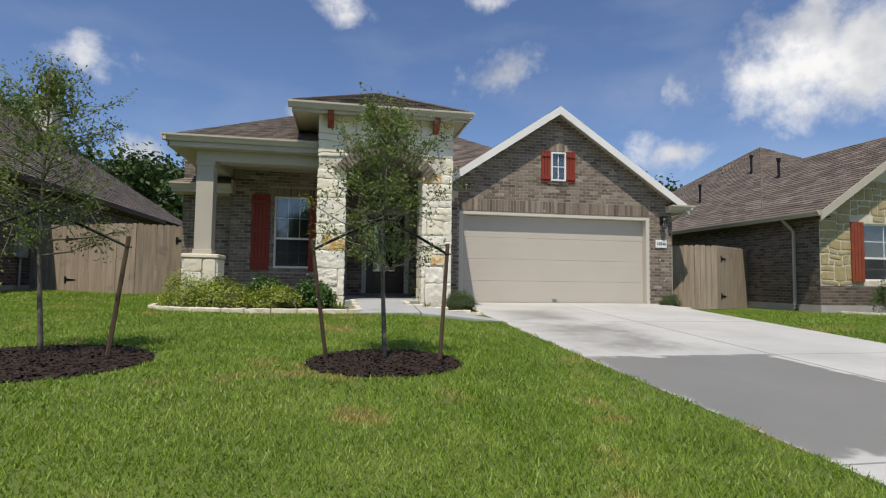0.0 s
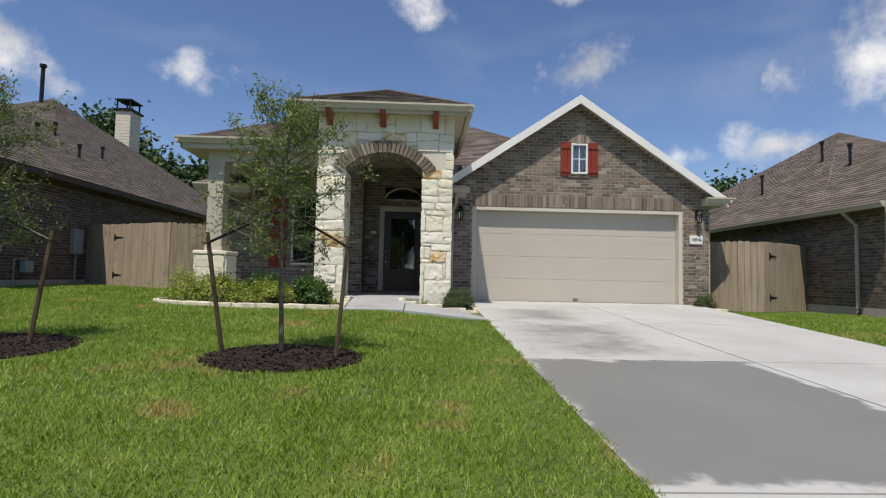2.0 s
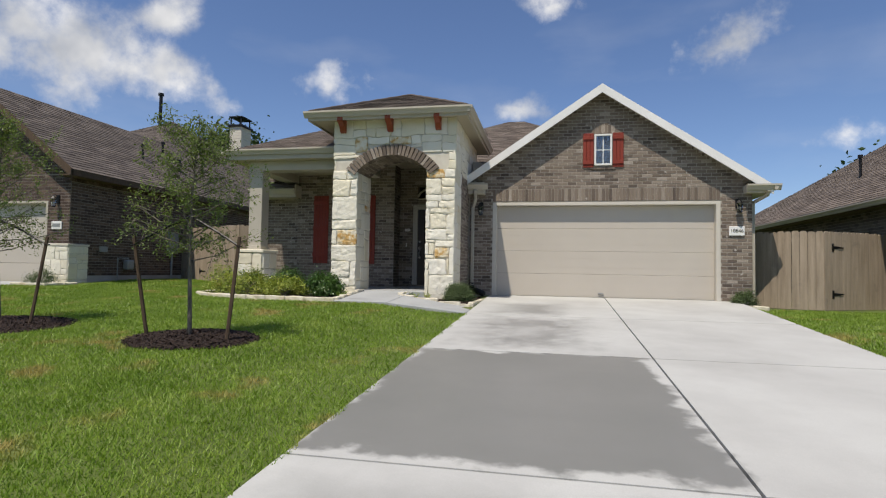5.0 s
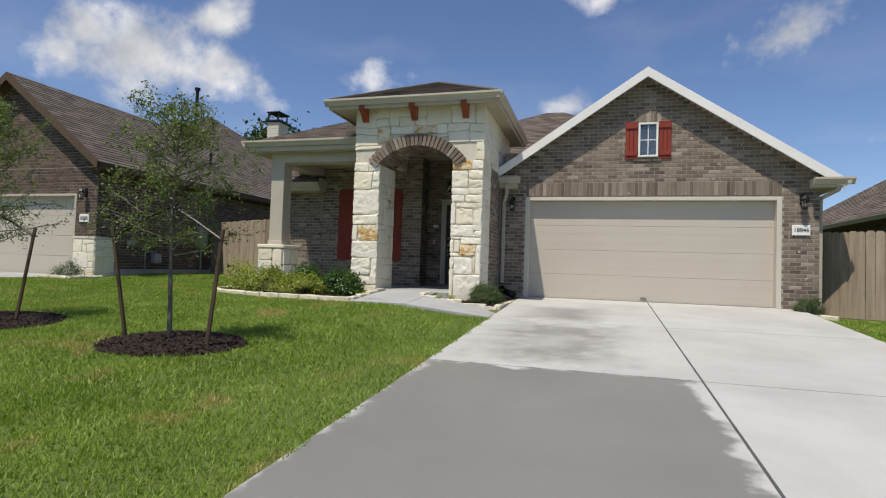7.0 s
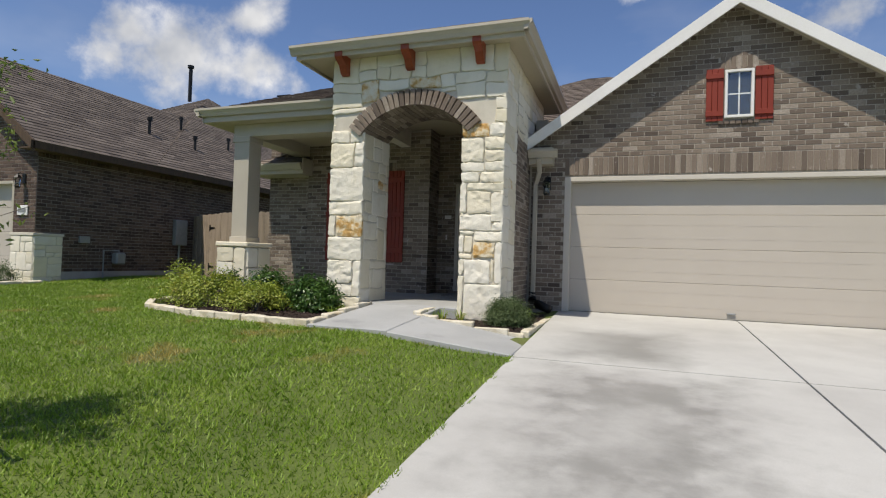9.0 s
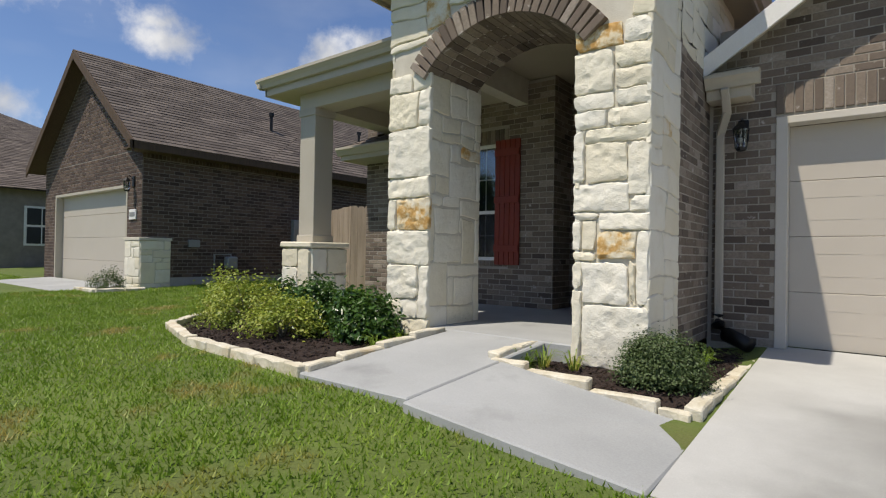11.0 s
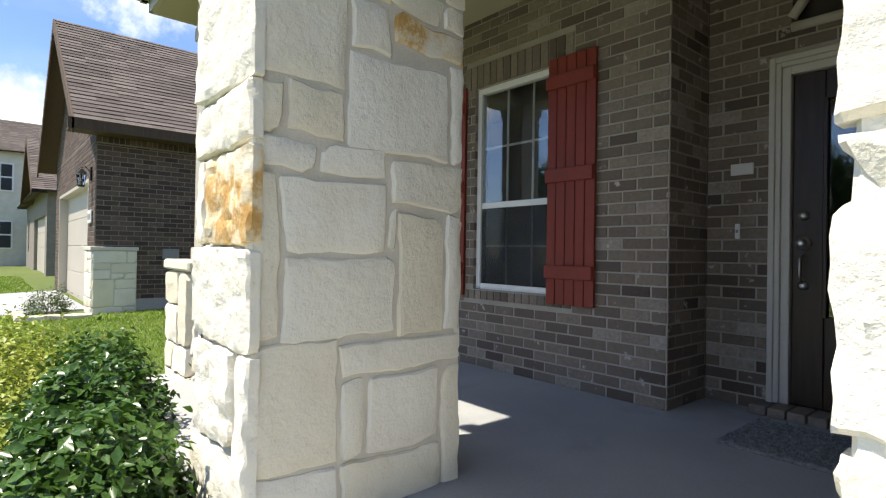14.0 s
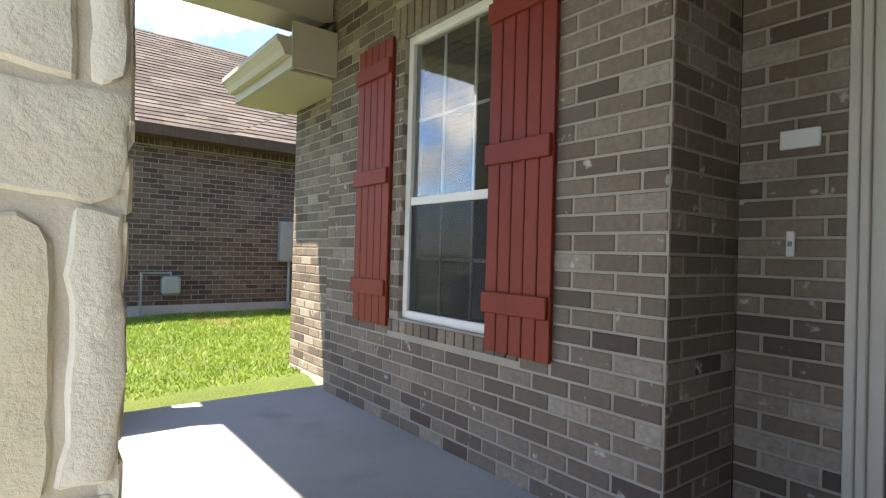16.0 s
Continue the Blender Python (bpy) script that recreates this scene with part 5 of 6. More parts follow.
def downspout(pts, label, boot=False, w=0.075):
    bm = bmesh.new()
    for p, q in zip(pts, pts[1:]):
        p, q = Vector(p), Vector(q)
        d = q - p
        m = Matrix.Translation(p) @ d.to_track_quat("Z", "Y").to_matrix().to_4x4()
        add_box(bm, -w / 2, w / 2, -w * 0.36, w * 0.36, -0.012, d.length + 0.012, 0.006, m)
        for k in (-0.25, 0.0, 0.25):
            add_box(bm, w * k - 0.004, w * k + 0.004, -w * 0.36 - 0.004, w * 0.36 + 0.004, 0, d.length, 0, m)
    e = empty("downspout", *pts[-1], label=label, category="downspout")
    adopt(e, bm_object("pipe", bm, M["column"]))
    if boot:
        bk = bmesh.new()
        x, y, z = pts[-1]
        add_tube(bk, [(x, y, z + 0.12), (x, y - 0.02, z + 0.02), (x + 0.10, y - 0.12, z - 0.06), (x + 0.32, y - 0.30, z - 0.12)], [0.06, 0.07, 0.075, 0.07], 12)
        adopt(e, tagged(bm_object("drain_boot", bk, M["black"], smooth=True), "black plastic drain boot"))


build_garage_door()
build_front_door()
window("window_1", -1.84, -0.92, 1.36, 3.10, PY + 0.03, 3, 2, True, "white sash window with grids in the brick wall")
shutter("shutter", -2.36, -1.93, PY - 0.012, 1.30, 3.13, 5, (0.13, 0.52, 0.90), "red board-and-batten shutter beside the porch window")
shutter("shutter", -1.02, -0.60, PY - 0.012, 1.30, 3.13, 5, (0.13, 0.52, 0.90), "red board-and-batten shutter beside the porch window")
window("window_gable", 4.98, 5.38, 3.69, 4.43, GY - 0.055, 2, 2, False, "small white four-pane gable window", 0.04, 0.0495)
shutter("shutter", 4.72, 4.965, GY - 0.012, 3.65, 4.46, 3, (0.14, 0.86), "small red shutter on the garage gable")
shutter("shutter", 5.395, 5.64, GY - 0.012, 3.65, 4.46, 3, (0.14, 0.86), "small red shutter on the garage gable")
wall_lantern(2.32, GY - 0.008, 2.64)
wall_lantern(8.08, GY - 0.008, 2.68)
plaque(7.90, 8.22, 2.05, 2.26, GY - 0.006, "18846")
downspout([(2.20, 12.86, 3.10), (2.20, 12.98, 2.90), (2.12, 13.11, 2.72), (2.12, 13.11, 0.75)], "ribbed beige downspout between entry and garage", True)
downspout([(8.62, 12.88, 3.02), (8.62, 12.98, 2.93), (8.44, 13.30, 2.80), (8.44, 13.30, 0.5)], "beige downspout at the garage corner")


# ---- planting ----
def leaves_mesh(name, centres, normals, size, mat, parent=None, aspect=0.42, fold=0.25, seed=0):
    """Many small pointed leaves, each two triangles folded along the midrib."""
    rng = np.random.default_rng(seed)
    n = len(centres)
    c, nn = np.asarray(centres), np.asarray(normals)
    nn = nn / np.linalg.norm(nn, axis=1, keepdims=True)
    r = rng.normal(size=(n, 3))
    a = np.cross(nn, r); a /= np.linalg.norm(a, axis=1, keepdims=True)
    b = np.cross(nn, a)
    s = (size * rng.uniform(0.65, 1.25, n))[:, None]
    v = np.empty((n, 4, 3))
    v[:, 0], v[:, 2] = c - a * s * 0.5, c + a * s * 0.5 - nn * s * 0.12
    v[:, 1], v[:, 3] = c + b * s * aspect * 0.5 + nn * s * fold * 0.3, c - b * s * aspect * 0.5 + nn * s * fold * 0.3
    k = np.arange(n)[:, None] * 4
    f = np.concatenate([k + [0, 1, 2], k + [0, 2, 3]]).astype(np.int32)
    return tri_mesh(name, v.reshape(-1, 3), f, mat, parent)


def tri_mesh(name, v, f, mat, parent=None):
    me = bpy.data.meshes.new(name)
    me.vertices.add(len(v)); me.loops.add(f.size); me.polygons.add(len(f))
    me.vertices.foreach_set("co", v.astype(np.float32).ravel())
    me.loops.foreach_set("vertex_index", f.ravel())
    me.polygons.foreach_set("loop_start", np.arange(len(f), dtype=np.int32) * 3)
    me.polygons.foreach_set("loop_total", np.full(len(f), 3, np.int32))
    me.materials.append(mat)
    me.update(calc_edges=True)
    ob = new(name, me)
    if parent is not None:
        adopt(parent, ob)
    return ob


def shrub(name, x, y, z, rx, ry, h, mat, leaf, count, seed, label, category="shrub", open_=0.5, group=""):
    """A bush: stems fanning from the base, leaves in uneven tufts at their ends."""
    rng = np.random.default_rng(seed)
    e = empty(name, x, y, z, label=label, category=category, group=group)
    bm = bmesh.new()
    tufts = []
    for i in range(max(12, count // 70)):
        az, el = rng.uniform(0, math.tau), rng.uniform(0.05, 1.0)
        rr = math.sqrt(1 - (el * 0.9) ** 2) * rng.uniform(0.55, 1.08)
        tip = np.array([x + rx * rr * math.cos(az), y + ry * rr * math.sin(az), z + 0.06 + h * el * rng.uniform(0.75, 1.12)])
        tufts.append(tip)
        if i % 3 == 0:
            mid = Vector((x + (tip[0] - x) * 0.35, y + (tip[1] - y) * 0.35, z + (tip[2] - z) * 0.6))
            add_tube(bm, [(x + rng.normal() * 0.02, y + rng.normal() * 0.02, z - 0.03), mid, Vector(tip)], [0.007, 0.005, 0.003], 5)
    stems = bm_object("stem", bm, M["bark"])
    adopt(e, stems)
    per = max(1, count // len(tufts))
    cs, ns = [], []
    for t in tufts:
        p = t + rng.normal(size=(per, 3)) * np.array([rx, ry, h]) * 0.16
        p[:, 2] = np.maximum(p[:, 2], z + 0.03)
        cs.append(p)
        out = (t - np.array([x, y, z + h * 0.3])) / np.array([rx, ry, h])
        ns.append(np.tile(out * 0.8 + np.array([0, 0, 0.6]), (per, 1)) + rng.normal(size=(per, 3)) * 0.55)
    leaves_mesh("foliage", np.concatenate(cs), np.concatenate(ns), leaf, mat, e, 0.58, seed=seed)
    return e


def grass_tuft(x, y, z, seed, label):
    rng = random.Random(seed)
    bm = bmesh.new()
    for _ in range(34):
        a, l = rng.uniform(0, math.tau), rng.uniform(0.10, 0.24)
        w = rng.uniform(0.003, 0.006)
        d, s = Vector((math.cos(a), math.sin(a), 0)), Vector((-math.sin(a), math.cos(a), 0))
        o = Vector((x, y, z)) + d * rng.uniform(0, 0.03)
        pts = [o, o + d * l * 0.35 + Vector((0, 0, l * 0.75)), o + d * l * 0.9 + Vector((0, 0, l * rng.uniform(0.45, 0.9)))]
        v = [bm.verts.new(p + s * q) for p, q in ((pts[0], -w), (pts[0], w), (pts[1], w), (pts[1], -w), (pts[2], 0))]
        bm.faces.new(v[:4]); bm.faces.new((v[3], v[2], v[4]))
    tagged(bm_object("lily_turf", bm, M["grass"]), label, "ornamental grass", group="grass tufts in the bed")


def mulch_bed(name, outline, z_fn, label, hump=0.05, seed=0, chips=1400):
    """Mulch: a lumpy sheet with loose chips, bounded by an outline."""
    rng = random.Random(seed)
    cx, cy = sum(p[0] for p in outline) / len(outline), sum(p[1] for p in outline) / len(outline)
    bm = bmesh.new()
    rings = 9
    grid = []
    for k in range(rings + 1):
        f = k / rings
        ring = []
        for px, py in outline:
            x, y = cx + (px - cx) * f, cy + (py - cy) * f
            z = z_fn(x, y) + hump * (1 - f ** 3) - 0.02 * (f > 0.99) + 0.018 * noise.noise((x * 9, y * 9, seed)) + 0.012 * noise.noise((x * 23, y * 23, seed))
            ring.append(bm.verts.new((x, y, z)))
        grid.append(ring)
    n = len(outline)
    for a, b in zip(grid, grid[1:]):
        for i in range(n):
            j = (i + 1) % n
            if a is grid[0]:
                continue
            bm.faces.new((a[i], b[i], b[j], a[j]))
    c = bm.verts.new((cx, cy, z_fn(cx, cy) + hump))
    for i in range(n):
        bm.faces.new((c, grid[1][i], grid[1][(i + 1) % n]))
    bmesh.ops.delete(bm, geom=grid[0], context="VERTS")
    ob = bm_object(name, bm, M["mulch"], smooth=True)
    tagged(ob, label, "mulch", kind="structure")
    bc = bmesh.new()
    for _ in range(chips):
        i, f = rng.randrange(n), math.sqrt(rng.random()) * 0.99
        t = rng.random()
        px = outline[i][0] * (1 - t) + outline[(i + 1) % n][0] * t
        py = outline[i][1] * (1 - t) + outline[(i + 1) % n][1] * t
        x, y = cx + (px - cx) * f, cy + (py - cy) * f
        l, w = rng.uniform(0.015, 0.05), rng.uniform(0.004, 0.010)
        m = Matrix.Translation((x, y, z_fn(x, y) + hump * (1 - f ** 3) + 0.008)) @ Euler((rng.uniform(-0.5, 0.5), rng.uniform(-0.5, 0.5), rng.uniform(0, 6.3))).to_matrix().to_4x4()
        v = [bc.verts.new(m @ Vector(p)) for p in ((-l, -w, 0), (l, -w, 0), (l * 0.8, w, 0), (-l, w, 0.003), (0, 0, w))]
        for a, b in ((0, 1), (1, 2), (2, 3), (3, 0)):
            bc.faces.new((v[a], v[b], v[4]))
    ch = bm_object("chips", bc, M["mulch"], ob)
    tagged(ch, kind="stuff")
    return ob


def edging(name, path, z_fn, label, seed=0, h=0.13, w=0.13):
    """A kerb of rough limestone blocks laid end to end along a line."""
    rng = random.Random(seed)
    e = empty(name, *path[0], z_fn(*path[0]), label=label, category="edging", kind="structure")
    for p, q in zip(path, path[1:]):
        p, q = Vector((*p, 0)), Vector((*q, 0))
        d = (q - p).length
        ang = math.atan2(q.y - p.y, q.x - p.x)
        u = 0.0
        while u < d - 0.02:
            l = min(rng.uniform(0.28, 0.5), d - u)
            if d - u - l < 0.15:
                l = d - u
            bm = bmesh.new()
            add_box(bm, 0.004, l - 0.004, -w / 2, w / 2, -0.14, h)
            bmesh.ops.subdivide_edges(bm, edges=[x for x in bm.edges if x.calc_length() > 0.12], cuts=2, use_grid_fill=True)
            bmesh.ops.bevel(bm, geom=[x for x in bm.edges if x.calc_face_angle(0) > 0.8], offset=0.010, segments=1, affect="EDGES")
            sd = rng.uniform(0, 90)
            for v in bm.verts:
                v.co += Vector((noise.noise(v.co * 13 + Vector((sd, 0, 0))) * 0.3, noise.noise(v.co * 11 + Vector((0, sd, 0))), noise.noise(v.co * 12 + Vector((0, 0, sd))))) * 0.018
            c = p + (q - p) * ((u + l / 2) / d)
            s = p + (q - p) * (u / d)
            ob = bm_object("stone", bm, M["stone_edge"])
            ob.matrix_world = Matrix.Translation((s.x, s.y, z_fn(c.x, c.y))) @ Matrix.Rotation(ang, 4, "Z")
            adopt(e, ob)
            u += l


def walk_z(x, y):
    return max(ground(x, y), 0.46)


BED_L = [(0.06, 9.56), (-0.02, 11.22), (-0.8, 11.24), (-2.6, 11.24), (-3.3, 11.5), (-3.62, 11.2), (-3.4, 10.5), (-2.9, 10.02), (-1.75, 9.68), (-1.0, 9.62)]
BED_R = [(1.08, 11.20), (1.10, 10.58), (1.7, 10.58), (2.42, 10.60), (2.46, 11.8), (2.46, 13.10), (2.06, 13.12), (2.04, 12.0), (1.95, 11.24), (1.4, 11.16)]
def dense(poly, step=0.12):
    out = []
    for (a, b), (c, d) in zip(poly, poly[1:] + poly[:1]):
        n = max(1, int(math.hypot(c - a, d - b) / step))
        out += [(a + (c - a) * i / n, b + (d - b) * i / n) for i in range(n)]
    return out


def bed_l(x, y):
    return 0.545
def bed_r(x, y):
    return 0.52


mulch_bed("mulch_bed", dense(BED_L), bed_l, "dark brown mulch bed under the porch shrubs", 0.03, 1, 2600)
mulch_bed("mulch_bed", dense(BED_R), bed_r, "dark brown mulch bed beside the driveway", 0.03, 2, 2200)
edging("edging_porch", [(-3.62, 11.3), (-3.45, 10.5), (-2.92, 9.96), (-1.75, 9.61), (0.10, 9.50), (0.00, 11.24)], lambda x, y: 0.50 if x < -0.1 or y < 9.6 else 0.495 + 0.0685 * (y - 9.46), "pale limestone edging blocks round the porch bed", 3, 0.12, 0.10)
edging("edging_drive", [(1.02, 11.25), (1.05, 10.54), (2.47, 10.54), (2.50, 13.1)], lambda x, y: 0.60 if y > 10.6 and x < 1.2 else 0.575 - 0.125 * (x - 1.05) if y < 10.6 else 0.44, "pale limestone edging blocks beside the driveway", 4, 0.10, 0.10)
edging("edging_corner", [(7.78, 13.05), (8.5, 12.55)], lambda x, y: 0.42, "pale limestone edging at the garage corner", 5, 0.10)
shrub("abelia", -2.35, 10.55, 0.55, 0.55, 0.40, 0.45, M["leaf_light"], 0.040, 3600, 11, "yellow-green feathery shrub in the mulch bed", group="porch bed shrubs")
shrub("abelia", -1.35, 10.35, 0.55, 0.44, 0.34, 0.30, M["leaf_light"], 0.040, 3200, 12, "yellow-green feathery shrub in the mulch bed", group="porch bed shrubs")
shrub("abelia", -3.0, 10.7, 0.55, 0.36, 0.34, 0.50, M["leaf_light"], 0.040, 2200, 13, "yellow-green feathery shrub in the mulch bed", group="porch bed shrubs")
shrub("hawthorn", -0.72, 10.85, 0.55, 0.36, 0.32, 0.40, M["leaf_dark"], 0.055, 5600, 14, "glossy dark green shrub beside the stone pier", group="porch bed evergreens")
shrub("hawthorn", -1.65, 11.0, 0.55, 0.42, 0.32, 0.42, M["leaf_dark"], 0.055, 5000, 15, "glossy dark green shrub in the mulch bed", group="porch bed evergreens")
shrub("hawthorn", -2.65, 11.15, 0.55, 0.38, 0.30, 0.40, M["leaf_dark"], 0.055, 3200, 16, "glossy dark green shrub in the mulch bed", group="porch bed evergreens")
shrub("boxwood", 2.16, 10.98, 0.50, 0.28, 0.24, 0.27, M["leaf_box"], 0.022, 20000, 17, "clipped grey-green boxwood in the drive bed", group="boxwoods")
shrub("boxwood", 8.12, 12.85, 0.46, 0.25, 0.20, 0.28, M["leaf_box"], 0.026, 6000, 18, "clipped grey-green boxwood by the garage", group="boxwoods")
for i, (x, y) in enumerate(((1.25, 10.98), (1.50, 11.0), (1.12, 10.9), (2.25, 11.75), (2.2, 12.15), (-0.22, 10.55), (-0.28, 10.9))):
    grass_tuft(x, y, 0.52, 60 + i, "thin green ornamental grass tuft in mulch")


def young_tree(x, y, height, spread, seed, label, stakes):
    """A young staked oak: thin trunk, upswept limbs and twigs, airy crown of small leaves."""
    rng = np.random.default_rng(seed)
    z = ground(x, y) + 0.03
    e = empty("tree", x, y, z, label=label, category="tree", group="staked young trees")
    bm = bmesh.new()
    lean = rng.normal(size=2) * 0.04
    def axis(h):
        f = h / height
        return Vector((x + lean[0] * f + 0.025 * math.sin(5 * f + seed), y + lean[1] * f + 0.02 * math.cos(4 * f), z - 0.05 + h))
    add_tube(bm, [axis(h) for h in np.linspace(0, height, 14)], list(np.linspace(0.025, 0.004, 14)), 9)
    tips = []
    for i in range(46):
        h = height * (0.36 + 0.58 * (i / 46) ** 0.9)
        f = (h / height - 0.36) / 0.64
        l = spread * (0.55 + 0.55 * math.sin(math.pi * min(1, f * 0.95 + 0.12)) - 0.35 * f) * rng.uniform(0.6, 1.1)
        az = i * 2.4 + rng.normal() * 0.4
        up = rng.uniform(0.05, 0.5) + f * 0.7
        p0 = axis(h)
        d = Vector((math.cos(az), math.sin(az), up)).normalized()
        p1 = p0 + d * l * 0.5 + Vector((0, 0, -0.02))
        p2 = p0 + d * l + Vector((0, 0, rng.uniform(-0.10, 0.10) * l))
        add_tube(bm, [p0, p1, p2], [0.009 * (1 - 0.6 * f), 0.006 * (1 - 0.5 * f), 0.002], 5)
        for _ in range(6):
            s = rng.uniform(0.3, 1.0)
            q = p0.lerp(p2, s)
            t = q + Vector(rng.normal(size=3)) * 0.15 * (1.1 - 0.5 * f)
            add_tube(bm, [q, t], [0.003, 0.0012], 4)
            tips += [(np.array(q), np.array(t))]
    cs, ns = [], []
    for q, t in tips:
        n = int(rng.integers(14, 34))
        s = rng.uniform(0.1, 1.15, (n, 1))
        cs.append(q + (t - q) * s + rng.normal(size=(n, 3)) * 0.035)
        ns.append(rng.normal(size=(n, 3)) + [0, 0, 0.7])
    adopt(e, bm_object("trunk", bm, M["bark"], smooth=True))
    leaves_mesh("foliage", np.concatenate(cs), np.concatenate(ns), 0.040, M["leaf_tree"], e, 0.4, seed=seed)
    bark = [axis(1.28)]
    for sx, sy, tx, ty in stakes:
        zb = ground(sx, sy)
        b = bmesh.new()
        top = Vector((tx, ty, zb + 1.12))
        add_tube(b, [(sx, sy, zb - 0.1), ((sx + tx) / 2, (sy + ty) / 2, zb + 0.5), top], [0.021, 0.020, 0.019], 6)
        st = bm_object("stake", b, M["stake"])
        c = bmesh.new()
        at = top + Vector((0, 0, -0.10))
        add_tube(c, [at, at.lerp(bark[0], 0.5) + Vector((0, 0, 0.05)), bark[0] + Vector((0, 0, 0.08))], [0.012, 0.014, 0.012], 6)
        for k in range(8):
            a = k * math.tau / 8
            add_tube(c, [at + Vector((0.028 * math.cos(a), 0.028 * math.sin(a), 0)), at + Vector((0.028 * math.cos(a + 0.8), 0.028 * math.sin(a + 0.8), 0.004))], [0.006, 0.006], 4)
        t = empty("tree_stake", sx, sy, zb, label="dark wooden tree stake with black rubber tie", category="stake", group="tree stakes")
        adopt(t, st, bm_object("tie", c, M["black"]))


def ring(cx, cy, rx, ry, seed):
    return [(cx + rx * (1 + 0.07 * noise.noise((math.cos(a) * 2, math.sin(a) * 2, seed))) * math.cos(a), cy + ry * (1 + 0.07 * noise.noise((math.cos(a) * 2, math.sin(a) * 2, seed + 5))) * math.sin(a)) for a in [i * math.tau / 48 for i in range(48)]]


MULCH = ((0.19, 5.36, 0.72, 0.60), (-2.80, 5.62, 0.95, 0.80))
mulch_bed("mulch_ring", ring(*MULCH[0], 3), ground, "dark mulch ring round a young tree", 0.055, 7, 2200)
mulch_bed("mulch_ring", ring(*MULCH[1], 8), ground, "dark mulch ring round a young tree", 0.055, 8, 2200)
young_tree(0.17, 5.30, 2.42, 0.80, 21, "young green oak tied to two stakes", ((-0.31, 5.32, -0.48, 5.24), (0.68, 5.23, 0.76, 5.30)))
young_tree(-2.82, 5.70, 2.62, 0.86, 34, "young green oak tied to two stakes", ((-3.25, 5.48, -3.34, 5.40), (-2.25, 5.62, -2.14, 5.72)))


# ---- fences ----
def fence(path, zb, h, label, hinges=()):
    """Upright cedar pickets with dog-eared tops on rails."""
    rng = random.Random(len(path) + int(path[0][0] * 10))
    e = empty("fence", path[0][0], path[0][1], zb, label=label, category="fence", group="cedar fences")
    bm_r = bmesh.new()
    for k, (p, q) in enumerate(zip(path, path[1:])):
        d = math.hypot(q[0] - p[0], q[1] - p[1])
        m = Matrix.Translation((p[0], p[1], zb)) @ Matrix.Rotation(math.atan2(q[1] - p[1], q[0] - p[0]), 4, "Z")
        n = int(d / 0.142)
        for i in range(n):
            u, hh = i * d / n, h + rng.uniform(-0.012, 0.012)
            w = d / n - rng.uniform(0.002, 0.006)
            bm = bmesh.new()
            y0 = rng.uniform(-0.004, 0.004)
            prof = [(0, 0.03), (w, 0.03), (w, hh - 0.035), (w - 0.03, hh), (0.03, hh), (0, hh - 0.035)]
            a = [bm.verts.new((u + x, y0 - 0.018, z)) for x, z in prof]
            b = [bm.verts.new((u + x, y0, z)) for x, z in prof]
            bm.faces.new(a); bm.faces.new(b[::-1])
            for s in range(6):
                bm.faces.new((a[s], b[s], b[(s + 1) % 6], a[(s + 1) % 6]))
            ob = bm_object("picket", bm, M["fence"])
            ob.matrix_world = m
            adopt(e, ob)
        for z in (0.25, 0.95, 1.55):
            add_box(bm_r, 0, d, 0.004, 0.05, z, z + 0.085, 0, m)
        for kk, u in hinges:
            if kk == k:
                for z in (0.38, 1.42):
                    bh = bmesh.new()
                    add_box(bh, u - 0.03, u + 0.03, -0.032, -0.019, z - 0.09, z + 0.09, 0.004, m)
                    v = [bh.verts.new(m @ Vector(c)) for c in ((u + 0.03, -0.028, z - 0.035), (u + 0.34, -0.028, z - 0.012), (u + 0.34, -0.028, z + 0.012), (u + 0.03, -0.028, z + 0.035))]
                    bh.faces.new(v)
                    adopt(e, tagged(bm_object("hinge", bh, M["black"]), "black iron strap hinge"))
    adopt(e, bm_object("rail", bm_r, M["fence"]))


fence([(8.40, 14.2), (9.30, 13.5), (9.90, 13.4), (11.78, 14.5)], 0.40, 1.78, "weathered grey cedar picket fence with a gate", ((2, 0.25),))
fence([(-8.22, 16.2), (-5.2, 14.75), (-3.98, 15.3)], 0.62, 1.80, "weathered tan cedar picket fence with a gate", ((0, 1.2), (1, 0.9)))


# ---- neighbouring houses ----
def brick_side(parent, origin, turn, u0, u1, z0, z1, holes, joined, mortar, top=None, thick=0.25):
    b = backing("wall", origin, turn, wall_cells(u0, u1, z0, z1, holes), thick, mortar)
    adopt(parent, b)
    lay_bricks(b, origin, turn, brick_rects(u0, u1, z0, z1, holes, top), joined, joined, 0)
    for c in b.children:
        c.matrix_parent_inverse = Matrix.Identity(4)
    return b


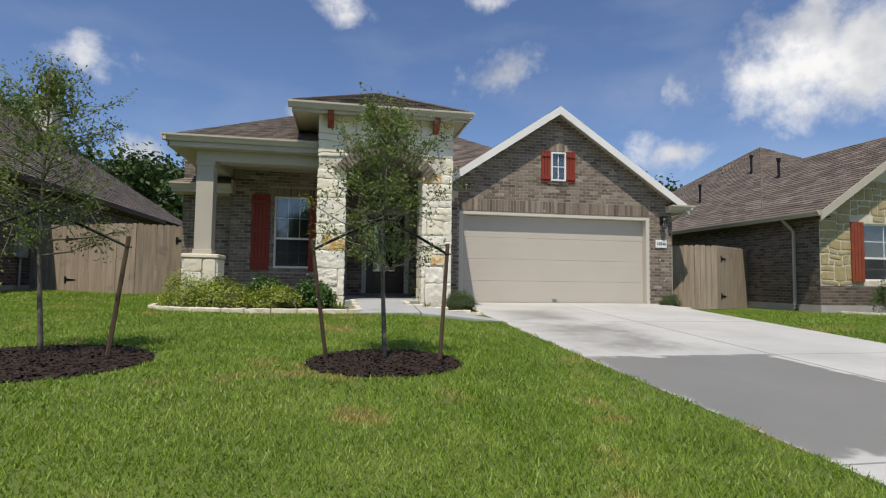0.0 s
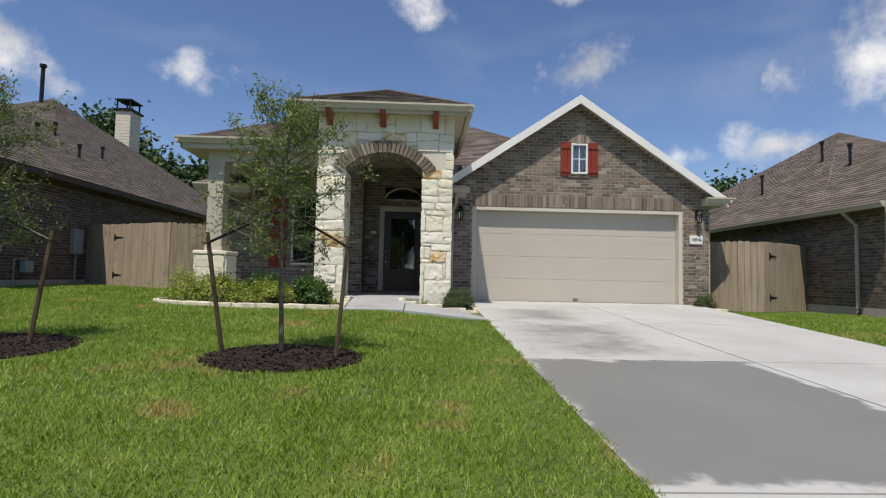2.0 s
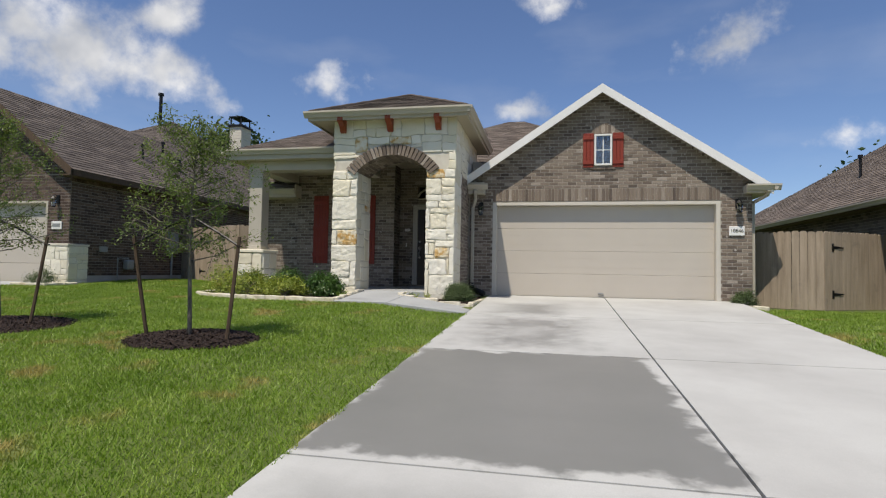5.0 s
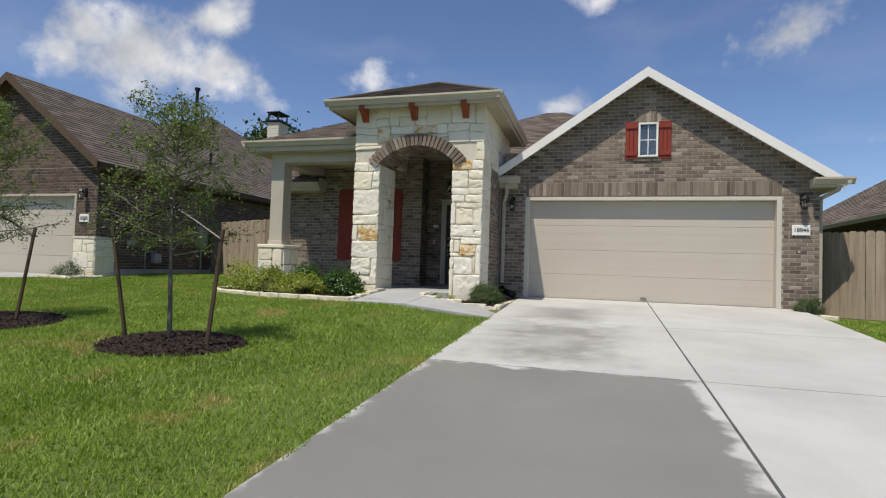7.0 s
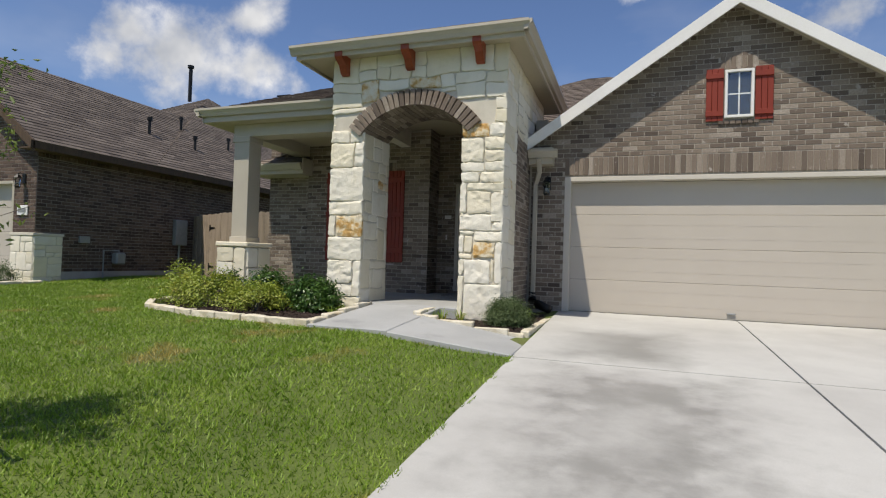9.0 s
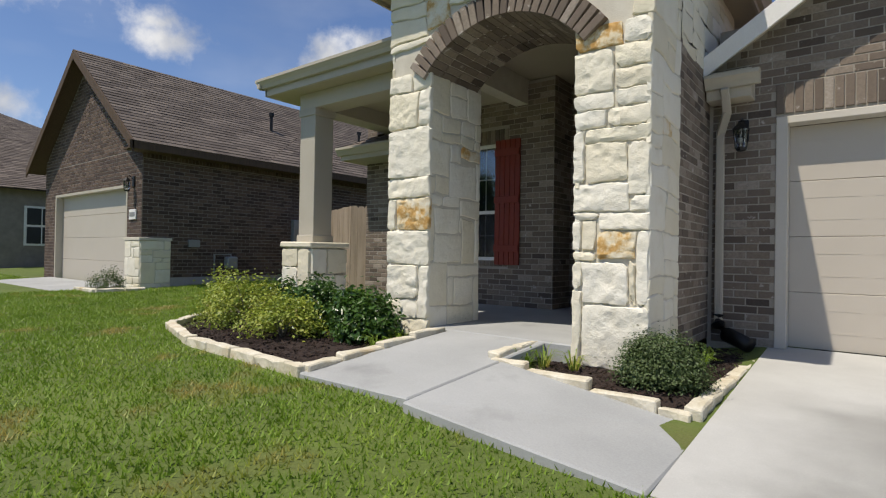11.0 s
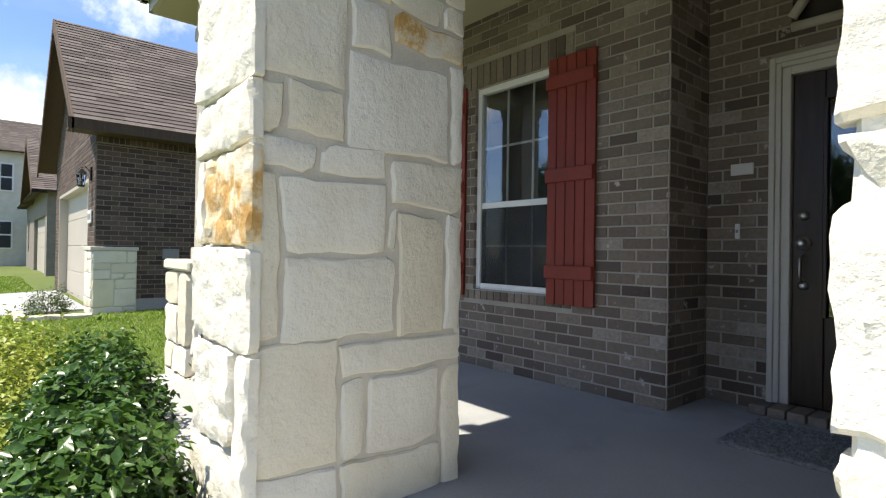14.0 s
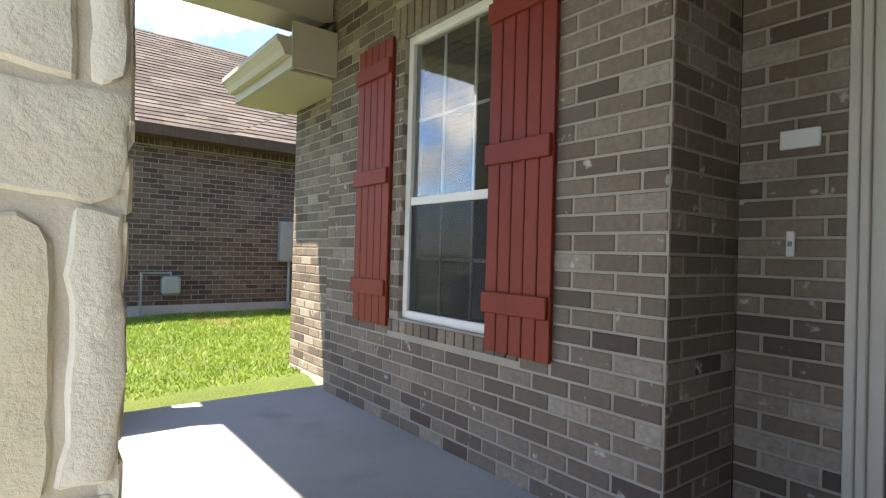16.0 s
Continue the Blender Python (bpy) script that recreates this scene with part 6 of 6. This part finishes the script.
def gable_wall(parent, x0, x1, y, z0, ridge_x, slope, eave_z, joined, mortar):
    """Triangular brick gable above a front wall."""
    def under(x):
        return eave_z + (min(ridge_x - x0, x1 - ridge_x) + 0.35 - abs(x - ridge_x)) * slope - 0.12
    bm = bmesh.new()
    q = [bm.verts.new((x, yy, z)) for yy in (y, y + 0.25) for x, z in ((x0, z0), (x1, z0), (x1, max(z0, under(x1))), (ridge_x, under(ridge_x)), (x0, max(z0, under(x0))))]
    bm.faces.new(q[:5]); bm.faces.new(q[5:][::-1])
    for i in range(5):
        j = (i + 1) % 5
        bm.faces.new((q[i], q[j], q[5 + j], q[5 + i]))
    bmesh.ops.remove_doubles(bm, verts=bm.verts[:], dist=1e-5)
    b = bm_object("gable", bm, mortar)
    adopt(parent, b)
    if joined is not None:
        lay_bricks(b, (0, y, 0), 0, brick_rects(x0, x1, z0, under(ridge_x), [], under), joined, joined, 0)
        for c in b.children:
            c.matrix_parent_inverse = Matrix.Identity(4)


def gable_roof(parent, x0, x1, y0, y1, ridge_x, eave, top, mat, rake):
    obs = [roof_plane("roof", ((x1, y0, eave), (x1, y1, eave), (ridge_x, y1, top), (ridge_x, y0, top)), mat),
           roof_plane("roof", ((x0, y1, eave), (x0, y0, eave), (ridge_x, y0, top), (ridge_x, y1, top)), mat)]
    bm = bmesh.new()
    for end in (x0, x1):
        q = [bm.verts.new((x, y, z + d)) for y in (y0 - 0.03, y0) for x, z, d in ((ridge_x, top, -0.22), (end, eave, -0.22), (end, eave, 0.0), (ridge_x, top, 0.0))]
        for f in ((0, 1, 2, 3), (7, 6, 5, 4), (0, 4, 5, 1), (3, 2, 6, 7), (1, 5, 6, 2)):
            bm.faces.new([q[i] for i in f])
        q = [bm.verts.new((x, y, z)) for y in (y0, y0 + 0.42) for x, z in ((ridge_x, top - 0.12), (end, eave - 0.12), (end, eave - 0.10), (ridge_x, top - 0.10))]
        for f in ((0, 1, 2, 3), (7, 6, 5, 4), (0, 4, 5, 1), (3, 2, 6, 7)):
            bm.faces.new([q[i] for i in f])
    obs.append(bm_object("rake_board", bm, rake))
    for o in obs:
        adopt(parent, o)


def hip_planes(parent, x0, x1, y0, y1, z, apex, mat):
    a = apex
    for p in (((x0, y0, z), (x1, y0, z), a), ((x1, y1, z), (x0, y1, z), a), ((x0, y1, z), (x0, y0, z), a), ((x1, y0, z), (x1, y1, z), a)):
        adopt(parent, roof_plane("roof", p, mat))


def vent_pipe(parent, x, y, z, h=0.5, r=0.04, cap=True):
    bm = bmesh.new()
    add_tube(bm, [(x, y, z - 0.4), (x, y, z + h)], [r, r], 10)
    if cap:
        add_tube(bm, [(x, y, z + h), (x, y, z + h + 0.10)], [r * 1.7, r * 1.7], 10)
    adopt(parent, bm_object("vent_pipe", bm, M["black"]))


def left_house():
    e = empty("house", -11.2, 15, 0.6, label="dark brick neighbouring house with a brown shingle roof", category="house")
    dk, mo, sh = M["brick_far"], M["mortar_far"], M["shingle_l"]
    dark_trim = M["stake"]
    x0, x1, yf = -14.15, -8.25, 11.85
    brick_side(e, (x1, yf, 0), 90, 0.01, 14, 0.85, 3.30, [], dk, mo)
    b = backing("frieze", (x1, yf, 0), 90, [(0, 14, 3.30, 3.50)], 0.25, mo)
    adopt(e, b)
    lay_bricks(b, (x1, yf, 0), 90, soldiers(0, 14, 3.31, 3.50), dk, dk, 0, proud=0.012)
    for c in b.children:
        c.matrix_parent_inverse = Matrix.Identity(4)
    adopt(e, boxes("foundation", [(x1 - 0.2, x1 + 0.005, yf, 25.8, 0.3, 0.85)], M["footing"]))
    door = (-13.3, -8.95, 0.3, 2.80)
    brick_side(e, (0, yf, 0), 0, x0, x1 - 0.002, 0.6, 3.5, [door], dk, mo)
    gable_wall(e, x0, x1 - 0.003, yf - 0.001, 3.5, -11.2, 0.76, 3.55, dk, mo)
    gable_roof(e, -14.55, -7.86, 11.52, 20.0, -11.2, 3.55, 6.06, sh, dark_trim)
    adopt(e, boxes("soffit", [(-8.24, -7.88, 11.46, 25.8, 3.40, 3.43), (-7.90, -7.86, 11.44, 25.8, 3.40, 3.56)], dark_trim))
    hip_planes(e, -19.5, -7.86, 14.5, 31.0, 3.56, (-13.4, 22.0, 7.9), sh)
    adopt(e, boxes("back_wall", [(-19.2, -8.3, 25.6, 25.8, 0.5, 3.5), (-19.2, -19.0, 15, 25.6, 0.5, 3.5), (-19.0, x0, 14.9, 15.1, 0.5, 3.5)], mo))
    gd = []
    for r in range(4):
        bm = bmesh.new()
        add_box(bm, -13.3, -8.95, yf + 0.15, yf + 0.2, 0.62 + r * 0.54, 0.62 + (r + 1) * 0.54 - 0.006, 0.006)
        gd.append(bm_object("garage_section", bm, M["gdoor"]))
    adopt(e, *gd, boxes("garage_frame", [(-9.0, -8.93, yf - 0.01, yf + 0.2, 0.6, 2.8), (-13.35, -13.28, yf - 0.01, yf + 0.2, 0.6, 2.8), (-13.28, -9.0, yf - 0.01, yf + 0.2, 2.74, 2.8)], M["trim"]))
    # stone wainscot round the corner
    w = boxes("wainscot", [(-8.93, x1 + 0.03, yf - 0.035, yf, 0.5, 1.62), (x1, x1 + 0.03, yf, yf + 0.58, 0.5, 1.62), (-8.95, x1 + 0.05, yf - 0.06, yf + 0.60, 1.62, 1.68)], M["stone_mortar"], bevel=0.006)
    adopt(e, w)
    for o, t, l, sd in (((-8.93, yf - 0.035, 0), 0, 0.70, 71), ((x1 + 0.03, yf - 0.03, 0), 90, 0.61, 72)):
        for i, (a, b2, c, d) in enumerate(ashlar(0, l, 0.6, 1.62, sd, 0.5)):
            ob = new("stone", stone_mesh("stone", b2 - a - 0.012, d - c - 0.012, M["stone"], 0.012, sd * 100 + i, 0.006))
            ob.matrix_basis = frame_of(o, t) @ Matrix.Translation((a + 0.006, 0, c + 0.006))
            ob.parent = w
    for x, y, z in ((-9.4, 15.6, 4.75), (-9.6, 19.0, 4.9), (-10.2, 17.5, 5.3), (-9.1, 17.0, 4.5)):
        vent_pipe(e, x, y, z, 0.35)
    vent_pipe(e, -12.6, 20.2, 7.6, 0.9, 0.07)
    # meters on the flank
    m = empty("utility_meters", x1, 13.5, 0.7, label="grey utility meters and conduit on the dark brick wall", category="utility meter")
    bm = bmesh.new()
    add_box(bm, x1 + 0.01, x1 + 0.14, 15.45, 15.85, 1.55, 2.25, 0.01)
    add_tube(bm, [(x1 + 0.06, 15.65, 0.6), (x1 + 0.06, 15.65, 1.6)], [0.03, 0.03], 8)
    adopt(m, bm_object("meter_box", bm, M["grey_box"]), boxes("junction_box", [(x1 + 0.01, x1 + 0.06, 12.8, 13.05, 1.50, 1.66)], M["grey_box"], bevel=0.006))
    bm = bmesh.new()
    add_tube(bm, [(x1 + 0.12, 13.35, 0.65), (x1 + 0.12, 13.35, 1.35), (x1 + 0.12, 13.75, 1.35), (x1 + 0.12, 13.75, 1.1)], [0.022] * 4, 8)
    add_box(bm, x1 + 0.03, x1 + 0.22, 13.62, 13.88, 1.02, 1.30, 0.03)
    adopt(m, bm_object("gas_meter", bm, M["grey_box"]))
    plaque(-8.78, -8.46, 2.05, 2.26, yf - 0.006, "")
    wall_lantern(-8.62, yf - 0.008, 2.75)
    # drive and corner plant
    d = boxes("driveway_left", [(-13.6, -8.9, -6, yf, -0.4, 0.0)], M["concrete"])
    for v in d.data.vertices:
        if v.co.z > -0.1:
            v.co.z = ground(v.co.x, v.co.y) + 0.04
    tagged(d, "pale concrete driveway of the neighbouring house", "driveway", kind="structure")
    shrub("boxwood", -8.45, 11.3, 0.60, 0.34, 0.30, 0.36, M["leaf_box"], 0.03, 2600, 81, "small green shrub by the neighbour's garage", group="boxwoods")
    edging("edging_left", [(-8.9, 10.95), (-8.0, 10.95), (-7.9, 11.8)], lambda x, y: 0.58, "pale stone edging by the neighbour's garage", 9, 0.10)


def chimney():
    e = empty("chimney", -14.2, 28.5, 5, label="pale brick chimney with a dark metal cap", category="chimney")
    bm = bmesh.new()
    z = 4.6
    while z < 9.3:
        add_box(bm, -14.4, -13.65, 28.0, 29.0, z, z + 0.155, 0.012)
        z += 0.16
    a = bm_object("stack", bm, M["stone_mortar"])
    b = bmesh.new()
    add_box(b, -14.5, -13.55, 27.9, 29.1, 9.30, 9.42, 0.02)
    for x in (-14.38, -13.74):
        for y in (28.0, 28.9):
            add_box(b, x, x + 0.06, y, y + 0.06, 9.4, 9.85)
    add_box(b, -14.45, -13.6, 27.95, 29.05, 9.85, 9.92, 0.01)
    adopt(e, a, bm_object("cap", b, M["black"]))


def right_house():
    e = empty("house", 15, 16, 0.4, label="brown brick and flagstone neighbouring house with shingle roof", category="house")
    dk, mo, sh = M["brick_right"], M["mortar_far"], M["shingle"]
    x0, yf = 11.8, 12.0
    brick_side(e, (x0, 26, 0), -90, 0, 13.99, 0.62, 2.85, [], dk, mo)
    adopt(e, boxes("foundation", [(x0 - 0.01, x0 + 0.2, yf, 26, 0.2, 0.62), (x0, 18.2, yf - 0.01, yf + 0.2, 0.2, 0.62)], M["footing"]))
    hole = (13.15, 14.6, 1.25, 2.75)
    brick_side(e, (0, yf, 0), 0, x0 + 0.002, 18.2, 0.62, 1.12, [], dk, mo)
    w = backing("stone_wall", (0, yf, 0), 0, wall_cells(x0 + 0.002, 18.2, 1.12, 2.95, [hole]), 0.25, M["stone_edge"])
    adopt(e, w)
    rng = random.Random(91)
    for i, (a, b, c, d) in enumerate(ashlar(x0, 18.2, 1.13, 3.9, 91, 0.55)):
        lim = 2.9 + min(a - 11.45, 18.2 - b) * 0.66
        if d > lim or (a < hole[1] and b > hole[0] and c < hole[3] and d > hole[2]):
            continue
        ob = new("stone", stone_mesh("stone", b - a - 0.03, d - c - 0.03, M["flag"], 0.014, 9100 + i, 0.006, False, (a, c, x0, 18.2, 5)))
        ob.matrix_basis = frame_of((0, yf, 0), 0) @ Matrix.Translation((a + 0.015, 0, c + 0.015))
        ob.parent = w
    gable_wall(e, x0, 18.2, yf - 0.001, 2.95, 15.0, 0.68, 2.95, None, M["stone_edge"])
    gable_roof(e, 11.45, 18.55, 11.62, 17.5, 15.0, 2.96, 5.40, sh, M["trim"])
    hip_planes(e, 11.45, 24, 13.5, 27.0, 2.97, (17.0, 19.8, 6.9), sh)
    adopt(e, boxes("eave", [(11.47, 11.8, 11.66, 26.5, 2.83, 2.86), (11.44, 11.47, 11.66, 26.5, 2.83, 2.98)], M["stake"]))
    adopt(e, gutter("gutter", 11.44, 0, 11.6, 26.5, 2.86, side="x-", mat=M["column"]))
    adopt(e, boxes("back_wall", [(x0, 23.6, 26.0, 26.2, 0.3, 2.9), (23.4, 23.6, 12, 26, 0.3, 2.9), (18.2, 23.4, 14, 14.2, 0.3, 2.9)], mo))
    for x, y, z in ((13.9, 15.5, 4.8), (13.2, 18.5, 4.4), (14.6, 17.5, 5.4)):
        vent_pipe(e, x, y, z, 0.4)
    window("window_right", *hole, yf + 0.04, 2, 2, True, "white sash window in the flagstone wall")
    sx = empty("shutter", 12.85, yf, 1.2, label="brown board shutter on the flagstone wall", category="shutter", group="brown shutters")
    adopt(sx, *[boxes("board", [(12.72 + i * 0.1, 12.81 + i * 0.1, yf - 0.05, yf - 0.02, 1.22, 2.78)], M["corbel"], bevel=0.003) for i in range(4)])
    downspout([(11.42, 12.75, 2.84), (11.62, 12.75, 2.68), (11.75, 12.75, 2.55), (11.75, 12.75, 0.45)], "tan downspout on the neighbour's brick wall", True)
    shrub("hawthorn", 13.1, 11.4, 0.45, 0.35, 0.3, 0.65, M["leaf_dark"], 0.05, 1800, 93, "dark green shrub before the flagstone wall", group="right bed shrubs")
    edging("edging_right", [(12.2, 11.8), (12.4, 11.0), (14.5, 10.9)], lambda x, y: 0.38, "brown stone edging before the flagstone wall", 10, 0.1)


def far_house(x0, x1, yf, storeys, label, wall, seed):
    e = empty("house", (x0 + x1) / 2, yf, 0.6, label=label, category="house")
    h = 0.6 + 3.0 * storeys
    xm = x0 + (x1 - x0) * 0.42
    holes = [(xm + 0.6, x1 - 0.7, 0.5, 2.8)] + [(x0 + 1.2, x0 + 2.3, 1.4 + 3 * s, 2.9 + 3 * s) for s in range(storeys)]
    adopt(e, backing("front_wall", (0, yf, 0), 0, wall_cells(x0, x1, 0.5, h, holes), 0.25, wall))
    adopt(e, boxes("side_wall", [(x1 - 0.25, x1, yf + 0.25, yf + 14, 0.5, h), (x0, x0 + 0.25, yf + 0.25, yf + 14, 0.5, h), (x0 + 0.25, x1 - 0.25, yf + 13.8, yf + 14, 0.5, h)], wall))
    adopt(e, boxes("garage_door", [(xm + 0.6, x1 - 0.7, yf + 0.12, yf + 0.17, 0.5 + i * 0.575, 0.5 + (i + 1) * 0.575 - 0.01) for i in range(4)], M["gdoor"]))
    adopt(e, boxes("window_frame", [(a + k * (b - a) / 2, a + k * (b - a) / 2 + 0.06, yf + 0.05, yf + 0.1, c, d) for a, b, c, d in holes[1:] for k in (0, 1)], M["white"]))
    # opaque near-black panes: the dark of the rooms is painted on
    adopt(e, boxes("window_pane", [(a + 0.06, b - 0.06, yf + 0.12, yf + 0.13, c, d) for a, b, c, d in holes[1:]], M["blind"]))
    for s in range(storeys):
        z = 1.5 + 3 * s
        adopt(e, boxes("window_frame", [(x1, x1 + 0.05, yf + 1.0 + 3 * k, yf + 2.1 + 3 * k, z, z + 1.5) for k in range(3)], M["white"]),
              boxes("window_pane", [(x1 + 0.045, x1 + 0.06, yf + 1.08 + 3 * k + 0.49 * q, yf + 1.53 + 3 * k + 0.49 * q, z + 0.08 + 0.71 * r, z + 0.71 + 0.71 * r) for k in range(3) for q in (0, 1) for r in (0, 1)], M["blind"]))
    hip_planes(e, x0 - 0.4, x1 + 0.4, yf - 0.4, yf + 14.4, h, ((x0 + x1) / 2, yf + 7, h + 3.6), M["shingle_l"])
    gable_roof(e, xm, x1 + 0.42, yf - 0.45, yf + 5, (xm + x1) / 2 + 0.2, h + 0.01, h + 2.3, M["shingle_l"], M["stake"])
    gable_wall(e, xm + 0.4, x1, yf - 0.001, h, (xm + x1) / 2 + 0.2, 0.7, h, None, wall)


left_house(); chimney(); right_house()
far_house(-33, -21.5, 12.2, 1, "brown brick house with garage further along the street", M["mortar_far"], 1)
far_house(-48, -34.5, 9.6, 2, "cream two-storey house further along the street", M["stucco"], 2)


# ---- far trees ----
def far_tree(x, y, h, r, seed):
    rng = np.random.default_rng(seed)
    z = 0.6
    e = empty("tree", x, y, z, label="tall dark green tree beyond the houses", category="tree", group="background trees")
    bm = bmesh.new()
    add_tube(bm, [(x, y, z - 0.2), (x + 0.2, y, z + h * 0.4), (x, y + 0.2, z + h * 0.9)], [0.35, 0.22, 0.05], 8)
    cs, ns = [], []
    for i in range(46):
        az, f = rng.uniform(0, math.tau), rng.uniform(0.3, 1.0)
        rr = r * math.sqrt(max(0.05, 1 - ((f - 0.6) / 0.45) ** 2)) * rng.uniform(0.4, 1.0)
        c = np.array([x + rr * math.cos(az), y + rr * math.sin(az), z + h * f])
        if i % 3 == 0:
            add_tube(bm, [(x, y, z + h * f * 0.7), Vector(c)], [0.10, 0.02], 5)
        k = 330
        cs.append(c + rng.normal(size=(k, 3)) * r * 0.22)
        ns.append(rng.normal(size=(k, 3)) + [0, 0, 0.8])
    adopt(e, bm_object("trunk", bm, M["bark"]))
    leaves_mesh("foliage", np.concatenate(cs), np.concatenate(ns), 0.46, M["leaf_far"], e, 0.6, seed=seed)


for i, (x, y, h, r) in enumerate(((-10.5, 40, 6.6, 2.8), (-14.5, 43, 8.0, 3.4), (-18.5, 40, 7.6, 3.2), (-24, 44, 12, 4), (30, 48, 9, 3.6), (-12, -34, 9, 3.2), (-22, -36, 10, 3.5), (-3, -38, 8, 3), (8, -36, 9, 3.2), (-33, -30, 10, 3.4), (-62, 6, 9, 3.5), (-66, 16, 10, 4), (-60, 24, 9, 3.6), (-70, -4, 10, 4))):
    far_tree(x, y, h, r, 200 + i)


# ---- grass ----
def ground_np(x, y):
    def sm(v, a, b):
        t = np.clip((v - a) / (b - a), 0, 1)
        return t * t * (3 - 2 * t)
    z = 0.045 * np.clip(y, -4.0, 13.8) - 0.015
    r = sm(x, 7.4, 8.5)
    z = z * (1 - r) + np.minimum(z, 0.42) * r
    lift = 0.13 * (1 - sm(x, 0.6, 2.5)) * sm(y, 1.0, 4.5) * (1 - sm(y, 9.0, 12.5) * 0.6)
    return z + lift + 0.05 * (1 - sm(x, -8, -5)) * sm(y, 4, 10)


def inside_poly(x, y, poly):
    c = np.zeros(len(x), bool)
    for (a, b), (d, e) in zip(poly, poly[1:] + poly[:1]):
        k = ((b > y) != (e > y)) & (x < (d - a) * (y - b) / (e - b + 1e-12) + a)
        c ^= k
    return c


def build_grass():
    rng = np.random.default_rng(4)
    zones = ((-4.5, 2.60, 0.9, 4.0, 5200, 0.040, 0.0050), (-7.5, 2.60, 4.0, 7.2, 2700, 0.042, 0.0065), (-8.9, 2.60, 7.2, 11.9, 1700, 0.042, 0.0080), (-8.2, -3.4, 11.9, 15.8, 1100, 0.050, 0.009),
             (-16, -7.5, 4.0, 7.2, 500, 0.055, 0.012), (-22, -13.6, 7.2, 11.5, 300, 0.055, 0.014), (7.3, 11.8, 4.0, 13.0, 1100, 0.045, 0.009), (11.8, 16, 6.0, 11.9, 500, 0.045, 0.012))
    V, F, n0 = [], [], 0
    for x0, x1, y0, y1, dens, h, w in zones:
        n = int((x1 - x0) * (y1 - y0) * dens)
        x, y = rng.uniform(x0, x1, n), rng.uniform(y0, y1, n)
        ok = ~((x > 2.56 + 0.03 * np.sin(y * 9)) & (x < 7.0 + 0.08 * y))
        for cx, cy, rx, ry in MULCH:
            ok &= ((x - cx) / rx) ** 2 + ((y - cy) / ry) ** 2 > 1.02 + 0.06 * np.sin(9 * np.arctan2(y - cy, x - cx))
        ok &= ~inside_poly(x, y, BED_L) & ~((x > -3.6) & (x < 2.6) & (y > 11.2) & (y < 14.4)) & ~((x > 0.0) & (x < 2.6) & (y > 9.46))
        ok &= ~((x > -13.6) & (x < -8.9) & (y > -6) & (y < 11.85)) & ~((x > -3.6) & (x < -3.0) & (y > 10.6) & (y < 11.4)) & ~((x > -1.8) & (x < 0.1) & (y > 9.5) & (y < 11.4))
        ok &= ~((x > -8.95) & (x < -7.85) & (y > 10.9) & (y < 11.9))
        x, y = x[ok], y[ok]
        n = len(x)
        z = ground_np(x, y) - 0.008
        a = rng.uniform(0, math.tau, n)
        hh = h * rng.uniform(0.55, 1.25, n)
        lean = hh * rng.uniform(0.2, 1.1, n)
        la = rng.uniform(0, math.tau, n)
        v = np.empty((n, 3, 3))
        v[:, 0] = np.stack([x - w * np.cos(a), y - w * np.sin(a), z], 1)
        v[:, 1] = np.stack([x + w * np.cos(a), y + w * np.sin(a), z], 1)
        v[:, 2] = np.stack([x + lean * np.cos(la), y + lean * np.sin(la), z + hh], 1)
        V.append(v.reshape(-1, 3))
        F.append(np.arange(n * 3, dtype=np.int32).reshape(-1, 3) + n0)
        n0 += n * 3
    ob = tri_mesh("grass", np.concatenate(V), np.concatenate(F), M["grass"])
    tagged(ob, "mown green lawn grass with yellowed patches", "grass", kind="stuff")


build_grass()
